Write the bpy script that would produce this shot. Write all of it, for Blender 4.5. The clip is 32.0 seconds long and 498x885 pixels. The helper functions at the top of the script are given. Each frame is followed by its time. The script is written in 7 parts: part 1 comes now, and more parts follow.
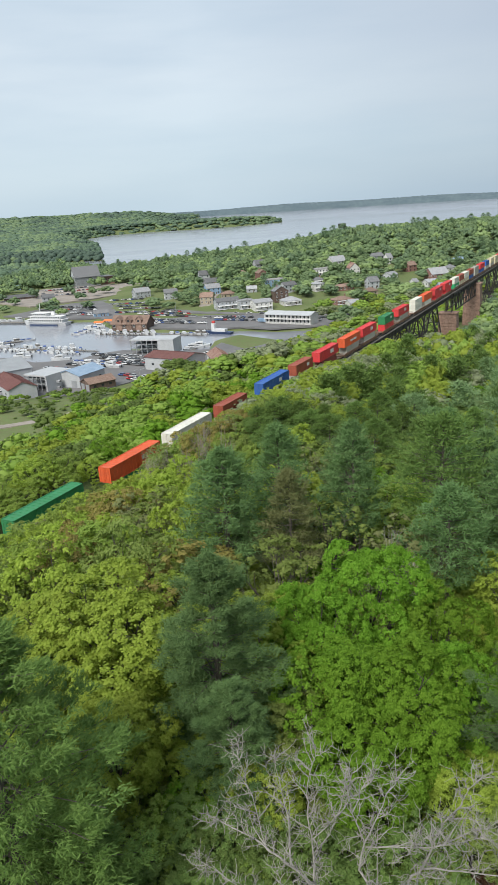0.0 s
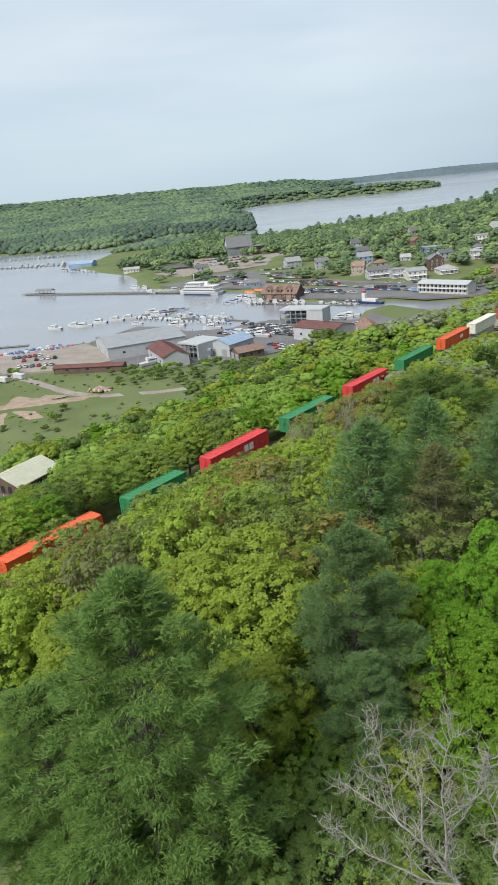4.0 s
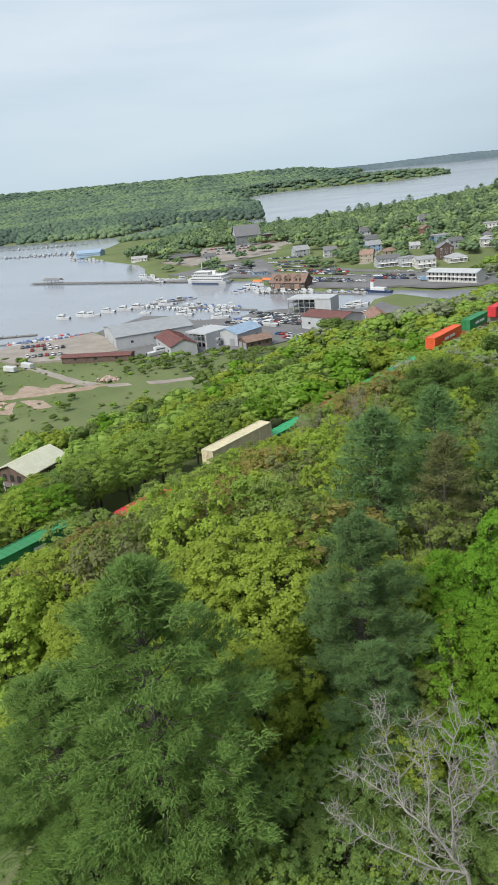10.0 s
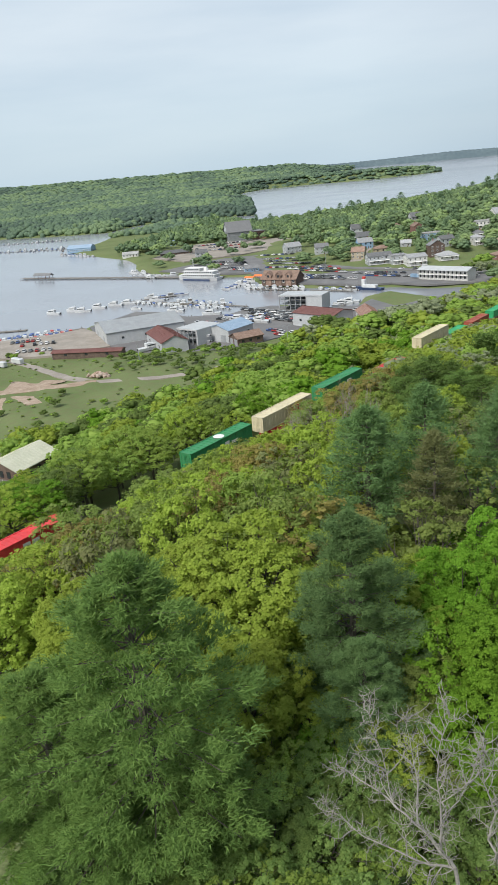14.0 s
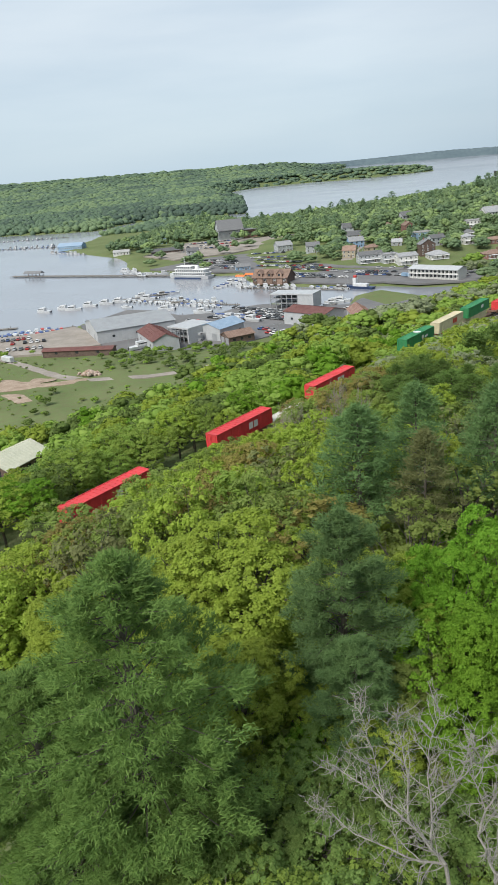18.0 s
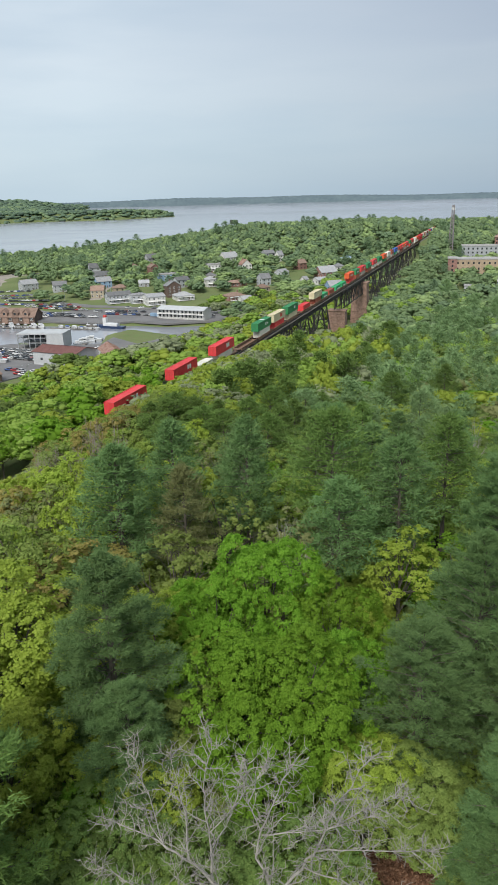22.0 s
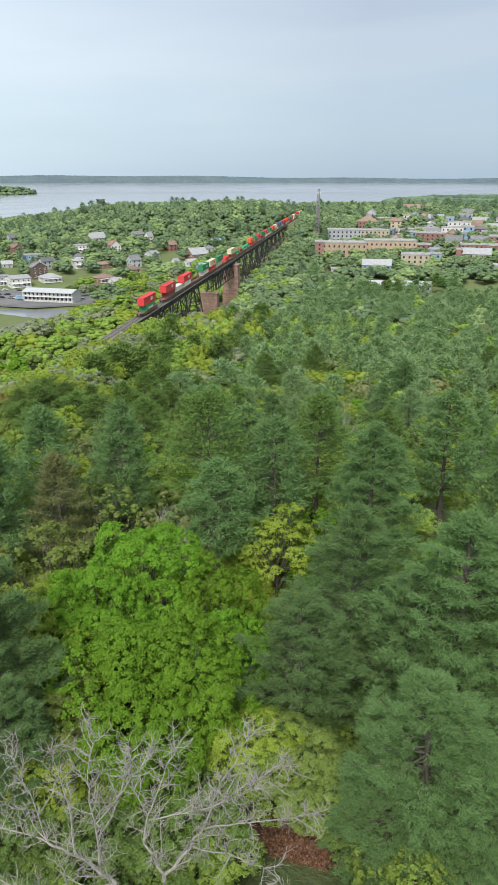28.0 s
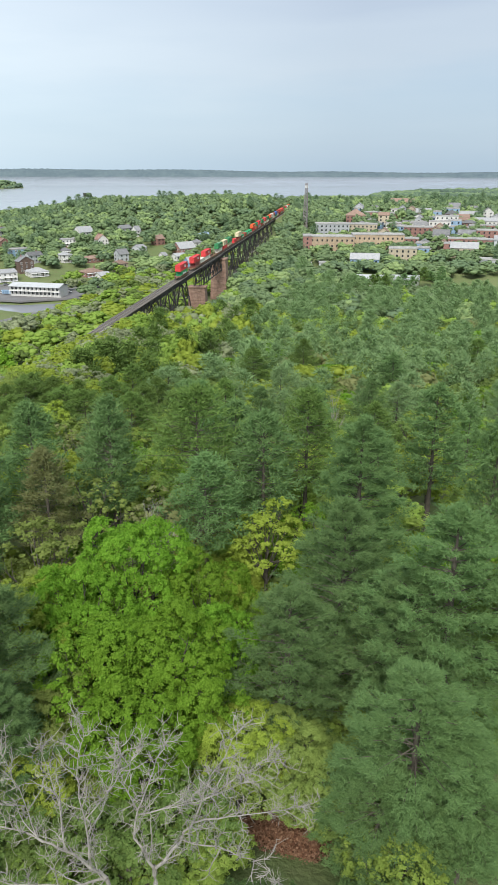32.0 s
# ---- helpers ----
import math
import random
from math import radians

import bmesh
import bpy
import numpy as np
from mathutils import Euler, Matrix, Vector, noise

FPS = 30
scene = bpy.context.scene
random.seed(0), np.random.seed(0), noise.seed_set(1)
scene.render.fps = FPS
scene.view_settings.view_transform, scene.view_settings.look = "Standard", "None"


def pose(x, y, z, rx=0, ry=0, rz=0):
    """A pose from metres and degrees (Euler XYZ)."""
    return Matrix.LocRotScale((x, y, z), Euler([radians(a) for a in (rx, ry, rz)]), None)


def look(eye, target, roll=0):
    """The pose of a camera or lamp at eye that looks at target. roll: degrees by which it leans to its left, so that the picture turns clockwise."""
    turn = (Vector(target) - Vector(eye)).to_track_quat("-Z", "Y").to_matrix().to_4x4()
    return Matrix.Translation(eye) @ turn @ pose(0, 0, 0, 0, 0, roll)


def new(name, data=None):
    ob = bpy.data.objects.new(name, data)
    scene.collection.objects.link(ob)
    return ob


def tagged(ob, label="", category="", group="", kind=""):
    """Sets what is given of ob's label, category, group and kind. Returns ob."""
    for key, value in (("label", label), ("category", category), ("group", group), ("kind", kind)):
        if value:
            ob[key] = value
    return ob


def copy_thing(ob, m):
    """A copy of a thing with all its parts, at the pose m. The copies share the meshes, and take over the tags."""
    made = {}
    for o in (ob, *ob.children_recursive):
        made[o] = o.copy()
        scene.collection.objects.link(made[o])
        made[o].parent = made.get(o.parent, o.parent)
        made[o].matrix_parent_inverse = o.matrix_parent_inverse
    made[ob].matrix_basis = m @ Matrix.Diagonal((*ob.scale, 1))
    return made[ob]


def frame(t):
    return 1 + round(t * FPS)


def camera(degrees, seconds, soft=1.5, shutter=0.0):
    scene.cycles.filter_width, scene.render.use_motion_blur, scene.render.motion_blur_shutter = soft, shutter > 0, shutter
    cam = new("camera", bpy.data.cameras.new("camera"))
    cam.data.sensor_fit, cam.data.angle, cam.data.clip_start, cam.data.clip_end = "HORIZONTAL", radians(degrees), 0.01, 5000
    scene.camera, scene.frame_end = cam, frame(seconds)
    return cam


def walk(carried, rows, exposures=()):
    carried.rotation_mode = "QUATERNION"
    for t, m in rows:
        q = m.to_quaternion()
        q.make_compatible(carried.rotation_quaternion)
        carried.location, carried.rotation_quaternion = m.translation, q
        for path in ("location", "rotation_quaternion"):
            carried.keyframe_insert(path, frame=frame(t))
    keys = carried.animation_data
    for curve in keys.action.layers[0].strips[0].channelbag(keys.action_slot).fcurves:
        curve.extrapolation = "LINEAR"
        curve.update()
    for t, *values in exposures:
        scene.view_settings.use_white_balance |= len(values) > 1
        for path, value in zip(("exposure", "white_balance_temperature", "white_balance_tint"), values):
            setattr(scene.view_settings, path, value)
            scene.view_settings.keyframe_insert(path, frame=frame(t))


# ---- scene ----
EYE = 81.0                                   # eye above the water, on the lookout tower
DEG = 26.6                                   # bearing of the railway
UX, UY = math.sin(radians(DEG)), math.cos(radians(DEG))
RAIL_N, RAIL_Z = 78.8, 32.4                  # railway: distance beside the tower, rail height
SPEED = 20.4                                 # train, metres a second


def along(s, n, z=0.0):
    """World place from metres along the railway and beside it."""
    return Vector((UX * s - UY * n, UY * s + UX * n, z))


cam = camera(38.44, 32.0, soft=0.9)
PATH = [
    (0, -0.03, 0.02, 80.96, 71.75, 3.46, 0.02),
    (0.5, -0.04, 0.02, 80.96, 71.55, 3.73, 1.74),
    (1, -0.04, 0.01, 80.95, 71.33, 3.88, 3.02),
    (1.5, -0.05, 0.01, 80.95, 71.14, 4.04, 4.25),
    (2, -0.06, 0.01, 80.95, 71.02, 4.46, 6.08),
    (2.5, -0.06, 0.01, 80.95, 70.77, 4.79, 8.24),
    (3, -0.07, 0.01, 80.94, 70.51, 5.03, 9.90),
    (3.5, -0.07, 0.00, 80.94, 70.38, 5.06, 11.06),
    (4, -0.08, 0.00, 80.94, 70.28, 5.19, 11.69),
    (4.5, -0.08, 0.00, 80.94, 70.19, 5.40, 11.90),
    (6.5, -0.08, 0.00, 80.94, 69.74, 5.43, 11.94),
    (7, -0.08, 0.00, 80.94, 69.67, 5.30, 11.84),
    (7.5, -0.08, 0.00, 80.94, 69.58, 5.15, 11.64),
    (8, -0.08, 0.00, 80.94, 69.47, 5.15, 11.48),
    (8.5, -0.08, 0.00, 80.94, 69.47, 5.22, 11.51),
    (9, -0.08, 0.00, 80.94, 69.43, 5.08, 11.73),
    (9.5, -0.08, 0.00, 80.94, 69.42, 5.21, 11.95),
    (10, -0.08, 0.00, 80.94, 69.49, 5.39, 12.30),
    (10.5, -0.08, 0.00, 80.94, 69.55, 5.38, 12.51),
    (11, -0.08, 0.00, 80.94, 69.59, 5.43, 12.37),
    (11.5, -0.09, 0.00, 80.93, 69.54, 5.27, 12.20),
    (12, -0.09, 0.00, 80.93, 69.50, 5.10, 12.17),
    (12.5, -0.09, 0.00, 80.93, 69.38, 5.13, 12.11),
    (13, -0.09, 0.00, 80.93, 69.23, 5.10, 12.06),
    (13.5, -0.09, 0.00, 80.93, 69.15, 5.07, 11.95),
    (14, -0.09, 0.00, 80.93, 69.17, 4.92, 11.68),
    (14.5, -0.09, 0.00, 80.93, 69.28, 4.87, 11.31),
    (16.5, -0.09, 0.00, 80.93, 69.19, 4.90, 11.25),
    (17, -0.09, 0.00, 80.93, 69.07, 4.83, 11.22),
    (17.5, -0.09, 0.00, 80.93, 69.00, 4.77, 11.18),
    (18, -0.09, 0.00, 80.93, 69.00, 4.67, 11.02),
    (18.5, -0.08, 0.00, 80.93, 69.05, 4.60, 10.52),
    (19, -0.07, 0.01, 80.94, 69.06, 4.46, 9.44),
    (19.5, -0.06, 0.01, 80.94, 69.21, 4.26, 7.84),
    (20, -0.05, 0.01, 80.94, 69.51, 3.95, 5.75),
    (20.5, -0.03, 0.01, 80.95, 69.79, 3.28, 3.09),
    (21, 0.00, 0.01, 80.96, 70.12, 2.71, -0.13),
    (21.5, 0.03, 0.00, 80.97, 70.62, 2.07, -4.02),
    (22, 0.05, 0.00, 80.98, 71.04, 1.39, -8.19),
    (22.5, 0.07, 0.00, 80.99, 71.01, 1.01, -11.03),
    (23, 0.10, 0.00, 81.00, 70.87, 0.69, -12.56),
    (23.5, 0.12, 0.00, 81.01, 70.60, 0.37, -13.90),
    (24, 0.14, 0.00, 81.02, 70.11, 0.11, -15.20),
    (24.5, 0.15, 0.00, 81.02, 69.77, -0.09, -16.10),
    (25, 0.16, 0.00, 81.02, 69.75, -0.14, -16.82),
    (25.5, 0.17, 0.00, 81.02, 69.92, -0.21, -17.34),
    (27.5, 0.20, 0.00, 81.02, 69.93, -0.12, -17.83),
    (28, 0.21, 0.00, 81.02, 69.55, -0.04, -18.11),
    (28.5, 0.21, 0.00, 81.02, 68.72, -0.02, -18.66),
    (29, 0.22, 0.01, 81.01, 68.34, -0.13, -18.81),
    (29.5, 0.22, 0.01, 81.00, 68.35, -0.52, -18.77),
    (30, 0.22, 0.01, 81.00, 68.86, -1.32, -18.57),
    (30.5, 0.23, 0.02, 81.00, 69.02, -0.89, -18.74),
    (31, 0.23, 0.02, 80.99, 68.92, -0.34, -18.95),
    (31.5, 0.24, 0.03, 80.98, 68.98, -0.19, -19.02),
    (32, 0.24, 0.03, 80.98, 69.11, -0.12, -19.04),
]
walk(cam, [(t, pose(x, y, z, rx, ry, rz)) for t, x, y, z, rx, ry, rz in PATH], exposures=[(0.0, 0.0), (20.0, 0.0), (22.0, -0.05), (23.5, 0.04), (25.5, 0.13), (28.0, 0.20), (32.0, 0.25)])

# ---- light ----
world = bpy.data.worlds.new("overcast sky")
scene.world = world
world.use_nodes = True
wn, wl = world.node_tree.nodes, world.node_tree.links
wn.clear()
w_out, w_bg = wn.new("ShaderNodeOutputWorld"), wn.new("ShaderNodeBackground")
w_sky = wn.new("ShaderNodeTexSky")
w_sky.sky_type, w_sky.sun_disc = "NISHITA", False
w_sky.sun_elevation, w_sky.sun_rotation = radians(47.6), radians(210)
w_sky.air_density, w_sky.dust_density = 1.0, 2.0
w_dim = wn.new("ShaderNodeVectorMath")
w_dim.operation, w_dim.inputs[3].default_value = "SCALE", 0.11
wl.new(w_sky.outputs[0], w_dim.inputs[0])
w_co = wn.new("ShaderNodeTexCoord")
w_map = wn.new("ShaderNodeMapping")
w_map.inputs["Scale"].default_value = (1.6, 1.6, 9.0)
wl.new(w_co.outputs["Generated"], w_map.inputs[0])
w_noise = wn.new("ShaderNodeTexNoise")
w_noise.inputs["Scale"].default_value, w_noise.inputs["Detail"].default_value = 1.5, 5.0
wl.new(w_map.outputs[0], w_noise.inputs[0])
w_ramp = wn.new("ShaderNodeValToRGB")
w_ramp.color_ramp.elements[0].position, w_ramp.color_ramp.elements[0].color = 0.33, (0.64, 0.76, 0.87, 1)
w_ramp.color_ramp.elements[1].position, w_ramp.color_ramp.elements[1].color = 0.62, (0.78, 0.88, 0.96, 1)
wl.new(w_noise.outputs[0], w_ramp.inputs[0])
w_sep = wn.new("ShaderNodeSeparateXYZ")
wl.new(w_co.outputs["Generated"], w_sep.inputs[0])
w_low = wn.new("ShaderNodeMapRange")          # bluer towards the horizon
w_low.inputs[1].default_value, w_low.inputs[2].default_value, w_low.inputs[3].default_value, w_low.inputs[4].default_value = 0.0, 0.16, 0.75, 0.0
wl.new(w_sep.outputs[2], w_low.inputs[0])
w_side = wn.new("ShaderNodeMapRange")         # heavier cloud towards the east
w_side.inputs[1].default_value, w_side.inputs[2].default_value, w_side.inputs[3].default_value, w_side.inputs[4].default_value = -0.06, 0.44, 0.0, 0.74
wl.new(w_sep.outputs[0], w_side.inputs[0])
w_blue = wn.new("ShaderNodeMix")
w_blue.data_type = "RGBA"
w_blue.inputs[7].default_value = (0.60, 0.77, 0.89, 1)
wl.new(w_low.outputs[0], w_blue.inputs[0]), wl.new(w_ramp.outputs[0], w_blue.inputs[6])
w_east = wn.new("ShaderNodeMix")
w_east.data_type = "RGBA"
w_lift = wn.new("ShaderNodeMath")              # cloud bands at uneven heights
w_lift.operation, w_lift.inputs[1].default_value = "MULTIPLY_ADD", 0.16
w_tall = wn.new("ShaderNodeMath")
w_tall.operation, w_tall.inputs[1].default_value = "SUBTRACT", 0.08
wl.new(w_noise.outputs[0], w_lift.inputs[0]), wl.new(w_sep.outputs[2], w_tall.inputs[0]), wl.new(w_tall.outputs[0], w_lift.inputs[2])
w_bands = wn.new("ShaderNodeValToRGB")
w_bands.color_ramp.elements[0].position, w_bands.color_ramp.elements[0].color = 0.0, (0.357, 0.473, 0.598, 1)
w_bands.color_ramp.elements[1].position, w_bands.color_ramp.elements[1].color = 0.40, (0.440, 0.510, 0.618, 1)
for at, c in ((0.075, (0.394, 0.501, 0.618, 1)), (0.12, (0.458, 0.529, 0.618, 1)), (0.165, (0.449, 0.520, 0.614, 1)), (0.19, (0.376, 0.448, 0.564, 1)), (0.235, (0.348, 0.416, 0.534, 1)), (0.30, (0.413, 0.482, 0.589, 1))):
    w_bands.color_ramp.elements.new(at).color = c
wl.new(w_lift.outputs[0], w_bands.inputs[0]), wl.new(w_bands.outputs[0], w_east.inputs[7])
wl.new(w_side.outputs[0], w_east.inputs[0]), wl.new(w_blue.outputs[2], w_east.inputs[6])
w_mix = wn.new("ShaderNodeMix")
w_mix.data_type = "RGBA"
w_mix.inputs[0].default_value = 0.84
wl.new(w_dim.outputs[0], w_mix.inputs[6])
wl.new(w_east.outputs[2], w_mix.inputs[7])
wl.new(w_mix.outputs[2], w_bg.inputs[0])
w_bg.inputs[1].default_value = 1.0
wl.new(w_bg.outputs[0], w_out.inputs[0])

sun = new("sun", bpy.data.lights.new("sun", "SUN"))
sun.data.energy, sun.data.angle, sun.data.color = 4.1, radians(30), (1.0, 0.96, 0.88)
sun.matrix_world = look((-120, -210, 265), (0, 0, 0))


# ---- materials ----
def shader(name):
    m = bpy.data.materials.new(name)
    m.use_nodes = True
    m.node_tree.nodes.clear()
    out = m.node_tree.nodes.new("ShaderNodeOutputMaterial")
    return m, m.node_tree.nodes, m.node_tree.links, out


def surface(name, c1, c2, scale=1.0, rough=0.7, metal=0.0, bump=0.0, fine=8.0, stain=0.0, stain_c=(0.1, 0.07, 0.05), vary=0.0, spec=0.4):
    """A plain surface: two colours mixed by coarse and fine noise, with stains, bump and change from piece to piece."""
    m, ns, ls, out = shader(name)
    b = ns.new("ShaderNodeBsdfPrincipled")
    b.inputs["Metallic"].default_value, b.inputs["Specular IOR Level"].default_value = metal, spec
    co = ns.new("ShaderNodeTexCoord")
    n1, n2 = ns.new("ShaderNodeTexNoise"), ns.new("ShaderNodeTexNoise")
    n1.inputs["Scale"].default_value, n1.inputs["Detail"].default_value = scale, 4
    n2.inputs["Scale"].default_value, n2.inputs["Detail"].default_value = scale * fine, 3
    ls.new(co.outputs["Object"], n1.inputs[0]), ls.new(co.outputs["Object"], n2.inputs[0])
    add = ns.new("ShaderNodeMath")
    add.operation = "MULTIPLY_ADD"
    add.inputs[1].default_value = 0.5
    ls.new(n2.outputs[0], add.inputs[0])
    half = ns.new("ShaderNodeMath")
    half.operation, half.inputs[1].default_value = "MULTIPLY", 0.5
    ls.new(n1.outputs[0], half.inputs[0]), ls.new(half.outputs[0], add.inputs[2])
    ramp = ns.new("ShaderNodeValToRGB")
    ramp.color_ramp.elements[0].position, ramp.color_ramp.elements[0].color = 0.38, (*c1, 1)
    ramp.color_ramp.elements[1].position, ramp.color_ramp.elements[1].color = 0.62, (*c2, 1)
    ls.new(add.outputs[0], ramp.inputs[0])
    col = ramp.outputs[0]
    if stain:
        n3 = ns.new("ShaderNodeTexNoise")
        n3.inputs["Scale"].default_value, n3.inputs["Detail"].default_value = scale * 2.3, 6
        ls.new(co.outputs["Object"], n3.inputs[0])
        sr = ns.new("ShaderNodeMapRange")
        sr.inputs[1].default_value, sr.inputs[2].default_value, sr.inputs[4].default_value = 0.52, 0.72, stain
        ls.new(n3.outputs[0], sr.inputs[0])
        mx = ns.new("ShaderNodeMix")
        mx.data_type = "RGBA"
        mx.inputs[7].default_value = (*stain_c, 1)
        ls.new(sr.outputs[0], mx.inputs[0]), ls.new(col, mx.inputs[6])
        col = mx.outputs[2]
    if vary:
        info = ns.new("ShaderNodeObjectInfo")
        hs = ns.new("ShaderNodeHueSaturation")
        vr = ns.new("ShaderNodeMapRange")
        vr.inputs[3].default_value, vr.inputs[4].default_value = 1 - vary, 1 + vary
        ls.new(info.outputs["Random"], vr.inputs[0]), ls.new(vr.outputs[0], hs.inputs["Value"]), ls.new(col, hs.inputs["Color"])
        col = hs.outputs[0]
    ls.new(col, b.inputs["Base Color"])
    rr = ns.new("ShaderNodeMapRange")
    rr.inputs[3].default_value, rr.inputs[4].default_value = max(0.02, rough - 0.12), min(1, rough + 0.12)
    ls.new(n2.outputs[0], rr.inputs[0]), ls.new(rr.outputs[0], b.inputs["Roughness"])
    if bump:
        bp = ns.new("ShaderNodeBump")
        bp.inputs["Strength"].default_value, bp.inputs["Distance"].default_value = min(1, bump), bump * 0.1
        ls.new(n2.outputs[0], bp.inputs["Height"]), ls.new(bp.outputs[0], b.inputs["Normal"])
    ls.new(b.outputs[0], out.inputs[0])
    return m


def leafy(name, c1, c2, glow=0.45, hue=0.007):
    """Leaves: colour changes from leaf to leaf and tree to tree, and light comes through."""
    m, ns, ls, out = shader(name)
    b, tr, mix = ns.new("ShaderNodeBsdfPrincipled"), ns.new("ShaderNodeBsdfTranslucent"), ns.new("ShaderNodeMixShader")
    geo, info = ns.new("ShaderNodeNewGeometry"), ns.new("ShaderNodeObjectInfo")
    ramp = ns.new("ShaderNodeValToRGB")
    ramp.color_ramp.elements[0].color, ramp.color_ramp.elements[1].color = (*c1, 1), (*c2, 1)
    ls.new(geo.outputs["Random Per Island"], ramp.inputs[0])
    hs = ns.new("ShaderNodeHueSaturation")
    hr, vr = ns.new("ShaderNodeMapRange"), ns.new("ShaderNodeMapRange")
    hr.inputs[3].default_value, hr.inputs[4].default_value = 0.5 - hue, 0.5 + hue
    vr.inputs[3].default_value, vr.inputs[4].default_value = 0.82, 1.12
    ls.new(info.outputs["Random"], hr.inputs[0]), ls.new(info.outputs["Random"], vr.inputs[0])
    ls.new(hr.outputs[0], hs.inputs["Hue"]), ls.new(vr.outputs[0], hs.inputs["Value"]), ls.new(ramp.outputs[0], hs.inputs["Color"])
    ls.new(hs.outputs[0], b.inputs["Base Color"]), ls.new(hs.outputs[0], tr.inputs[0])
    b.inputs["Roughness"].default_value, b.inputs["Specular IOR Level"].default_value = 0.65, 0.08
    mix.inputs[0].default_value = glow
    ls.new(b.outputs[0], mix.inputs[1]), ls.new(tr.outputs[0], mix.inputs[2]), ls.new(mix.outputs[0], out.inputs[0])
    return m


LEAF = {
    # town and valley greens, lightened and greyed: aerial haze put into the colour
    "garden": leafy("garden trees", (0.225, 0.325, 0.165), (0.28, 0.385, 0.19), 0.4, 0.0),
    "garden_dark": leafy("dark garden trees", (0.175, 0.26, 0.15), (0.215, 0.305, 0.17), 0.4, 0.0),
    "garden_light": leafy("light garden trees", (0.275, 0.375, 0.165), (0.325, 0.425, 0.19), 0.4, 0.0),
    # island greens carry a grey blue haze tint; light and dark are patches
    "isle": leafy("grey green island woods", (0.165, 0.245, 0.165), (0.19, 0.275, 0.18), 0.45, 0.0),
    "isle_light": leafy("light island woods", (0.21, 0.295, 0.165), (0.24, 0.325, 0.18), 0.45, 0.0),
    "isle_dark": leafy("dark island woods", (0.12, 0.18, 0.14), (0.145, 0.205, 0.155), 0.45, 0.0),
    "lime": leafy("lime spring leaves", (0.265, 0.36, 0.05), (0.36, 0.455, 0.08)),
    "olive": leafy("olive young leaves", (0.185, 0.255, 0.065), (0.265, 0.335, 0.09)),
    "bright": leafy("bright green leaves", (0.125, 0.255, 0.022), (0.20, 0.36, 0.04), 0.42),
    "fresh": leafy("fresh green leaves", (0.225, 0.335, 0.065), (0.315, 0.42, 0.095)),
    "mid": leafy("mid green leaves", (0.15, 0.235, 0.062), (0.215, 0.305, 0.088)),
    "deep": leafy("deep green leaves", (0.075, 0.13, 0.045), (0.13, 0.20, 0.065)),
    "pale": leafy("pale grey green leaves", (0.26, 0.31, 0.17), (0.38, 0.43, 0.26)),
    "bud": leafy("brown buds and young leaves", (0.19, 0.21, 0.085), (0.26, 0.28, 0.12)),
    "maroon": leafy("maroon leaves", (0.05, 0.02, 0.02), (0.11, 0.04, 0.035)),
    "pine": leafy("pine needles", (0.118, 0.203, 0.052), (0.178, 0.273, 0.073), 0.38, 0.006),
    "pine_grey": leafy("grey green pine needles", (0.122, 0.218, 0.08), (0.182, 0.292, 0.108), 0.38, 0.006),
    # pine needles for distant trees, paled and greyed to paint in haze
    "pine_hazed": leafy("hazy grey green pines", (0.18, 0.28, 0.125), (0.25, 0.355, 0.16), 0.42, 0.006),
    "rust": leafy("yellow and rust young leaves", (0.27, 0.25, 0.07), (0.37, 0.32, 0.11)),
}
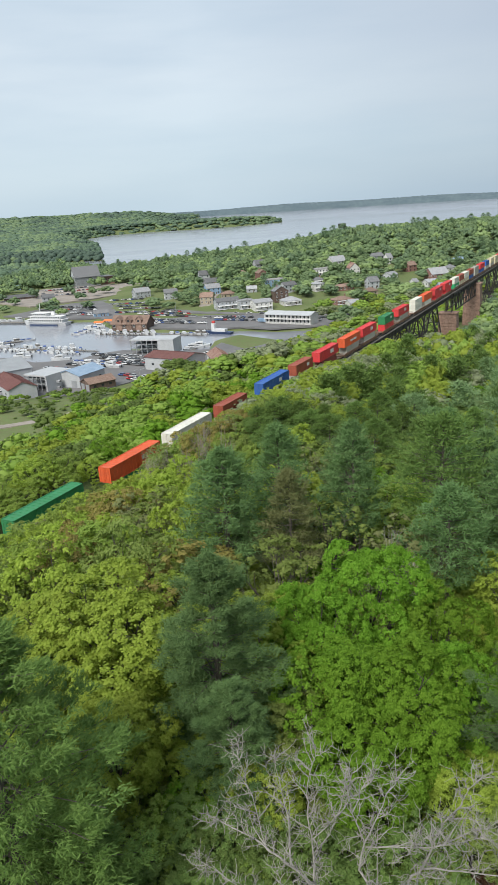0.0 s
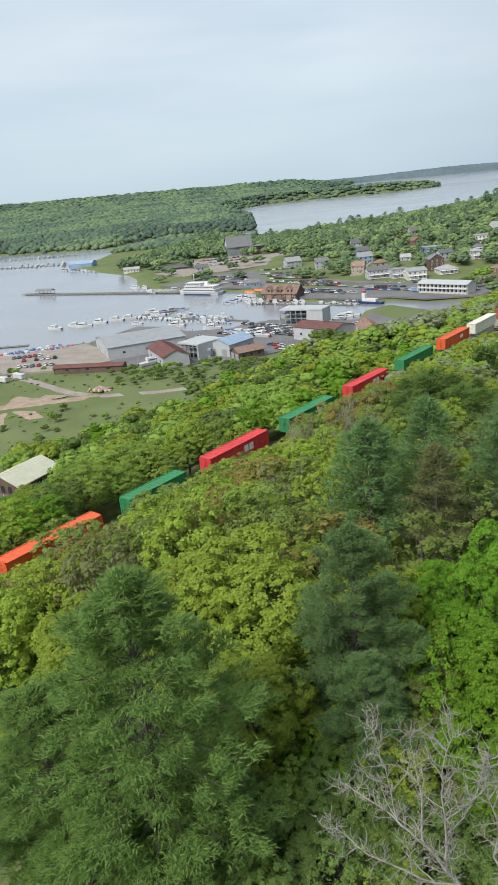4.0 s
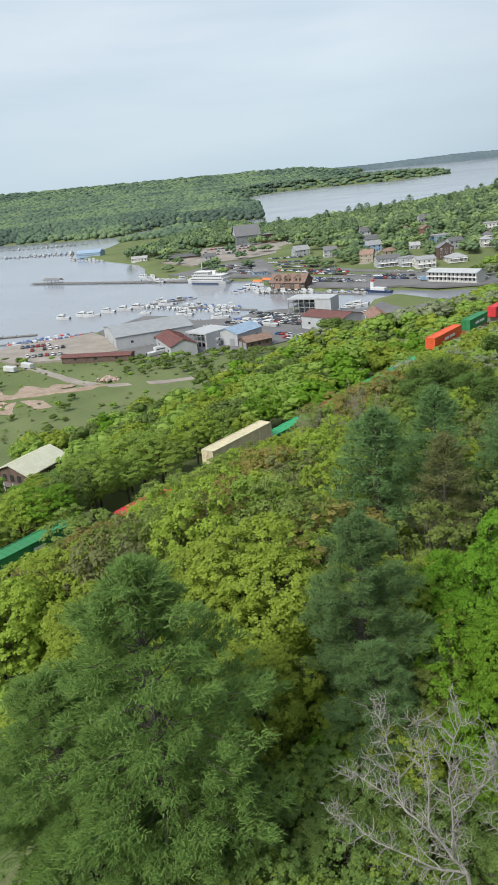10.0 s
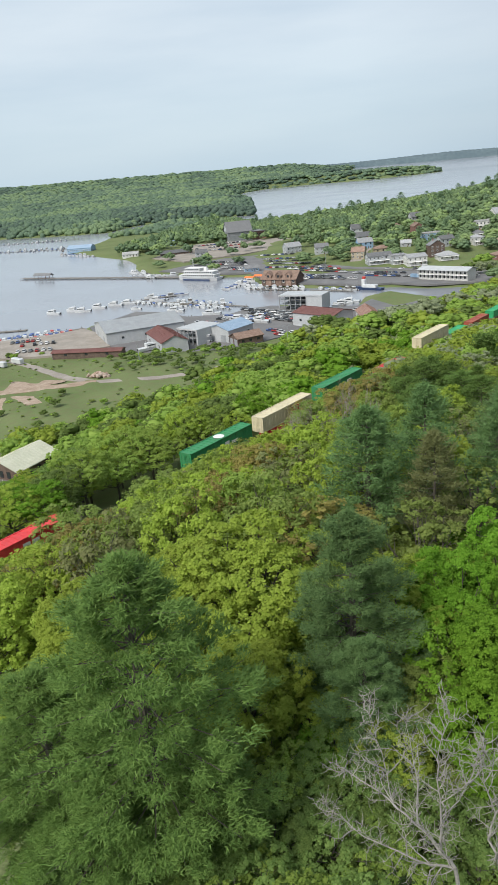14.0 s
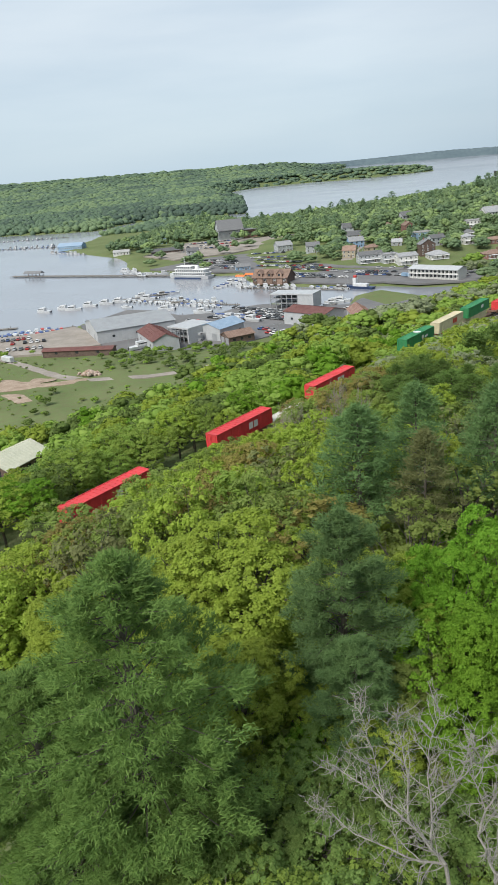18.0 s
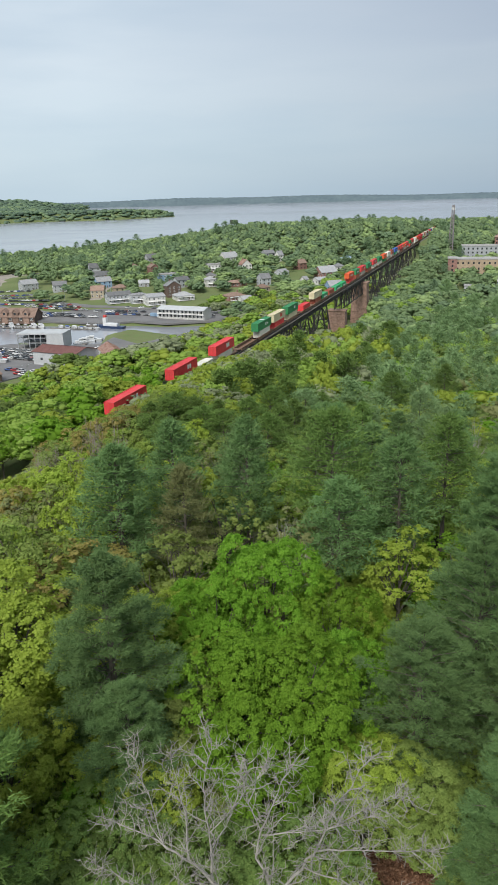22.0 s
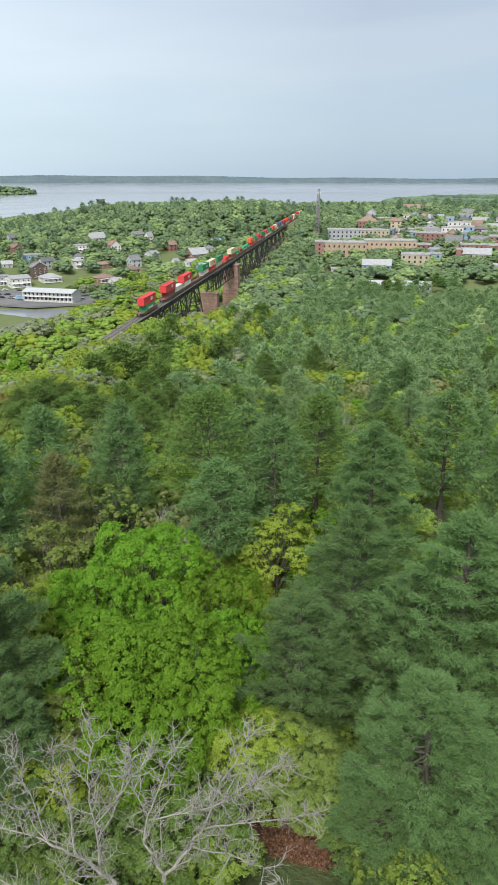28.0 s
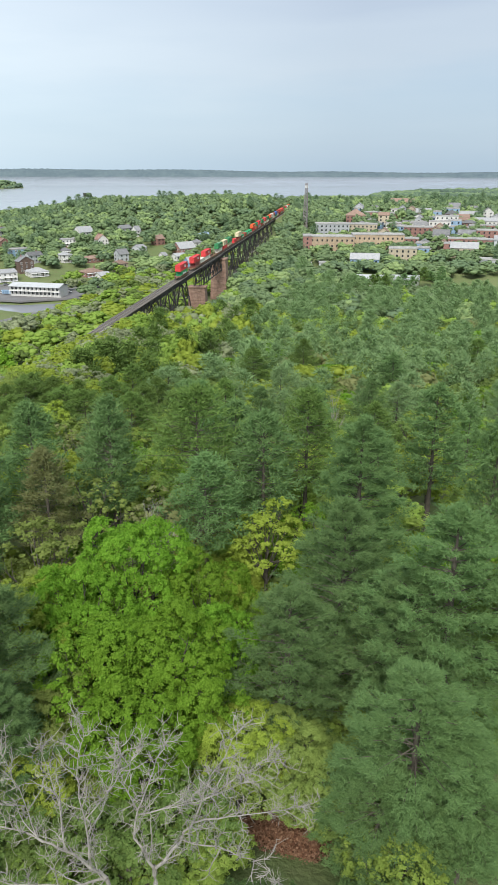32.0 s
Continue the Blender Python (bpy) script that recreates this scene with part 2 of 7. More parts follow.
M = {
    "bark": surface("grey brown bark", (0.055, 0.05, 0.04), (0.125, 0.11, 0.09), 3, 0.9, bump=0.6),
    "dead": surface("bleached dead wood", (0.19, 0.18, 0.162), (0.325, 0.31, 0.28), 4, 0.85, bump=0.4),
    "twig": surface("brown grey twigs", (0.22, 0.185, 0.165), (0.33, 0.285, 0.26), 4, 0.9),
    "steel": surface("black weathered steel", (0.022, 0.022, 0.025), (0.06, 0.055, 0.055), 0.6, 0.65, 0.2, stain=0.5, stain_c=(0.10, 0.05, 0.03)),
    "rail": surface("worn rail steel", (0.25, 0.24, 0.23), (0.42, 0.40, 0.38), 2, 0.4, 0.7),
    "tie": surface("grey timber ties", (0.10, 0.09, 0.08), (0.22, 0.20, 0.18), 2, 0.9, bump=0.3),
    "ballast": surface("crushed stone ballast", (0.17, 0.15, 0.14), (0.36, 0.33, 0.31), 1.5, 0.95, bump=0.8, fine=20),
    "masonry": surface("red brown stone masonry", (0.22, 0.135, 0.105), (0.36, 0.24, 0.185), 0.5, 0.9, bump=0.6, stain=0.5),
    "concrete": surface("weathered concrete", (0.33, 0.32, 0.30), (0.48, 0.46, 0.43), 0.4, 0.85, bump=0.2, stain=0.3, stain_c=(0.2, 0.18, 0.15)),
    "asphalt": surface("worn asphalt", (0.12, 0.12, 0.125), (0.18, 0.175, 0.175), 0.08, 0.9, bump=0.2, fine=30, stain=0.3, stain_c=(0.10, 0.10, 0.10)),
    "gravel": surface("gravel", (0.22, 0.195, 0.17), (0.33, 0.295, 0.26), 0.12, 0.95, bump=0.4, fine=25, stain=0.4, stain_c=(0.22, 0.18, 0.14)),
    "dirt": surface("bare dirt", (0.24, 0.17, 0.12), (0.40, 0.32, 0.25), 0.25, 0.95, bump=0.5, fine=20, stain=0.4, stain_c=(0.16, 0.10, 0.07)),
    "white_metal": surface("white painted metal", (0.36, 0.375, 0.39), (0.45, 0.465, 0.48), 0.3, 0.5, 0.0, stain=0.25, stain_c=(0.45, 0.42, 0.38)),
    "grey_metal": surface("grey sheet metal", (0.27, 0.285, 0.30), (0.35, 0.365, 0.38), 0.25, 0.5, 0.2, stain=0.3, stain_c=(0.30, 0.28, 0.26)),
    "blue_metal": surface("pale blue roof metal", (0.22, 0.31, 0.42), (0.30, 0.39, 0.50), 0.3, 0.5, 0.1),
    "cream_metal": surface("cream roof metal", (0.42, 0.43, 0.33), (0.52, 0.52, 0.42), 0.3, 0.55, stain=0.2, stain_c=(0.4, 0.38, 0.28)),
    "red_roof": surface("dark red metal roof", (0.125, 0.05, 0.045), (0.18, 0.08, 0.07), 0.4, 0.65, stain=0.4, stain_c=(0.16, 0.09, 0.07)),
    "rust_roof": surface("rusty patched roof", (0.20, 0.10, 0.075), (0.33, 0.24, 0.20), 0.5, 0.8, stain=0.6, stain_c=(0.23, 0.08, 0.05)),
    "dark_roof": surface("dark grey shingles", (0.10, 0.105, 0.11), (0.18, 0.18, 0.185), 0.8, 0.85, bump=0.3, vary=0.3),
    "grey_roof": surface("grey shingles", (0.22, 0.23, 0.24), (0.34, 0.34, 0.35), 0.8, 0.85, bump=0.3, vary=0.2),
    "brown_roof": surface("brown shingles", (0.17, 0.11, 0.085), (0.27, 0.19, 0.15), 0.8, 0.85, bump=0.3, vary=0.2),
    "flat_roof": surface("pale gravel roof", (0.25, 0.25, 0.25), (0.40, 0.40, 0.395), 0.2, 0.9, stain=0.4, stain_c=(0.3, 0.29, 0.28)),
    "white_wall": surface("white siding", (0.46, 0.46, 0.45), (0.58, 0.58, 0.56), 0.5, 0.75, vary=0.08, stain=0.15, stain_c=(0.5, 0.48, 0.44)),
    "grey_wall": surface("grey siding", (0.30, 0.32, 0.34), (0.42, 0.44, 0.46), 0.5, 0.75, vary=0.15),
    "cream_wall": surface("cream siding", (0.32, 0.28, 0.205), (0.42, 0.365, 0.28), 0.5, 0.75, vary=0.1),
    "blue_wall": surface("blue siding", (0.16, 0.26, 0.38), (0.26, 0.37, 0.50), 0.5, 0.75, vary=0.1),
    "red_brick": surface("red brick", (0.20, 0.105, 0.09), (0.30, 0.17, 0.145), 0.6, 0.9, bump=0.3, fine=12, vary=0.12, stain=0.2),
    "buff_brick": surface("buff brick", (0.31, 0.235, 0.165), (0.43, 0.335, 0.24), 0.6, 0.9, bump=0.3, fine=12, vary=0.08, stain=0.2),
    "dark_wall": surface("dark brown timber", (0.08, 0.055, 0.045), (0.15, 0.105, 0.085), 0.6, 0.8, vary=0.1),
    "trim": surface("white trim", (0.66, 0.66, 0.65), (0.78, 0.78, 0.77), 1, 0.6),
    "hull": surface("white gelcoat", (0.48, 0.49, 0.50), (0.58, 0.59, 0.60), 0.5, 0.25, vary=0.06),
    "navy": surface("navy paint", (0.02, 0.035, 0.09), (0.04, 0.07, 0.15), 0.5, 0.4),
    "canvas_blue": surface("blue canvas", (0.06, 0.10, 0.24), (0.11, 0.16, 0.33), 1, 0.9),
    "paint_red": surface("red paint", (0.42, 0.035, 0.03), (0.52, 0.06, 0.05), 0.5, 0.4),
    "paint_orange": surface("orange awning", (0.60, 0.14, 0.04), (0.70, 0.22, 0.07), 0.5, 0.8),
    "rubber": surface("black rubber", (0.02, 0.02, 0.02), (0.05, 0.05, 0.05), 1, 0.8),
    "planks": surface("grey dock planks", (0.12, 0.11, 0.10), (0.21, 0.195, 0.175), 0.6, 0.9, bump=0.3),
    "mulch": surface("red brown leaf litter", (0.15, 0.065, 0.035), (0.34, 0.185, 0.11), 1.2, 0.95, bump=1.0, fine=14),
    "rubble": surface("broken stone and brick", (0.30, 0.19, 0.14), (0.52, 0.44, 0.38), 0.5, 0.95, vary=0.3),
}


def glassy(name, c):
    m, ns, ls, out = shader(name)
    b = ns.new("ShaderNodeBsdfPrincipled")
    b.inputs["Base Color"].default_value, b.inputs["Roughness"].default_value = (*c, 1), 0.06
    b.inputs["Specular IOR Level"].default_value = 0.6
    ls.new(b.outputs[0], out.inputs[0])
    return m


M["glass"] = glassy("dark window glass", (0.03, 0.035, 0.04))


def water_surface():
    m, ns, ls, out = shader("calm harbour water")
    b = ns.new("ShaderNodeBsdfPrincipled")
    co = ns.new("ShaderNodeTexCoord")
    n1, n2 = ns.new("ShaderNodeTexNoise"), ns.new("ShaderNodeTexNoise")
    n1.inputs["Scale"].default_value, n1.inputs["Detail"].default_value = 0.5, 3
    n2.inputs["Scale"].default_value, n2.inputs["Detail"].default_value = 0.006, 4
    ls.new(co.outputs["Object"], n1.inputs[0]), ls.new(co.outputs["Object"], n2.inputs[0])
    bp = ns.new("ShaderNodeBump")
    bp.inputs["Strength"].default_value, bp.inputs["Distance"].default_value = 0.12, 0.05
    ls.new(n1.outputs[0], bp.inputs["Height"]), ls.new(bp.outputs[0], b.inputs["Normal"])
    rr = ns.new("ShaderNodeMapRange")
    rr.inputs[1].default_value, rr.inputs[2].default_value, rr.inputs[3].default_value, rr.inputs[4].default_value = 0.4, 0.65, 0.15, 0.22
    ls.new(n2.outputs[0], rr.inputs[0]), ls.new(rr.outputs[0], b.inputs["Roughness"])
    b.inputs["Base Color"].default_value, b.inputs["Specular IOR Level"].default_value = (0.23, 0.245, 0.275, 1), 1.0
    b.inputs["IOR"].default_value = 1.6
    ls.new(b.outputs[0], out.inputs[0])
    return m


M["water"] = water_surface()


def ground_surface():
    """Meadow, forest floor and bare patches, by noise at two scales."""
    m, ns, ls, out = shader("grass and forest floor")
    b = ns.new("ShaderNodeBsdfPrincipled")
    b.inputs["Roughness"].default_value, b.inputs["Specular IOR Level"].default_value = 0.95, 0.1
    co = ns.new("ShaderNodeTexCoord")
    n1, n2, n3 = (ns.new("ShaderNodeTexNoise") for _ in range(3))
    for nd, sc in ((n1, 0.03), (n2, 0.35), (n3, 2.5)):
        nd.inputs["Scale"].default_value, nd.inputs["Detail"].default_value = sc, 5
        ls.new(co.outputs["Object"], nd.inputs[0])
    r1, r2 = ns.new("ShaderNodeValToRGB"), ns.new("ShaderNodeValToRGB")
    r1.color_ramp.elements[0].position, r1.color_ramp.elements[0].color = 0.35, (0.10, 0.135, 0.055, 1)
    r1.color_ramp.elements[1].position, r1.color_ramp.elements[1].color = 0.65, (0.165, 0.19, 0.09, 1)
    r2.color_ramp.elements[0].position, r2.color_ramp.elements[0].color = 0.35, (0.14, 0.14, 0.07, 1)
    r2.color_ramp.elements[1].position, r2.color_ramp.elements[1].color = 0.6, (0.13, 0.18, 0.065, 1)
    ls.new(n1.outputs[0], r1.inputs[0]), ls.new(n2.outputs[0], r2.inputs[0])
    mx = ns.new("ShaderNodeMix")
    mx.data_type = "RGBA"
    ls.new(n3.outputs[0], mx.inputs[0]), ls.new(r1.outputs[0], mx.inputs[6]), ls.new(r2.outputs[0], mx.inputs[7])
    ls.new(mx.outputs[2], b.inputs["Base Color"])
    bp = ns.new("ShaderNodeBump")
    bp.inputs["Strength"].default_value, bp.inputs["Distance"].default_value = 0.6, 0.3
    ls.new(n3.outputs[0], bp.inputs["Height"]), ls.new(bp.outputs[0], b.inputs["Normal"])
    ls.new(b.outputs[0], out.inputs[0])
    return m


M["ground"] = ground_surface()

# ---- building blocks ----


def link_mesh(name, bm, material, parent=None, label="", place=None):
    me = bpy.data.meshes.new(name)
    bm.to_mesh(me)
    bm.free()
    me.materials.append(material)
    ob = new(name, me)
    if parent is not None:
        ob.parent = parent
    if place is not None:
        ob.matrix_basis = place
    if label:
        ob["label"] = label
    return ob


def part(name, bm, material, parent, label=""):
    return link_mesh(name, bm, material, parent, label)


def raw_mesh(name, verts, faces, material, parent=None, smooth=False):
    """An object from numpy vertices and equal-sided faces."""
    me = bpy.data.meshes.new(name)
    k = faces.shape[1]
    me.vertices.add(len(verts)), me.loops.add(faces.size), me.polygons.add(len(faces))
    me.vertices.foreach_set("co", np.ascontiguousarray(verts, np.float32).ravel())
    me.loops.foreach_set("vertex_index", np.ascontiguousarray(faces, np.int32).ravel())
    me.polygons.foreach_set("loop_start", np.arange(0, faces.size, k, dtype=np.int32))
    if smooth:
        me.polygons.foreach_set("use_smooth", np.ones(len(faces), bool))
    me.update(calc_edges=True)
    me.materials.append(material)
    ob = new(name, me)
    if parent is not None:
        ob.parent = parent
    return ob


def again(ob, parent, place=None, material=None):
    """A further object on the mesh of ob."""
    o = new(ob.name.split(".")[0], ob.data)
    o.parent = parent
    if place is not None:
        o.matrix_basis = place
    if material is not None:
        o.material_slots[0].link = "OBJECT"
        o.material_slots[0].material = material
    return o


def thing(name, label, category, place=None, group="", kind=""):
    e = new(name)
    e.empty_display_size = 0.5
    if place is not None:
        e.matrix_basis = place
    return tagged(e, label, category, group, kind)


def block(bm, x, y, z, sx, sy, sz, bevel=0.0, turn=0.0):
    """A box centred at x, y with its foot at z."""
    m = Matrix.Translation((x, y, z + sz / 2)) @ Matrix.Rotation(radians(turn), 4, "Z") @ Matrix.Diagonal((sx, sy, sz, 1))
    r = bmesh.ops.create_cube(bm, size=1, matrix=m)
    if bevel:
        edges = {e for v in r["verts"] for e in v.link_edges}
        bmesh.ops.bevel(bm, geom=list(edges), offset=bevel, segments=1, affect="EDGES")
    return bm


def bar(bm, a, b, w, h=None):
    """A straight square bar from a to b."""
    a, b = Vector(a), Vector(b)
    d = b - a
    m = Matrix.Translation((a + b) / 2) @ d.to_track_quat("Z", "Y").to_matrix().to_4x4() @ Matrix.Diagonal((w, h or w, d.length, 1))
    bmesh.ops.create_cube(bm, size=1, matrix=m)
    return bm


def tube(bm, pts, radii, sides=6):
    """A tapered tube along points."""
    rings = []
    for i, p in enumerate(pts):
        d = (Vector(pts[min(i + 1, len(pts) - 1)]) - Vector(pts[max(i - 1, 0)])).normalized()
        q = d.to_track_quat("Z", "Y")
        rings.append([bm.verts.new(Vector(p) + q @ Vector((math.cos(2 * math.pi * k / sides) * radii[i], math.sin(2 * math.pi * k / sides) * radii[i], 0))) for k in range(sides)])
    for a, b in zip(rings, rings[1:]):
        for k in range(sides):
            bm.faces.new((a[k], a[(k + 1) % sides], b[(k + 1) % sides], b[k]))
    return bm


def gable(bm, w, d, z, rise, over=0.4, thick=0.25):
    """A ridged roof along x, with thickness and eaves."""
    hw, hd = w / 2 + over, d / 2 + over
    drop = rise * over / (d / 2)
    pr = [(-hd, z - drop), (0, z + rise), (hd, z - drop), (hd, z - drop + thick), (0, z + rise + thick), (-hd, z - drop + thick)]
    a = [bm.verts.new((-hw, y, h)) for y, h in pr]
    b = [bm.verts.new((hw, y, h)) for y, h in pr]
    for i in range(6):
        j = (i + 1) % 6
        bm.faces.new((a[i], a[j], b[j], b[i]))
    for r in (a, b):
        bm.faces.new((r[0], r[1], r[4], r[5])), bm.faces.new((r[1], r[2], r[3], r[4]))
    bmesh.ops.recalc_face_normals(bm, faces=bm.faces)
    return bm


def gable_walls(bm, w, d, h, rise):
    """Walls with two gables, from the foot at -1 to the eaves at h."""
    pr = [(-d / 2, -1.5), (d / 2, -1.5), (d / 2, h), (0, h + rise), (-d / 2, h)]
    a = [bm.verts.new((-w / 2, y, z)) for y, z in pr]
    b = [bm.verts.new((w / 2, y, z)) for y, z in pr]
    for i in range(5):
        j = (i + 1) % 5
        bm.faces.new((a[i], a[j], b[j], b[i]))
    bm.faces.new(a), bm.faces.new(b)
    bmesh.ops.recalc_face_normals(bm, faces=bm.faces)
    return bm


# ---- the land ----
# GROUND BEGIN
SHORE = [(-1300, 420), (-700, 360), (-232, 364), (-200, 378), (-189, 385), (-192, 404), (-174, 441), (-152, 434), (-130, 415), (-104, 417),
         (-99, 430), (-80, 438), (-79, 452), (-43, 423), (-30, 425), (-27, 461), (-12, 477), (14, 449), (45, 447)]
QUAY = [(45, 478), (15, 479), (-12, 493), (-31, 490), (-67, 507), (-103, 524), (-130, 583), (-150, 585), (-226, 628), (-258, 669),
        (-275, 717), (-303, 766), (-347, 807), (-437, 900), (-446, 1024), (-458, 1087), (-432, 1186), (-432, 1280), (-336, 1300), (-217, 1101)]
BAY = [(-120, 1130), (0, 1180), (150, 1270), (400, 1400), (800, 1560), (1250, 2300), (1420, 2430), (1600, 2560), (2100, 2640), (2700, 2700), (4300, 2750),
       (4300, 4200), (2500, 4940), (-300, 4940), (-420, 4300), (-60, 4000), (130, 3900), (163, 3690), (60, 3560), (-33, 3456), (-190, 3350), (-330, 3360), (-430, 3382)]
ISLE = [(-600, 3250), (-640, 3000), (-625, 2700), (-455, 2182), (-332, 1623), (-288, 1411), (-312, 1423), (-425, 1436), (-507, 1378),
        (-517, 1229), (-606, 1233), (-697, 1257), (-800, 1275), (-1300, 1330)]
WATER = np.array(SHORE + QUAY + BAY + ISLE, float)


def shore_distance(x, y):
    """Distance to the shore, positive on land."""
    x, y = np.asarray(x, float), np.asarray(y, float)
    best, inside = np.full(x.shape, 1e9), np.zeros(x.shape, bool)
    for (ax, ay), (bx, by) in zip(WATER, np.roll(WATER, -1, 0)):
        dx, dy = bx - ax, by - ay
        k = np.clip(((x - ax) * dx + (y - ay) * dy) / (dx * dx + dy * dy), 0, 1)
        best = np.minimum(best, np.hypot(x - ax - k * dx, y - ay - k * dy))
        if dy:
            inside ^= ((ay > y) != (by > y)) & (x < ax + dx * (y - ay) / dy)
    return np.where(inside, -best, best)


def smooth(a, b, v):
    k = np.clip((v - a) / (b - a), 0, 1)
    return k * k * (3 - 2 * k)


def far_rise(r):
    return 45.0 * np.clip((r - 3950) / 950, 0, 1) ** 1.2


def ground(x, y):
    """Height of the land (and of the bottom under water)."""
    x, y = np.asarray(x, float), np.asarray(y, float)
    r, az = np.hypot(x, y), np.degrees(np.arctan2(x, y))
    s, n = UX * x + UY * y, -UY * x + UX * y
    hill = np.interp(r, [0, 20, 60, 100, 150, 250, 400, 520], [50, 49, 41, 32, 24, 14, 6, 2.2])
    flats = np.interp(n, [84, 100, 125, 150, 190, 260, 330], [31, 26, 18, 13, 7, 4, 2.2])
    west = smooth(84, 100, n)
    h = hill * (1 - west) + np.minimum(hill + 6, flats) * west
    bench = np.where(n < RAIL_N, 1 - smooth(5, 48, RAIL_N - n), 1 - smooth(4.5, 12, n - RAIL_N))
    bed = bench * (1 - smooth(205, 236, s)) * smooth(-400, -200, s)
    h = h * (1 - bed) + (RAIL_Z - 0.75) * bed
    # the town across the river, right of the bridge
    right = 1 - smooth(60, 110, n)
    town = np.interp(s, [430, 500, 600, 760, 900, 1300], [6, 9, 17, 28, 37, 30])
    k = right * smooth(420, 520, s)
    h = h * (1 - k) + town * k
    # the slope of houses left of the bridge
    slope = np.interp(r, [560, 590, 650, 750, 850, 960, 1060, 1200], [2.3, 4.6, 9, 15, 22, 28, 27, 10])
    crest = np.interp(az, [-13, -8, -3, 0, 3, 5.5, 8, 11, 17], [4, 5, 6, 11, 20, 28, 34, 37, 40])
    k = smooth(760, 900, r) * (1 - smooth(1000, 1200, r))
    slope = slope * (1 - k) + np.minimum(crest, slope * 2) * k
    k = (1 - right) * smooth(440, 480, r) * smooth(-13, 0, az)
    h = h * (1 - k) + slope * k
    # level yards at the water
    k = smooth(300, 332, y) * smooth(120, 170, n) * (1 - smooth(540, 570, r))
    h = h * (1 - k) + np.minimum(h, 1.8) * k
    # abutment at the far end of the bridge
    k = (1 - smooth(10, 40, abs(n - RAIL_N))) * smooth(770, 800, s) * (1 - smooth(1400, 1500, s))
    h = h * (1 - k) + (RAIL_Z - 0.8) * k
    # wooded land far off
    wild = np.interp(r, [1150, 1500, 2400, 3500, 4600, 4950], [3, 12, 24, 38, 50, 58]) * np.interp(az, [-30, -8, -1, 2.5, 5, 20, 40], [1.1, 0.9, 0.85, 0.6, 0.35, 0.14, 0.16])
    wild = wild * (1 - 0.75 * smooth(3600, 3950, r) * smooth(-9, -4.5, az))
    k = smooth(1150, 1500, r)
    h = h * (1 - k) + wild * k
    sd = shore_distance(x, y)
    low = np.clip(sd * 0.35, -2.5, 1.3) + np.clip(sd - 4, 0, None) * (0.22 + 0.3 * smooth(2400, 3000, r))
    return np.minimum(h, low) + far_rise(r)
# GROUND END


def height(x, y):
    return float(ground(x, y))


def build_land():
    angles = np.radians(np.concatenate([np.arange(-180, -60, 6), np.arange(-60, 60, 0.36), np.arange(60, 180, 6)]))
    radii = np.concatenate([[0.01, 3, 6], np.geomspace(9, 4960, 330)])
    a, r = np.meshgrid(angles, radii)
    x, y = r * np.sin(a), r * np.cos(a)
    z = ground(x, y)
    rough = 0.5 * np.sin(x * 0.13 + 1.3) * np.sin(y * 0.11) + 0.35 * np.sin(x * 0.31 + y * 0.23)
    s, n = UX * x + UY * y, -UY * x + UX * y
    z = z + rough * np.clip(z / 10, 0, 1) * smooth(8, 14, abs(n - RAIL_N))
    nr, na = a.shape
    i = np.arange(nr - 1)[:, None] * na + np.arange(na)[None, :]
    j = np.arange(nr - 1)[:, None] * na + (np.arange(na)[None, :] + 1) % na
    f = np.stack([i, j, j + na, i + na], -1).reshape(-1, 4)[:, ::-1]
    ob = raw_mesh("ground", np.stack([x, y, z], -1).reshape(-1, 3), f, M["ground"], smooth=True)
    tagged(ob, "grassy and wooded hills sloping down to a harbour", "ground", kind="structure")
    radii = np.array([200, 300, 450, 700, 1100, 1800, 2800, 3950, 4100, 4300, 4500, 4700, 4880, 4960.])
    ang = np.radians(np.arange(-75, 60.1, 3))
    a, r = np.meshgrid(ang, radii)
    z = far_rise(r)
    nr, na = a.shape
    i = np.arange(nr - 1)[:, None] * na + np.arange(na - 1)[None, :]
    f = np.stack([i, i + na, i + na + 1, i + 1], -1).reshape(-1, 4)
    ob = raw_mesh("water", np.stack([r * np.sin(a), r * np.cos(a), z], -1).reshape(-1, 3), f, M["water"], smooth=True)
    tagged(ob, "calm grey harbour and open bay under cloud", "water", kind="structure")


build_land()


def far_shore():
    """Low wooded shore across the open bay."""
    rng = np.random.default_rng(5)
    ang = np.radians(np.arange(-40, 45, 0.08))
    rise = 33 + 4 * np.sin(ang * 9 + 0.5) + 3 * np.sin(ang * 31) + rng.normal(0, 1.0, len(ang))
    rise *= 0.85 + 0.15 * np.sin(ang * 5 + 1)
    rows = []
    for r, k in ((4800, -0.2), (4830, 0.45), (4860, 0.8), (4930, 1.05)):
        rows.append(np.stack([r * np.sin(ang), r * np.cos(ang), far_rise(np.full(len(ang), r)) + rise * k], -1))
    v = np.concatenate(rows)
    m = len(ang)
    i = np.arange(3)[:, None] * m + np.arange(m - 1)[None, :]
    f = np.stack([i, i + 1, i + m + 1, i + m], -1).reshape(-1, 4)
    # the blue of distance haze is mixed into the woods' base colour
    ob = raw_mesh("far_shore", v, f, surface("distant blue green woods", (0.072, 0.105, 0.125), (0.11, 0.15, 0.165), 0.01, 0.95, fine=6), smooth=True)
    tagged(ob, "low wooded shore across the open bay, tinted blue with painted haze", "shore", kind="structure")


far_shore()


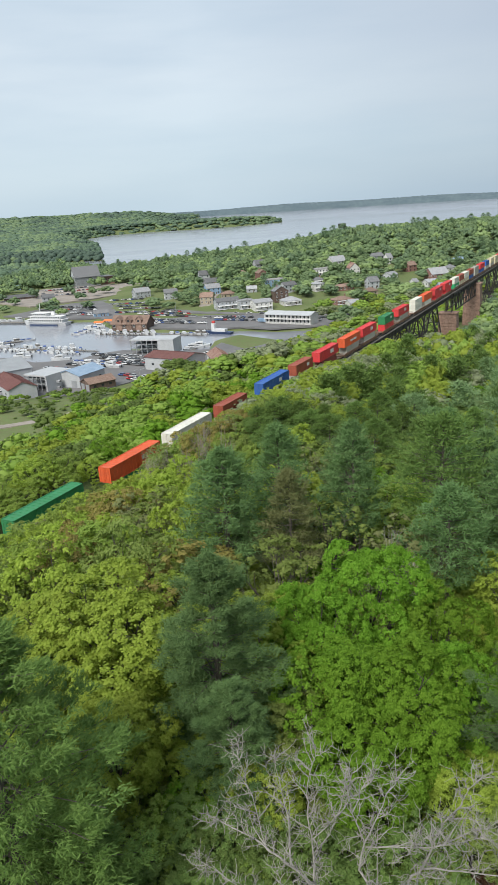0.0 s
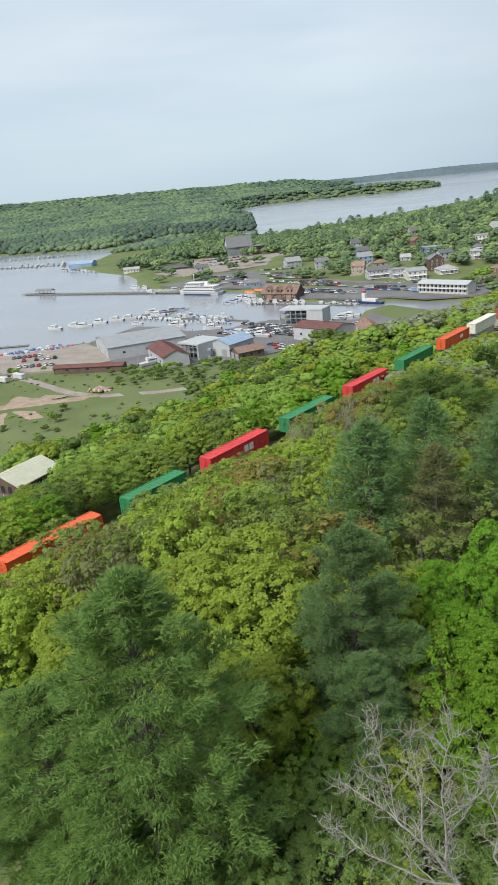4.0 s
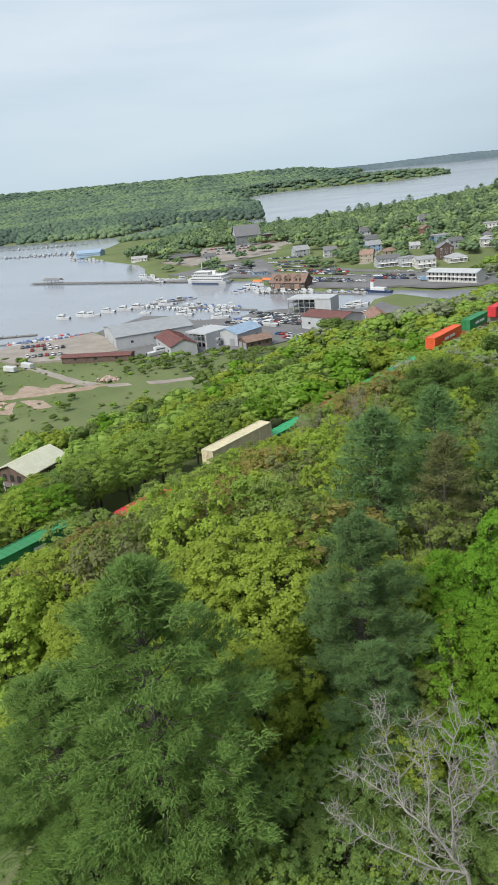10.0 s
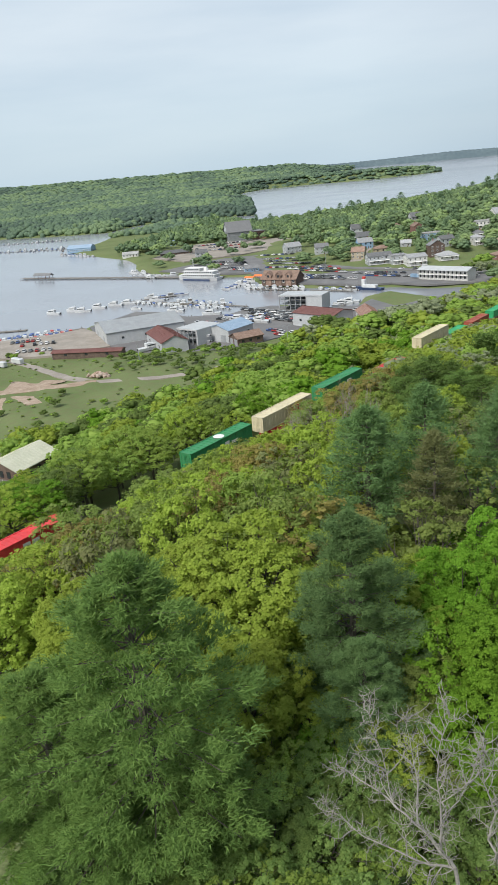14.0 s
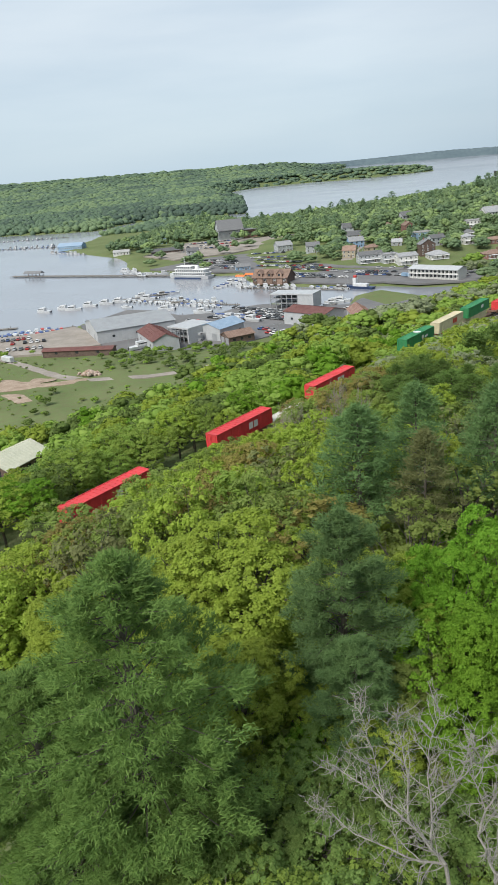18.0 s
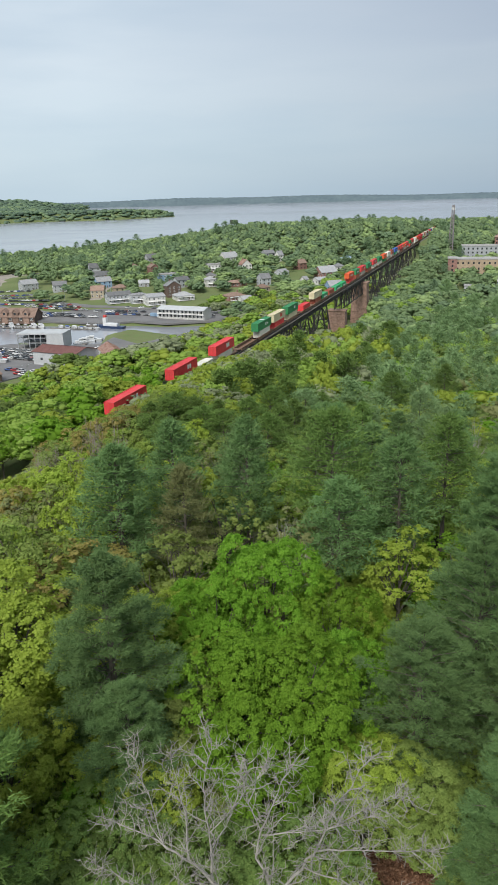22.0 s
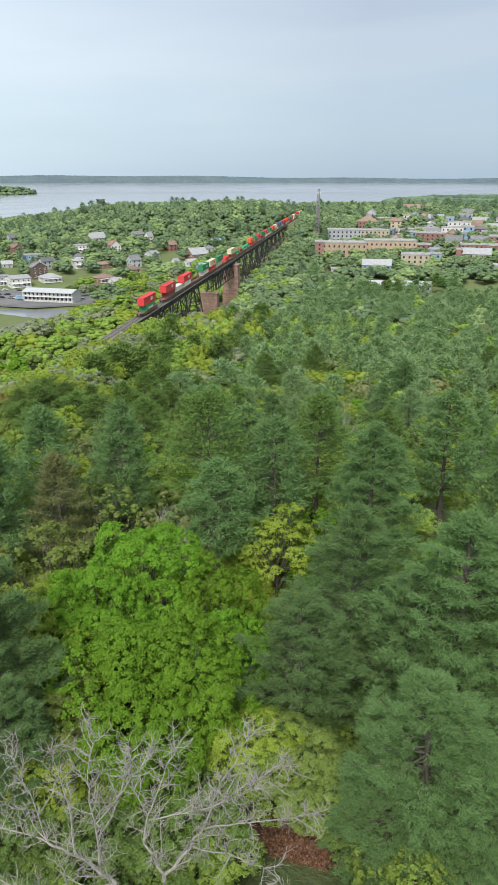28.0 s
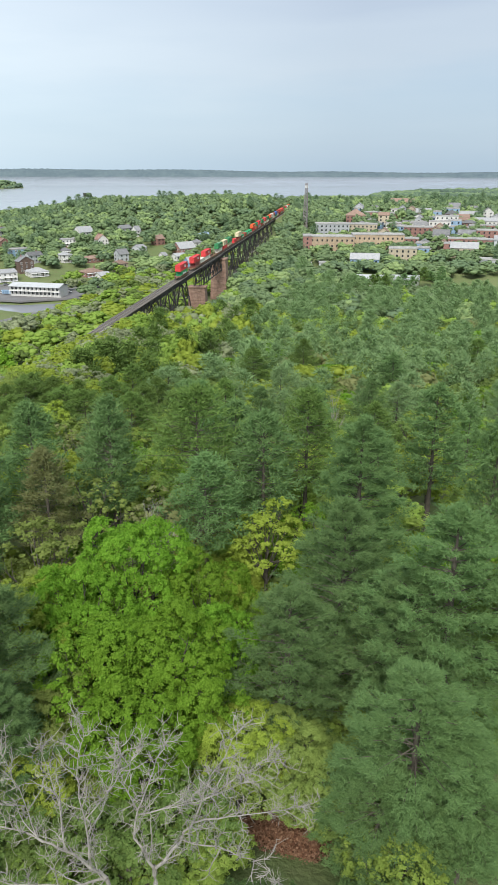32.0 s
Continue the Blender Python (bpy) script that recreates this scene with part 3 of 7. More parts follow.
def strip(name, label, pts, width, material, lift=0.12, category="road", step=4.0):
    """A road or path draped on the land."""
    bm = bmesh.new()
    line = []
    for (ax, ay), (bx, by) in zip(pts, pts[1:]):
        k = max(1, int(math.hypot(bx - ax, by - ay) / step))
        line += [(ax + (bx - ax) * i / k, ay + (by - ay) * i / k) for i in range(k)]
    line.append(pts[-1])
    left, right = [], []
    for i, (x, y) in enumerate(line):
        ax, ay = line[max(0, i - 1)]
        bx, by = line[min(len(line) - 1, i + 1)]
        d = math.hypot(bx - ax, by - ay) or 1
        nx, ny = -(by - ay) / d, (bx - ax) / d
        w = width / 2 * (1 + 0.12 * math.sin(i * 1.7))
        z = max(height(x, y), height(x + nx * w, y + ny * w), height(x - nx * w, y - ny * w)) + lift
        left.append(bm.verts.new((x + nx * w, y + ny * w, z)))
        right.append(bm.verts.new((x - nx * w, y - ny * w, z)))
    for i in range(len(line) - 1):
        bm.faces.new((left[i], right[i], right[i + 1], left[i + 1]))
    r = bmesh.ops.extrude_face_region(bm, geom=list(bm.faces))
    bmesh.ops.translate(bm, vec=(0, 0, -0.8), verts=[v for v in r["geom"] if isinstance(v, bmesh.types.BMVert)])
    bmesh.ops.recalc_face_normals(bm, faces=bm.faces)
    return tagged(link_mesh(name, bm, material), label, category, kind="structure")


def pad(name, label, corners, z, material, category="pavement", thick=1.2):
    """A level paved area."""
    bm = bmesh.new()
    top = [bm.verts.new((x, y, z)) for x, y in corners]
    bot = [bm.verts.new((x, y, z - thick)) for x, y in corners]
    bm.faces.new(top), bm.faces.new(bot[::-1])
    for i in range(len(top)):
        j = (i + 1) % len(top)
        bm.faces.new((top[j], top[i], bot[i], bot[j]))
    bmesh.ops.recalc_face_normals(bm, faces=bm.faces)
    return tagged(link_mesh(name, bm, material), label, category, kind="structure")


pad("pavement", "grey asphalt marina yard beside the water", [(-185, 392), (-172, 436), (-152, 430), (-130, 411), (-104, 413), (-97, 427), (-82, 434), (-42, 419), (-28, 421), (-22, 440), (4, 395), (-8, 340), (-60, 350), (-85, 322), (-118, 322), (-148, 330), (-160, 350)], 2.35, M["asphalt"])
pad("pavement", "grey asphalt parking area along the quay", [(12, 481), (-11, 496), (-31, 493), (-66, 511), (-101, 528), (-127, 586), (-150, 590), (-222, 633), (-180, 700), (-120, 720), (-60, 640), (-30, 560), (60, 520), (50, 482)], 2.6, M["asphalt"])
pad("pavement", "pale gravel lot beside the dark hall", [(-265, 740), (-250, 860), (-120, 880), (-100, 800), (-165, 720), (-215, 690)], 3.4, M["gravel"])
pad("pavement", "asphalt yard beside the rusty roofed shed", [(-26, 396), (20, 440), (45, 415), (30, 370), (5, 330), (-20, 335)], 2.5, M["asphalt"])
strip("road", "grey asphalt street past the storefronts", [(-75, 600), (-45, 574), (0, 556), (60, 532), (110, 515), (160, 500)], 9, M["asphalt"])
strip("road", "pale street climbing the hill between trees", [(-42, 600), (-38, 640), (-28, 690), (-22, 740), (-14, 800)], 9, M["gravel"])
strip("road", "dirt track across the meadow", [(-200, 320), (-177, 302), (-143, 274), (-126, 264), (-99, 264), (-83, 268), (-55, 285)], 4.5, M["gravel"])
strip("road", "dirt track branching off across the meadow", [(-240, 255), (-190, 254), (-154, 257), (-126, 264)], 6, M["dirt"])
pad("pavement", "dirt and gravel boat yard at the shore", [(-230, 340), (-226, 360), (-200, 372), (-186, 386), (-172, 372), (-150, 338), (-175, 322), (-200, 318)], 3.1, M["gravel"])


# ---- railway and trestle ----
def railway():
    tr = thing("railway", "single railway track on stone ballast with grey ties", "railway", kind="structure")
    for s0, s1 in ((-60, 229), (795, 980)):
        bm = bmesh.new()
        pr = [(-3.4, -1.5), (-1.7, -0.35), (1.7, -0.35), (3.4, -1.5)]
        a = [bm.verts.new(along(s0, RAIL_N + n, RAIL_Z + z)) for n, z in pr]
        b = [bm.verts.new(along(s1, RAIL_N + n, RAIL_Z + z)) for n, z in pr]
        for i in range(3):
            bm.faces.new((a[i], b[i], b[i + 1], a[i + 1]))
        bmesh.ops.recalc_face_normals(bm, faces=bm.faces)
        part("ballast", bm, M["ballast"], tr)
    for off in (-0.75, 0.75):
        bm = bmesh.new()
        bar(bm, along(-60, RAIL_N + off, RAIL_Z - 0.08), along(980, RAIL_N + off, RAIL_Z - 0.08), 0.09, 0.17)
        part("rail", bm, M["rail"], tr)
    bm = bmesh.new()
    block(bm, 0, 0, -0.16, 2.6, 0.24, 0.2)
    tie = part("tie", bm, M["tie"], tr)
    m0 = Matrix.Translation(along(0, RAIL_N, RAIL_Z - 0.2)) @ Matrix.Rotation(radians(-DEG), 4, "Z")
    tie.matrix_basis = m0 @ Matrix.Translation((0, 60, 0))
    for i in range(1, 260):
        again(tie, tr, m0 @ Matrix.Translation((0, 60 + i * 0.68, 0)))


railway()


def trestle():
    br = thing("railway_trestle", "long black steel railway trestle on towers and masonry piers", "bridge", kind="structure")
    s0, s1 = 229, 795
    frame_m = Matrix.Translation(along(0, RAIL_N, 0)) @ Matrix.Rotation(radians(-DEG), 4, "Z")
    def put(name, bm, mat, label=""):
        o = part(name, bm, mat, br, label)
        o.matrix_basis = frame_m
        return o
    # deck: timbers, walkway planks, side beams
    bm = bmesh.new()
    for side in (-1.9, 1.9):
        block(bm, side, (s0 + s1) / 2, RAIL_Z - 0.62, 0.25, s1 - s0, 0.35)
    put("guard_timber", bm, M["tie"])
    bm = bmesh.new()
    y = s0
    while y < s1:
        block(bm, 0, y, RAIL_Z - 0.55, 4.3, 0.26, 0.22)
        y += 0.72
    o = put("bridge_ties", bm, M["tie"])
    o["kind"] = "stuff"
    # girders between supports
    stops = [229, 242, 256, 266, 284, 294, 312, 322, 340, 350, 368, 385, 455, 472, 490, 500, 520, 530, 552, 562, 584, 594, 616, 626, 648, 658, 680, 690, 712, 722, 744, 754, 776, 795]
    for a, b in zip(stops, stops[1:]):
        deep = 2.2 if b - a < 60 else 3.0
        for side in (-1.25, 1.25):
            bm = bmesh.new()
            block(bm, side, (a + b) / 2, RAIL_Z - 0.62 - deep, 0.12, b - a - 0.1, deep)
            block(bm, side, (a + b) / 2, RAIL_Z - 0.66, 0.45, b - a - 0.1, 0.06)
            block(bm, side, (a + b) / 2, RAIL_Z - 0.62 - deep, 0.45, b - a - 0.1, 0.06)
            k = a + 1.5
            while k < b - 0.5:
                block(bm, side, k, RAIL_Z - 0.62 - deep, 0.36, 0.08, deep)
                k += 2.0
            put("girder", bm, M["steel"])
    # deck truss over the river
    for side in (-2.2, 2.2):
        bm = bmesh.new()
        bar(bm, (side, 385, RAIL_Z - 1.0), (side, 455, RAIL_Z - 1.0), 0.5)
        bar(bm, (side, 390, RAIL_Z - 10), (side, 450, RAIL_Z - 10), 0.5)
        for i in range(10):
            y0, y1 = 385 + 7 * i, 385 + 7 * i + 7
            bar(bm, (side, y0, RAIL_Z - 1 if i % 2 == 0 else RAIL_Z - 10), (side, y1, RAIL_Z - 10 if i % 2 == 0 else RAIL_Z - 1), 0.35)
            bar(bm, (side, y1, RAIL_Z - 1), (side, y1, RAIL_Z - 10), 0.28)
        put("truss", bm, M["steel"])
    # steel towers
    pairs = [(256, 266), (284, 294), (312, 322), (340, 350), (490, 500), (520, 530), (552, 562), (584, 594), (616, 626), (648, 658), (680, 690), (712, 722), (744, 754)]
    for ya, yb in pairs:
        p = along((ya + yb) / 2, RAIL_N)
        foot = min(height(p.x, p.y), height(*along(ya, RAIL_N).xy), height(*along(yb, RAIL_N).xy)) - 0.3
        top = RAIL_Z - 2.8
        if top - foot < 3:
            continue
        spread = 1.4 + (top - foot) * 0.17
        leg = lambda sx, y, z: (sx * (1.4 + (spread - 1.4) * (top - z) / (top - foot)), y, z)
        tiers = max(1, round((top - foot) / 7.5))
        zs = [foot + (top - foot) * i / tiers for i in range(tiers + 1)]
        for y in (ya, yb):
            for sx in (-1, 1):
                bm = bmesh.new()
                bar(bm, leg(sx, y, foot), leg(sx, y, top), 0.55)
                put("tower_leg", bm, M["steel"])
                bm = bmesh.new()
                block(bm, leg(sx, y, foot)[0], y, foot - 0.6, 1.8, 1.8, 1.2, 0.1)
                put("footing", bm, M["concrete"])
        bm = bmesh.new()
        for z0, z1 in zip(zs, zs[1:]):
            for y in (ya, yb):
                bar(bm, leg(-1, y, z0), leg(1, y, z1), 0.22), bar(bm, leg(1, y, z0), leg(-1, y, z1), 0.22)
                bar(bm, leg(-1, y, z1), leg(1, y, z1), 0.28)
            for sx in (-1, 1):
                bar(bm, leg(sx, ya, z0), leg(sx, yb, z1), 0.22), bar(bm, leg(sx, yb, z0), leg(sx, ya, z1), 0.22)
                bar(bm, leg(sx, ya, z1), leg(sx, yb, z1), 0.28)
        put("bracing", bm, M["steel"])
    # masonry piers
    for y, w, d, top in ((385, 9, 6, 21.5), (455, 9, 9, 28.5)):
        bm = bmesh.new()
        foot = -2
        for k in range(14):
            z0, z1 = foot + (top - foot) * k / 14, foot + (top - foot) * (k + 1) / 14
            grow = 1 + 0.22 * (1 - k / 13)
            block(bm, 0, y, z0 + 0.03, w * grow, d * grow, z1 - z0 - 0.06, 0.12)
            block(bm, 0, y, z0, w * grow - 0.25, d * grow - 0.25, 0.1)
        block(bm, 0, y, top, w + 0.8, d + 0.8, 0.7, 0.1)
        put("masonry_pier", bm, M["masonry"], "red brown stone pier")
        if top < 27:
            bm = bmesh.new()
            for sx in (-1.6, 1.6):
                for yy in (y - 1.8, y + 1.8):
                    bar(bm, (sx, yy, top + 0.7), (sx, yy, RAIL_Z - 2.8), 0.4)
            put("pedestal", bm, M["steel"])
    for y in (229, 795):
        bm = bmesh.new()
        block(bm, 0, y, RAIL_Z - 12, 7, 5, 9.1, 0.15)
        put("abutment", bm, M["masonry"])


trestle()

# ---- the train ----
BOX_PAINT = {}
for key, c in {"red": (0.56, 0.045, 0.05), "orange": (0.62, 0.105, 0.035), "green": (0.03, 0.20, 0.075), "leafgreen": (0.03, 0.30, 0.12), "cream": (0.56, 0.50, 0.34), "white": (0.62, 0.61, 0.54),
               "blue": (0.035, 0.115, 0.36), "brown": (0.30, 0.075, 0.045), "grey": (0.36, 0.35, 0.31), "maroon": (0.20, 0.05, 0.045)}.items():
    BOX_PAINT[key] = surface(key + " container paint", tuple(v * 0.9 for v in c), tuple(min(0.8, v * 1.1) for v in c), 0.5, 0.55, fine=6, stain=0.16, stain_c=(0.13, 0.08, 0.06), vary=0.06)
BOX_PAINT["mark_white"] = surface("white lettering paint", (0.62, 0.62, 0.60), (0.72, 0.72, 0.70), 1, 0.6)
BOX_PAINT["mark_red"] = surface("red lettering paint", (0.50, 0.06, 0.04), (0.58, 0.09, 0.06), 1, 0.6)
BOX_PAINT["well"] = surface("rust brown wagon paint", (0.12, 0.065, 0.04), (0.24, 0.15, 0.10), 0.5, 0.75, stain=0.5, stain_c=(0.08, 0.05, 0.04))


def container_body(length):
    """Corrugated box, foot at 0, centred; x across, y along."""
    bm = bmesh.new()
    w, h, n = 2.6, 2.9, int(length / 0.9)
    block(bm, 0, 0, 0.1, w - 0.16, length - 0.16, h - 0.2)
    for sx in (-1, 1):
        for i in range(n):
            y = -length / 2 + (i + 0.5) * length / n
            block(bm, sx * (w / 2 - 0.075), y, 0.14, 0.07, length / n * 0.55, h - 0.28)
        for z in (0.0, h - 0.16):
            block(bm, sx * (w / 2 - 0.08), 0, z, 0.16, length, 0.16)
        for sy in (-1, 1):
            block(bm, sx * (w / 2 - 0.1), sy * (length / 2 - 0.1), 0, 0.2, 0.2, h)
    for sy in (-1, 1):
        for z in (0.0, h - 0.16):
            block(bm, 0, sy * (length / 2 - 0.08), z, w - 0.3, 0.16, 0.16)
    for i in range(n):
        block(bm, 0, -length / 2 + (i + 0.5) * length / n, h - 0.1, w - 0.3, length / n * 0.5, 0.05)
    return bm


def container_door(length):
    """One door leaf with its locking bars."""
    bm = bmesh.new()
    block(bm, 0.6, -length / 2 + 0.02, 0.2, 1.12, 0.06, 2.5, 0.01)
    for x in (0.3, 0.95):
        bar(bm, (x, -length / 2 - 0.04, 0.25), (x, -length / 2 - 0.04, 2.65), 0.05)
        for z in (0.6, 1.5, 2.3):
            block(bm, x, -length / 2 - 0.03, z, 0.22, 0.07, 0.1)
    return bm


MARKS = {"big": [(0.9, 0.95, 1.15, 1.25), (2.35, 0.95, 1.15, 1.25)], "row": [(-2.4, 1.05, 2.6, 0.7), (0.6, 1.05, 3.2, 0.7)], "small": [(1.6, 1.2, 1.8, 0.9)], "disc": [(0.6, 0.9, 1.1, 1.1), (2.3, 1.15, 1.7, 0.55)]}


def mark_plate(l, h):
    """A plain painted shape in the place of a mark."""
    return block(bmesh.new(), 0, 0, 0, 0.02, l, h)


PROTO = {}
TRAIN = []          # (object, place along the train, height over the rail)


def shared(key, make):
    if key not in PROTO:
        bm = make()
        me = bpy.data.meshes.new(key)
        bm.to_mesh(me)
        bm.free()
        me.materials.append(M["steel"])
        PROTO[key] = me
    return PROTO[key]


def shared_part(name, key, make, material, parent, label=""):
    o = new(name, shared(key, make))
    o.parent = parent
    o.material_slots[0].link = "OBJECT"
    o.material_slots[0].material = material
    if label:
        o["label"] = label
    return o


NAMES = {"red": "bright red", "orange": "orange red", "green": "dark green", "leafgreen": "bright green", "cream": "cream", "white": "off-white", "blue": "blue", "brown": "rust brown", "grey": "grey", "maroon": "maroon"}


def container(colour, length, mark, q, level):
    lab = f"{NAMES[colour]} corrugated steel shipping container " + ("stacked on top of another" if level > 3 else "low in its well wagon")
    c = thing("shipping_container", lab, "container", group="containers on the train")
    shared_part("body", f"container_{length}", lambda: container_body(length), BOX_PAINT[colour], c)
    for off in (0, -1.2):
        shared_part("door", f"door_{length}", lambda: container_door(length), BOX_PAINT[colour], c).matrix_basis = pose(off, 0, 0)
    if mark:
        ink = "mark_red" if colour in ("cream", "white") else "mark_white"
        for y, z, l, h in MARKS[mark]:
            shared_part("marking", f"mark_{l}_{h}", lambda: mark_plate(l, h), BOX_PAINT[ink], c, "plain painted mark").matrix_basis = pose(1.305, y + l / 2, z)
    if mark == "disc":
        bm = bmesh.new()
        bmesh.ops.create_circle(bm, cap_ends=True, segments=20, radius=1.0, matrix=Matrix.Translation((0, 0.5, 2.93)))
        part("roof_mark", bm, BOX_PAINT["mark_white"], c, "white round roof mark")
    TRAIN.append((c, q - length / 2, level))


def well_body():
    bm = bmesh.new()
    for sx in (-1, 1):
        block(bm, sx * 1.42, 0, 0.35, 0.14, 16.6, 0.95, 0.03)
        block(bm, sx * 1.42, 0, 1.26, 0.3, 16.6, 0.1)
        for i in range(12):
            block(bm, sx * 1.5, -7.7 + i * 1.4, 0.35, 0.12, 0.12, 0.95)
    block(bm, 0, 0, 0.3, 2.7, 16.4, 0.08)
    for i in range(7):
        block(bm, 0, -7.2 + i * 2.4, 0.3, 2.7, 0.4, 0.16)
    return bm


def well_end():
    bm = bmesh.new()
    block(bm, 0, 0, 0.95, 2.9, 2.3, 0.22, 0.03)
    block(bm, 0, 0.7, 0.5, 0.7, 3.0, 0.45)
    for sx in (-1.3, 1.3):
        bar(bm, (sx, 0.9, 1.15), (sx, 0.9, 2.0), 0.06)
    bar(bm, (-1.3, 0.9, 2.0), (1.3, 0.9, 2.0), 0.06)
    return bm


def bogie():
    bm = bmesh.new()
    for sx in (-1, 1):
        block(bm, sx * 1.0, 0, 0.35, 0.2, 2.3, 0.35, 0.04)
        for y in (-0.85, 0.85):
            bmesh.ops.create_cone(bm, cap_ends=True, segments=14, radius1=0.46, radius2=0.46, depth=0.14, matrix=Matrix.Translation((sx * 0.75, y, 0.47)) @ Matrix.Rotation(radians(90), 4, "Y"))
    block(bm, 0, 0, 0.45, 2.0, 0.4, 0.3)
    for y in (-0.85, 0.85):
        bar(bm, (-0.75, y, 0.47), (0.75, y, 0.47), 0.14)
    return bm


def wagon(q):
    w = thing("well_wagon", "rust brown double-stack well wagon on the track", "railway wagon", group="wagons of the train")
    shared_part("well", "well", well_body, BOX_PAINT["well"], w)
    for sy in (-1, 1):
        e = shared_part("end_platform", "well_end", well_end, BOX_PAINT["well"], w)
        e.matrix_basis = pose(0, sy * 9.2, 0, 0, 0, 0 if sy > 0 else 180)
        b = shared_part("bogie", "bogie", bogie, M["steel"], w)
        b.matrix_basis = pose(0, sy * 9.6, 0)
    TRAIN.append((w, q, 0.0))


# leading end, top box (colour, metres, mark), lower box
CONSIST = [
    (596.0, ("red", 16.15, ""), "grey"), (574.0, ("green", 12.2, ""), "brown"), (556.0, ("red", 12.2, ""), "cream"),
    (540.0, ("cream", 12.2, ""), "cream"), (522.0, ("cream", 12.2, ""), "grey"), (502.0, ("blue", 12.2, ""), "grey"), (485.0, ("red", 16.15, ""), "blue"),
    (462.8, ("pale", 12.2, ""), "grey"), (446.0, ("brown", 12.2, ""), "blue"), (432.0, ("white", 12.2, ""), "cream"), (417.6, ("brown", 12.2, ""), "cream"),
    (403.2, ("white", 12.2, ""), "leafgreen"), (384.6, ("red", 16.15, "small"), "red"), (362.5, ("red", 16.15, "small"), "red"), (340.5, ("orange", 16.15, ""), "white"),
    (321.1, ("white", 12.2, ""), "white"), (298.2, ("red", 16.15, "big"), "grey"), (275.1, ("green", 12.2, "small"), "red"), (252.6, ("red", 16.15, "big"), "grey"),
    (234.0, ("orange", 16.15, "row"), "grey"), (212.0, ("red", 16.15, "big"), "maroon"), (190.2, ("brown", 12.2, "small"), "grey"), (173.0, ("blue", 16.15, "small"), "leafgreen"),
    (147.8, ("brown", 12.2, "small"), "grey"), (130.3, ("white", 16.15, ""), "grey"), (109.9, ("orange", 16.15, "small"), "green"), (86.4, ("green", 16.15, ""), "white"),
    (62.4, ("red", 16.15, "big"), "white"), (38.9, ("green", 16.15, "small"), "brown"), (15.9, ("red", 16.15, "big"), "grey"), (-6.3, ("green", 12.2, "row"), "brown"),
    (-24.0, ("orange", 16.15, "row"), "red"), (-48.0, None, "leafgreen"), (-63.6, None, "leafgreen"), (-79.5, None, "brown"), (-95.4, None, "leafgreen"),
    (-108.0, ("cream", 16.15, ""), "brown"), (-132.0, None, "red"), (-153.3, ("green", 16.15, "small"), "cream"), (-173.3, ("cream", 16.15, "big"), "red"),
    (-192.7, ("green", 16.15, "disc"), "white"), (-213.0, None, None), (-234.3, ("red", 16.15, "big"), "white"), (-253.0, None, "white"), (-265.4, ("red", 16.15, "big"), "maroon"),
    (-297.7, ("red", 16.15, "big"), "leafgreen"),
]
for lead, upper, lower in CONSIST:
    mid = lead - (upper[1] if upper else 12.2) / 2
    wagon(mid)
    if lower:
        container(lower, 12.2, "row" if lower == "leafgreen" else "", mid + 6.1, 0.42)
    if upper:
        colour = "grey" if upper[0] == "pale" else upper[0]
        container(colour, upper[1], upper[2], lead, 3.32)


# ---- buildings ----
def window_mesh(w, h):
    bm = bmesh.new()
    block(bm, 0, 0, 0, w, 0.1, h)
    return bm


def frame_mesh(w, h):
    bm = bmesh.new()
    for x in (-w / 2 - 0.05, w / 2 + 0.05):
        block(bm, x, 0, -0.08, 0.1, 0.16, h + 0.16)
    for z in (-0.1, h):
        block(bm, 0, 0, z, w + 0.3, 0.2, 0.1)
    block(bm, 0, 0, 0, 0.06, 0.14, h)
    return bm


def windows(parent, w, d, storeys, floor_h, wall_sides=(0, 1, 2, 3), gap=3.0, size=(1.1, 1.4), base=0.0, framed=True):
    """Rows of windows with frames on the walls of a w x d body."""
    for side in wall_sides:
        span, off = (w, d) if side % 2 == 0 else (d, w)
        k = max(1, int((span - 1.0) / gap))
        for f in range(storeys):
            for i in range(k):
                x = -span / 2 + (i + 0.5) * span / k
                m = Matrix.Rotation(radians(90 * side), 4, "Z") @ Matrix.Translation((x, -off / 2 - 0.01, base + 1.0 + f * floor_h))
                if not framed:
                    shared_part("window", f"pane_{size}", lambda: window_mesh(*size), M["glass"], parent).matrix_basis = m
                    continue
                fr = shared_part("window", f"frame_{size}", lambda: frame_mesh(*size), M["trim"], parent)
                fr.matrix_basis = m
                shared_part("pane", f"pane_{size}", lambda: window_mesh(*size), M["glass"], fr)


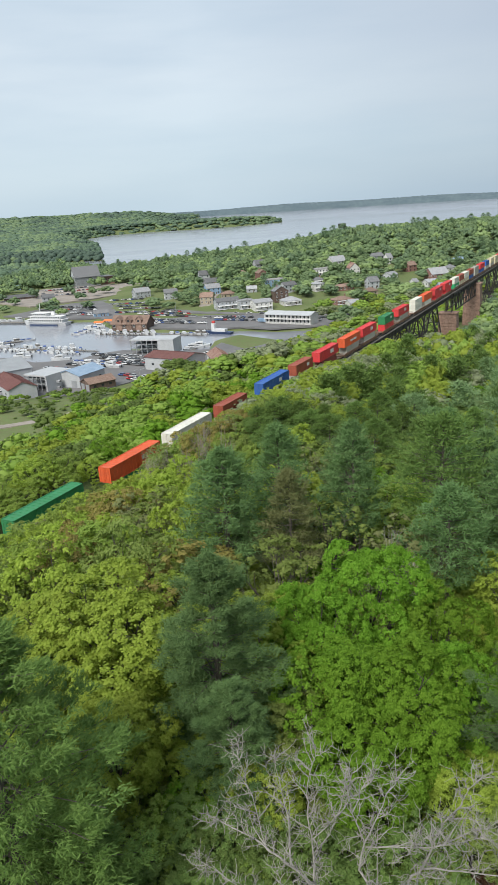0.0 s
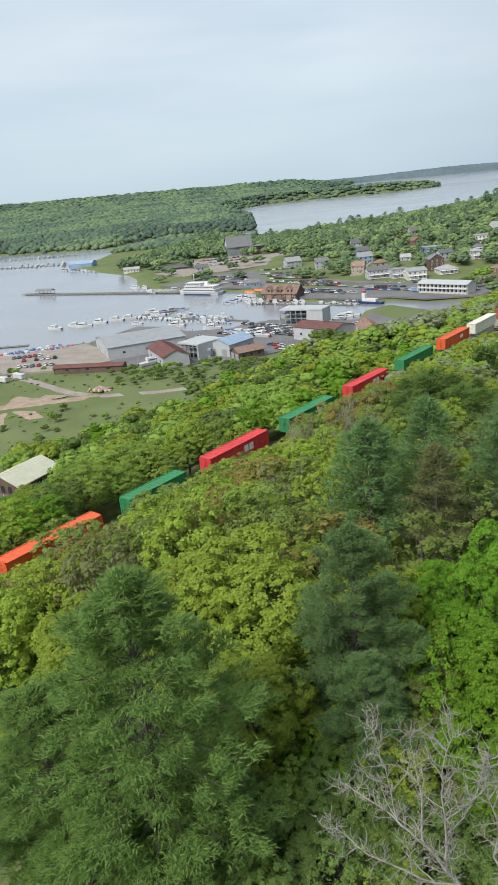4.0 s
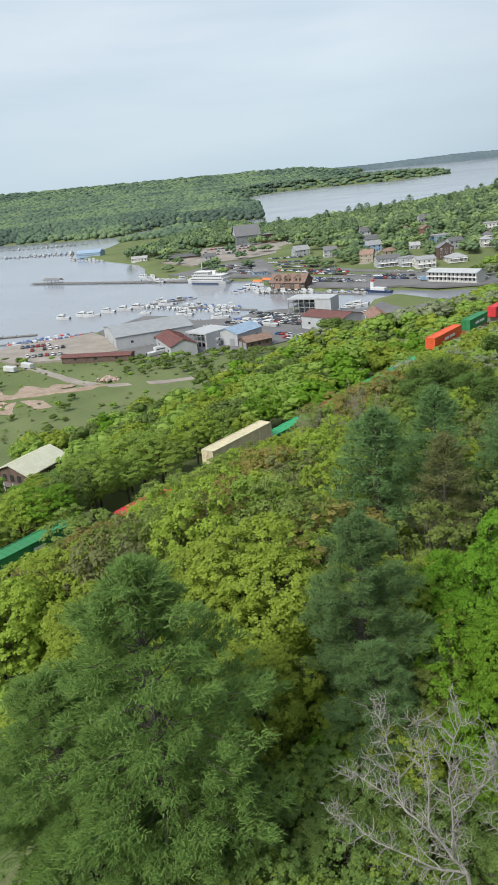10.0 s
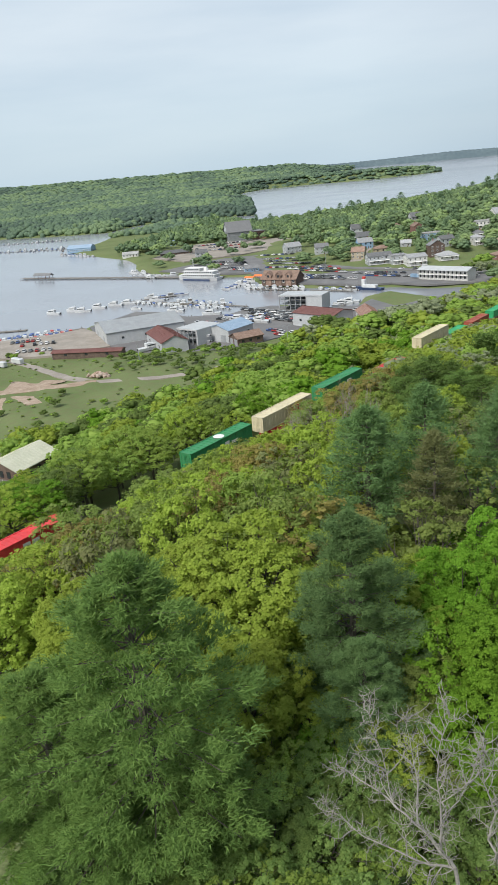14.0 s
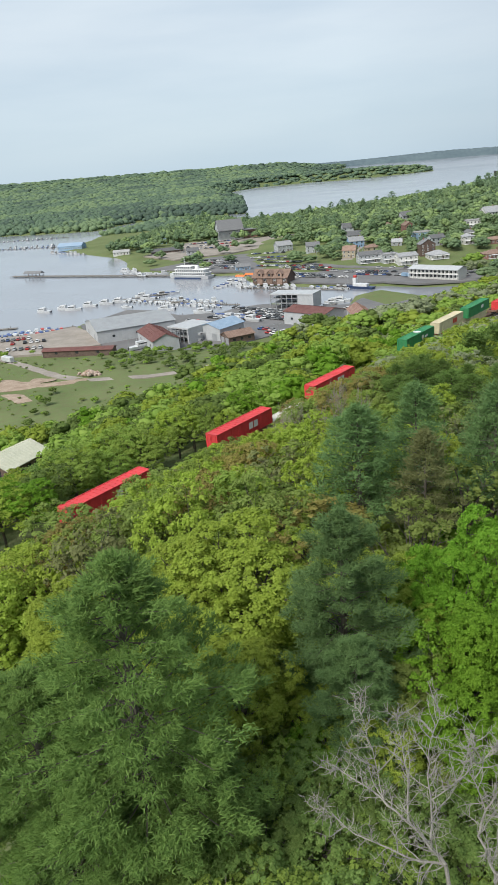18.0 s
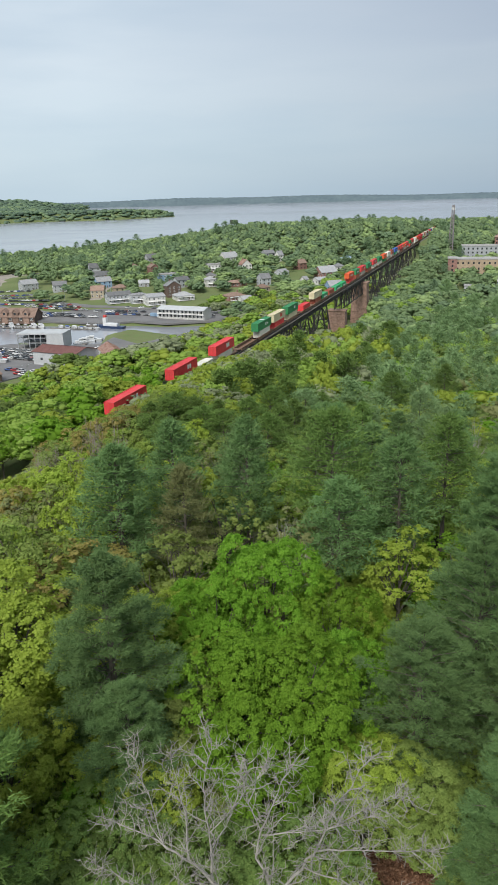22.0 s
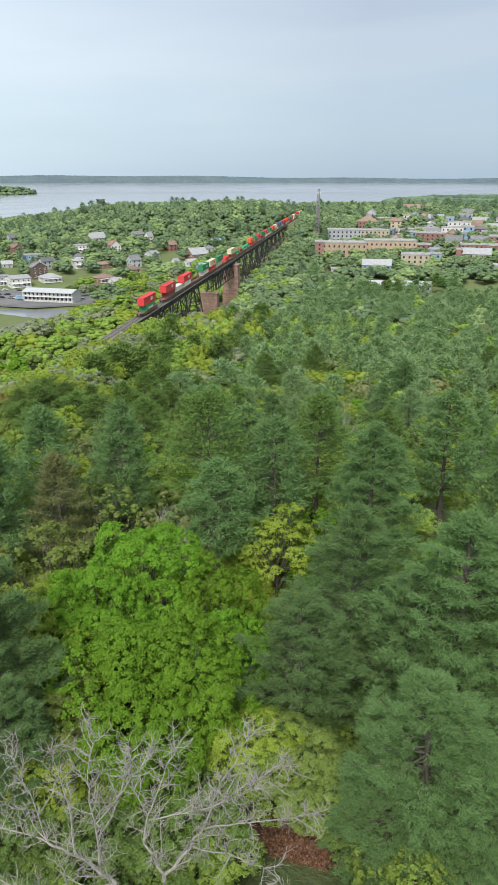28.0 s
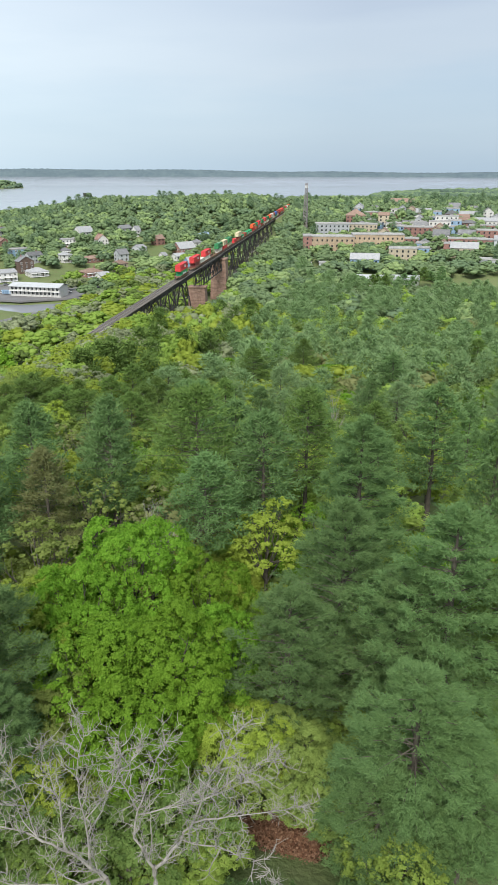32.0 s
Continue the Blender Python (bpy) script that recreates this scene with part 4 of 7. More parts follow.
def house(x, y, w, d, storeys, wall, roof, turn, label, kind="gable", rise=2.4, gap=3.0, chimney=False, porch=False, name="house", category="house", group="", sides=(0, 1, 2, 3), z=None, floor_h=2.8, win=(1.1, 1.4), framed=True):
    base = height(x, y) if z is None else z
    h = thing(name, label, category, pose(x, y, base, 0, 0, turn), group)
    top = storeys * floor_h + 0.3
    bm = bmesh.new()
    if kind == "flat":
        block(bm, 0, 0, -2, w, d, top + 2)
        part("wall", bm, M[wall], h)
        bm = bmesh.new()
        block(bm, 0, 0, top, w + 0.5, d + 0.5, 0.35)
        for sx in (-1, 1):
            block(bm, sx * (w / 2 + 0.1), 0, top + 0.35, 0.3, d + 0.5, 0.5)
        for sy in (-1, 1):
            block(bm, 0, sy * (d / 2 + 0.1), top + 0.35, w - 0.1, 0.3, 0.5)
        block(bm, w * 0.2, d * 0.1, top + 0.35, w * 0.12, d * 0.18, 1.1)
        part("roof", bm, M[roof], h)
    elif kind == "hip":
        block(bm, 0, 0, -2, w, d, top + 2)
        part("wall", bm, M[wall], h)
        bm = bmesh.new()
        o = 0.5
        e = [bm.verts.new(p) for p in ((-w / 2 - o, -d / 2 - o, top), (w / 2 + o, -d / 2 - o, top), (w / 2 + o, d / 2 + o, top), (-w / 2 - o, d / 2 + o, top))]
        e2 = [bm.verts.new((v.co.x, v.co.y, top + 0.2)) for v in e]
        r0, r1 = bm.verts.new((-max(0.2, (w - d) / 2), 0, top + rise)), bm.verts.new((max(0.2, (w - d) / 2), 0, top + rise))
        bm.faces.new(e[::-1])
        for i in range(4):
            bm.faces.new((e[i], e[(i + 1) % 4], e2[(i + 1) % 4], e2[i]))
        bm.faces.new((e2[0], e2[1], r1, r0)), bm.faces.new((e2[2], e2[3], r0, r1)), bm.faces.new((e2[1], e2[2], r1)), bm.faces.new((e2[3], e2[0], r0))
        bmesh.ops.recalc_face_normals(bm, faces=bm.faces)
        part("roof", bm, M[roof], h)
    else:
        gable_walls(bm, w, d, top, rise)
        part("wall", bm, M[wall], h)
        part("roof", gable(bmesh.new(), w, d, top, rise), M[roof], h)
    windows(h, w, d, storeys, floor_h, sides, gap, win, framed=framed)
    bm = bmesh.new()
    block(bm, w * 0.18, -d / 2 - 0.02, 0, 1.0, 0.12, 2.1, 0.02)
    part("door", bm, M["dark_wall"], h)
    if chimney:
        bm = bmesh.new()
        block(bm, w * 0.25, d * 0.12, top, 0.7, 0.7, rise + 1.0)
        block(bm, w * 0.25, d * 0.12, top + rise + 1.0, 0.85, 0.85, 0.15)
        part("chimney", bm, M["red_brick"], h)
    if porch:
        bm = bmesh.new()
        block(bm, 0, -d / 2 - 1.2, 2.5, w * 0.9, 2.4, 0.2)
        for k in range(5):
            block(bm, -w * 0.42 + k * w * 0.21, -d / 2 - 2.2, -1.0, 0.16, 0.16, 3.5)
        block(bm, 0, -d / 2 - 1.2, -0.2, w * 0.9, 2.4, 0.2)
        part("porch", bm, M["trim"], h)
    return h


G1 = "houses on the slope across the harbour"
for row in (
    (-40, 612, 11, 9, 2, "cream_wall", "brown_roof", -8, "cream house with a steep brown gabled roof", "gable", 3.4, True, False),
    (-23, 586, 19, 10, 2, "grey_wall", "dark_roof", 18, "grey storefront house with a long dark roof and porch", "gable", 2.4, False, True),
    (-8, 582, 12, 10, 2, "grey_wall", "grey_roof", 18, "grey two storey shop beside the street", "flat", 2, False, True),
    (5, 574, 15, 13, 2, "white_wall", "grey_roof", 18, "white two storey corner building beside the street", "gable", 2.0, False, True),
    (21, 600, 9, 12, 3, "dark_wall", "dark_roof", 108, "tall dark house with a white framed gable front", "gable", 3.6, True, False),
    (29, 586, 15, 12, 1, "white_wall", "grey_roof", 16, "white bungalow with a low grey hipped roof", "hip", 3.0, False, True),
    (20, 672, 18, 10, 2, "blue_wall", "flat_roof", 10, "pale blue modern house with flat roofs", "flat", 2, False, False),
    (-2, 648, 9, 8, 1, "grey_wall", "grey_roof", 0, "small grey cottage among trees", "gable", 2.4, True, False),
    (-38, 720, 24, 9, 1, "dark_wall", "dark_roof", 8, "low dark timber house with wide eaves", "gable", 2.0, False, False),
    (55, 636, 9, 9, 2, "white_wall", "grey_roof", 20, "white two storey house among trees", "hip", 2.2, False, True),
    (69, 719, 20, 11, 2, "white_wall", "flat_roof", 14, "large white house with flat roofs and porches", "flat", 2, False, True),
    (87, 764, 17, 12, 2, "white_wall", "grey_roof", 30, "large white house with a steep grey roof", "gable", 5.0, True, False),
    (97, 713, 13, 10, 2, "white_wall", "rust_roof", 100, "white house with a steep red gable", "gable", 4.6, True, True),
    (69, 576, 15, 11, 1, "red_brick", "brown_roof", 22, "red brick bungalow with a brown hipped roof", "hip", 2.6, True, True),
    (76, 561, 9, 8, 1, "white_wall", "grey_roof", 22, "small white house with a grey roof", "gable", 2.4, False, False),
    (77, 630, 17, 9, 1, "red_brick", "brown_roof", 15, "long low brick house with a brown roof", "hip", 2.2, False, False),
    (130, 772, 12, 10, 2, "grey_wall", "dark_roof", 24, "grey green house with a dark roof", "gable", 3.0, True, False),
    (140, 760, 6, 8, 2, "white_wall", "grey_roof", 24, "narrow white gabled house", "gable", 4.2, False, False),
    (126, 673, 11, 9, 1, "grey_wall", "grey_roof", 40, "grey house with a broad plain roof", "gable", 2.6, False, False),
    (161, 644, 17, 13, 2, "red_brick", "grey_roof", 20, "large old brick house with twin gables", "gable", 5.0, True, False),
    (152, 622, 15, 8, 1, "white_wall", "grey_roof", 26, "white cottage below the brick house", "gable", 2.2, False, False),
    (206, 736, 13, 10, 1, "grey_wall", "blue_metal", 20, "house with a teal metal roof", "hip", 2.8, False, False),
    (138, 628, 5, 6, 1, "white_wall", "grey_roof", 30, "small white gabled outbuilding", "gable", 2.4, False, False),
    (240, 1060, 17, 11, 2, "white_wall", "grey_roof", 10, "white house high among the trees", "gable", 3.4, True, False),
    (-76, 660, 12, 10, 2, "grey_wall", "dark_roof", 10, "dark roofed grey house beside the lot", "gable", 3.0, True, False),
    (-108, 694, 15, 11, 2, "grey_wall", "grey_roof", 30, "grey shingled house with a broad roof", "gable", 3.6, True, False),
    (-305, 782, 18, 9, 1, "white_wall", "flat_roof", 12, "white house on the point", "gable", 2.2, False, False),
    (-311, 896, 17, 10, 1, "blue_wall", "blue_metal", 15, "long house with a pale blue roof", "gable", 2.4, False, False),
    (-290, 884, 13, 10, 1, "blue_wall", "blue_metal", 15, "house with a pale blue roof", "gable", 2.4, False, False),
    (-247, 766, 34, 14, 1, "dark_wall", "dark_roof", 22, "long low dark hall with a grey roof", "gable", 2.6, False, False),
    (-128, 596, 12, 8, 1, "blue_wall", "dark_roof", 20, "small blue building on the quay", "gable", 2.2, False, False),
    (-205, 720, 12, 9, 2, "grey_wall", "dark_roof", 22, "grey house beside the lot", "gable", 2.8, False, False),
):
    house(row[0], row[1], row[2], row[3], row[4], row[5], row[6], row[7], row[8], row[9], row[10], chimney=row[11], porch=row[12], group=G1, sides=(0, 1, 3), framed=row[1] < 700)

G2 = "buildings of the town beyond the river"
for x, y, w, d, st, wall, roof, turn, label, kind, rise in (
    (260, 551, 40, 16, 3, "buff_brick", "flat_roof", -22, "long three storey buff brick school block", "flat", 2),
    (243, 557, 7, 17, 4, "red_brick", "flat_roof", -22, "red brick stair block beside the buff brick block", "flat", 2),
    (291, 612, 30, 16, 4, "grey_wall", "flat_roof", -22, "grey flat topped upper block behind the school", "flat", 2),
    (301, 545, 42, 16, 3, "buff_brick", "flat_roof", -22, "tan brick wing with a red brick corner", "flat", 2),
    (325, 622, 30, 14, 3, "cream_wall", "flat_roof", -25, "yellowish flat roofed block", "flat", 2),
    (349, 680, 19, 17, 3, "red_brick", "brown_roof", -25, "tall red brick hall with a hipped roof", "hip", 6),
    (396, 704, 38, 16, 2, "red_brick", "flat_roof", -28, "long red brick building with a pale roof", "flat", 2),
    (467, 790, 28, 15, 2, "white_wall", "brown_roof", -30, "white church with a brown gabled roof", "gable", 6),
    (380, 634, 37, 15, 2, "white_wall", "flat_roof", -30, "white commercial block with a pale flat roof", "flat", 2),
    (364, 586, 25, 14, 3, "red_brick", "flat_roof", -30, "dark brick shop block", "flat", 2),
    (296, 495, 21, 13, 3, "cream_wall", "flat_roof", -30, "white walled office on a tan base with broad windows", "flat", 2),
    (259, 486, 21, 14, 2, "blue_wall", "grey_roof", -30, "blue and red house with a grey gabled roof", "gable", 3.6),
    (238, 496, 21, 13, 1, "grey_wall", "flat_roof", -24, "low grey flat roofed shop", "flat", 2),
    (213, 500, 17, 13, 1, "red_brick", "flat_roof", -20, "low brick shop with a white flat roof", "flat", 2),
    (242, 441, 30, 15, 1, "white_wall", "white_metal", -28, "long low building with a white metal roof", "gable", 2.0),
    (262, 432, 18, 14, 1, "white_wall", "white_metal", -28, "low building with a white metal roof behind pines", "gable", 2.0),
    (402, 609, 20, 12, 3, "white_wall", "flat_roof", -34, "white three storey shopfront block", "flat", 2),
    (411, 595, 14, 11, 2, "blue_wall", "flat_roof", -34, "pale blue shop on the main street", "flat", 2),
    (418, 584, 13, 11, 2, "cream_wall", "flat_roof", -34, "yellow shop on the main street", "flat", 2),
    (411, 545, 22, 13, 3, "red_brick", "flat_roof", -36, "red brick corner block", "flat", 2),
    (394, 520, 18, 13, 2, "red_brick", "flat_roof", -36, "brick shop row with a grey roof", "flat", 2),
    (379, 532, 30, 12, 2, "red_brick", "flat_roof", -36, "long brick shop row with awnings", "flat", 2),
    (352, 496, 21, 13, 2, "cream_wall", "grey_roof", -36, "yellow gabled house with a grey roof", "gable", 4),
    (349, 465, 21, 14, 1, "grey_wall", "flat_roof", -36, "low grey flat roofed store", "flat", 2),
    (461, 616, 24, 13, 2, "white_wall", "grey_roof", -36, "pale building with a broad grey roof", "gable", 3),
    (430, 640, 22, 12, 3, "white_wall", "flat_roof", -34, "white commercial block on the main street", "flat", 2),
    (445, 590, 18, 12, 2, "red_brick", "flat_roof", -36, "small brick block on the main street", "flat", 2),
    (470, 660, 20, 12, 2, "grey_wall", "grey_roof", -30, "grey house above the main street", "gable", 4),
    (500, 700, 14, 11, 2, "white_wall", "dark_roof", -30, "white house with a dark roof", "gable", 4),
    (440, 700, 16, 12, 2, "red_brick", "grey_roof", -30, "brick house with a grey roof", "gable", 4),
    (372, 560, 14, 10, 2, "white_wall", "dark_roof", -34, "white gabled house between shops", "gable", 4),
    (333, 552, 20, 11, 2, "red_brick", "flat_roof", -30, "brick block behind the office", "flat", 2),
):
    house(x, y, w, d, st, wall, roof, turn, label, kind, rise, gap=3.6, group=G2, sides=(0, 3), floor_h=4.2 if wall == "buff_brick" else 3.3, win=(1.3, 1.6), framed=False, name="town_building", category="building")


def town_fill():
    """Smaller shops and houses packed along the streets of the town."""
    rr = random.Random(77)
    taken = [(o.matrix_basis.translation.x, o.matrix_basis.translation.y) for o in scene.objects if o.parent is None and o.name.startswith("town_building")]
    looks = [("red_brick", "flat_roof", "flat", "low red brick shop on a side street"), ("white_wall", "flat_roof", "flat", "white walled shop on a side street"), ("grey_wall", "grey_roof", "gable", "grey gabled house on a side street"),
             ("cream_wall", "brown_roof", "gable", "cream gabled house with a brown roof"), ("white_wall", "dark_roof", "gable", "white gabled house with a dark roof"), ("red_brick", "dark_roof", "hip", "brick house with a dark hipped roof"), ("blue_wall", "flat_roof", "flat", "blue fronted shop on a side street")]
    made = 0
    for _ in range(900):
        x, y = rr.uniform(320, 560), rr.uniform(500, 760)
        r, az = math.hypot(x, y), math.degrees(math.atan2(x, y))
        if not 27 < az < 40 or r > 860 or min(math.hypot(x - a, y - b) for a, b in taken) < 15:
            continue
        wall, roof, kind, label = rr.choice(looks)
        house(x, y, rr.uniform(10, 16), rr.uniform(8, 12), rr.choice((1, 2, 2, 3)), wall, roof, rr.choice((-34, 56)) + rr.uniform(-4, 4), label, kind, rr.uniform(2.5, 4), gap=4.6, group=G2, sides=(0, 3), floor_h=3.2, win=(1.5, 1.7), framed=False, name="town_building", category="building")
        taken.append((x, y))
        made += 1
        if made > 70:
            return


town_fill()


def slope_fill():
    """Further houses between the trees of the slope across the harbour."""
    rr = random.Random(78)
    taken = [(o.matrix_basis.translation.x, o.matrix_basis.translation.y) for o in scene.objects if o.parent is None and o.name.startswith(("house", "long_building"))] + [(25, 499)]
    looks = [("white_wall", "grey_roof", "gable", "white gabled house with a grey roof among trees"), ("grey_wall", "dark_roof", "gable", "grey gabled house with a dark roof among trees"), ("cream_wall", "brown_roof", "hip", "cream house with a brown hipped roof among trees"),
             ("red_brick", "brown_roof", "gable", "brick house with a brown roof among trees"), ("white_wall", "dark_roof", "hip", "white house with a dark hipped roof among trees"), ("blue_wall", "grey_roof", "gable", "blue house with a grey roof among trees")]
    made = 0
    for _ in range(600):
        x, y = rr.uniform(-60, 200), rr.uniform(555, 800)
        n = -UY * x + UX * y
        if n < 105 or not 590 < math.hypot(x, y) < 810 or min(math.hypot(x - a, y - b) for a, b in taken) < 24:
            continue
        wall, roof, kind, label = rr.choice(looks)
        house(x, y, rr.uniform(9, 14), rr.uniform(8, 10), rr.choice((1, 2, 2)), wall, roof, rr.choice((15, 25, 105)) + rr.uniform(-6, 6), label, kind, rr.uniform(2.4, 4.2), gap=3.4, group=G1, sides=(0, 3), framed=False, chimney=rr.random() < 0.4, porch=rr.random() < 0.3)
        taken.append((x, y))
        made += 1
        if made >= 14:
            return


slope_fill()


# ---- waterfront ----
def shed(x, y, w, d, h, rise, turn, wall, roof, label, name="shed", doors=2, z=2.3):
    s = thing(name, label, "shed", pose(x, y, z, 0, 0, turn), "sheds of the boat yard")
    part("wall", gable_walls(bmesh.new(), w, d, h, rise), M[wall], s)
    part("roof", gable(bmesh.new(), w, d, h, rise, 0.5, 0.2), M[roof], s)
    k = int(w / 1.2)
    bm = bmesh.new()
    for i in range(k + 1):
        px = -w / 2 + i * w / k
        for sy in (-1, 1):
            bar(bm, (px, sy * (d / 2 + 0.45), h + 0.2 - rise * 0.9 / d), (px, 0, h + rise + 0.24), 0.1)
    part("roof_ribs", bm, M[roof], s)
    for i in range(doors):
        bm = bmesh.new()
        block(bm, -w / 2 - 0.05, -d / 4 + i * d / 2, 0, 0.12, 3.2, min(3.6, h - 0.6), 0.02)
        part("door", bm, M["grey_metal"], s)
    for i in range(3):
        bm = bmesh.new()
        block(bm, -w * 0.3 + i * w * 0.3, -d / 2 - 0.05, h * 0.4, 1.4, 0.12, 1.1)
        part("window", bm, M["glass"], s)
    return s


shed(-145, 368, 42, 36, 6.5, 3.2, 33, "white_metal", "grey_metal", "large pale boat storage shed with a low grey metal roof")
shed(-118, 335, 31, 13, 5.5, 2.8, -57, "white_metal", "red_roof", "white gabled shed with a dark red roof")
shed(-153, 318, 36, 6, 2.6, 0.9, 1, "dark_wall", "red_roof", "long low dark shed with a rusty red roof", z=3.2)
shed(-89, 350, 19, 15, 6, 2.4, 62, "white_metal", "blue_metal", "white shed with a pale blue metal roof")
shed(-44, 373, 27, 17, 6.8, 1.9, -33, "white_metal", "red_roof", "white shed with a dark red roof beside the yard")
shed(-19, 374, 38, 10, 3.2, 3.0, -77, "white_wall", "rust_roof", "old white shed with a patched rusty roof")
shed(-78, 338, 14, 9, 3.5, 2.0, 40, "dark_wall", "brown_roof", "small brown roofed shed behind the blue roof")


def rack_store(x, y, w, d, h, turn, label, z=2.35, solid=0.36):
    """An open boat rack: posts, shelves and a flat roof, with one closed bay."""
    s = thing("boat_rack", label, "boat storage", pose(x, y, z, 0, 0, turn))
    bm = bmesh.new()
    block(bm, 0, 0, h, w, d, 0.7)
    part("roof", bm, M["white_metal"], s)
    bm = bmesh.new()
    block(bm, w / 2 - w * solid / 2, 0, 0, w * solid, d - 0.4, h)
    part("closed_bay", bm, M["white_metal"], s)
    n = 6
    for i in range(n):
        for sy in (-1, 1):
            bm = bmesh.new()
            block(bm, -w / 2 + 0.3 + i * (w * (1 - solid) - 0.4) / (n - 1), sy * (d / 2 - 0.3), 0, 0.4, 0.4, h)
            part("post", bm, M["grey_metal"], s)
    for lv in (3.0, 5.8):
        bm = bmesh.new()
        block(bm, -w * solid / 2, 0, lv, w * (1 - solid) - 0.5, d - 1, 0.2)
        part("shelf", bm, M["grey_metal"], s)
    bm = bmesh.new()
    block(bm, -w * solid / 2, d / 2 - 0.2, 0, w * (1 - solid) - 0.4, 0.1, h)
    part("back_wall", bm, M["grey_metal"], s)
    return s


rack_store(-60, 421, 27, 14, 8, -14, "tall white open boat rack with stored boats")
rack_store(-104, 346, 15, 18, 7, -30, "grey open fronted boat rack full of boats", solid=0.05)


def motel():
    s = thing("long_building", "long white two storey building with galleries and a pale roof", "building", pose(25, 499, 3.4, 0, 0, -32))
    w, d = 36, 11
    part("wall", gable_walls(bmesh.new(), w, d, 5.6, 1.6), M["white_wall"], s)
    part("roof", gable(bmesh.new(), w, d + 3, 5.7, 1.7, 0.5, 0.2), M["white_metal"], s)
    for k in range(13):
        bm = bmesh.new()
        block(bm, -w / 2 + 0.4 + k * (w - 0.8) / 12, -d / 2 - 1.6, 0, 0.2, 0.2, 5.4)
        part("post", bm, M["trim"], s)
    bm = bmesh.new()
    block(bm, 0, -d / 2 - 0.9, 2.7, w, 1.8, 0.2)
    block(bm, 0, -d / 2 - 1.7, 3.7, w, 0.08, 0.1)
    part("gallery", bm, M["trim"], s)
    for f in range(2):
        for k in range(12):
            o = shared_part("pane", "motel_pane", lambda: window_mesh(1.9, 1.7), M["glass"], s)
            o.matrix_basis = pose(-w / 2 + 1.8 + k * (w - 3.6) / 11, -d / 2 - 0.02, 0.6 + f * 2.8)
    for k in range(5):
        bm = bmesh.new()
        block(bm, -w / 2 - 7 + k * 1.5, -d / 2 + 3, 0, 1.3, 2.4, 2.2, 0.05)
        part("annex", bm, M["blue_wall"], s)


motel()


def chalet():
    h = thing("station_house", "brown roofed waterside house with white gabled dormers", "house", pose(-90, 524, 2.6, 0, 0, -18))
    w, d = 28, 13
    part("wall", gable_walls(bmesh.new(), w, d, 3.6, 5), M["dark_wall"], h)
    part("roof", gable(bmesh.new(), w, d, 3.6, 5, 0.8), M["brown_roof"], h)
    for k in (-8, 0, 8):
        bm = bmesh.new()
        gable_walls(bm, 4.5, 4.2, 6.2, 2.2)
        bmesh.ops.transform(bm, matrix=Matrix.Translation((k, -d / 2 + 2, 0)) @ Matrix.Rotation(radians(90), 4, "Z"), verts=bm.verts)
        dm = part("dormer", bm, M["brown_roof"], h)
        bm = gable(bmesh.new(), 4.6, 4.2, 6.2, 2.3, 0.4, 0.2)
        bmesh.ops.transform(bm, matrix=Matrix.Translation((k, -d / 2 + 2, 0)) @ Matrix.Rotation(radians(90), 4, "Z"), verts=bm.verts)
        part("dormer_roof", bm, M["brown_roof"], dm)
        bm = bmesh.new()
        block(bm, k, -d / 2 - 0.3, 4.6, 1.6, 0.12, 1.6)
        part("pane", bm, M["glass"], dm)
    windows(h, w, d, 1, 3, (0,), 3.4, (1.6, 1.6))
    return h


chalet()


def hall():
    h = thing("performance_hall", "large hall with a tall dark roof and red walls", "hall", pose(-197, 893, 3.6, 0, 0, 24))
    bm = bmesh.new()
    block(bm, -8, 0, -2, 30, 26, 12)
    part("wall", bm, M["grey_wall"], h)
    bm = gable(bmesh.new(), 30, 26, 10, 11, 1.0, 0.4)
    bmesh.ops.translate(bm, vec=(-8, 0, 0), verts=bm.verts)
    part("roof", bm, M["dark_roof"], h)
    bm = gable_walls(bmesh.new(), 30, 26, 10, 11)
    bmesh.ops.translate(bm, vec=(-8, 0, 0), verts=bm.verts)
    part("gable_wall", bm, M["grey_wall"], h)
    bm = bmesh.new()
    block(bm, 14, -4, -2, 22, 16, 10)
    part("lobby", bm, M["red_brick"], h)
    bm = bmesh.new()
    block(bm, 14, -4, 8, 26, 20, 0.6)
    part("lobby_roof", bm, M["dark_roof"], h)
    for k in range(7):
        o = shared_part("pane", "hall_pane", lambda: window_mesh(2.2, 3.5), M["glass"], h)
        o.matrix_basis = pose(5.5 + k * 2.9, -12.05, 2)


hall()
house(-415, 893, 34, 14, 1, "blue_wall", "blue_metal", -3, "long blue harbour building with a pale roof", rise=3.5, floor_h=4, name="harbour_building", category="building")


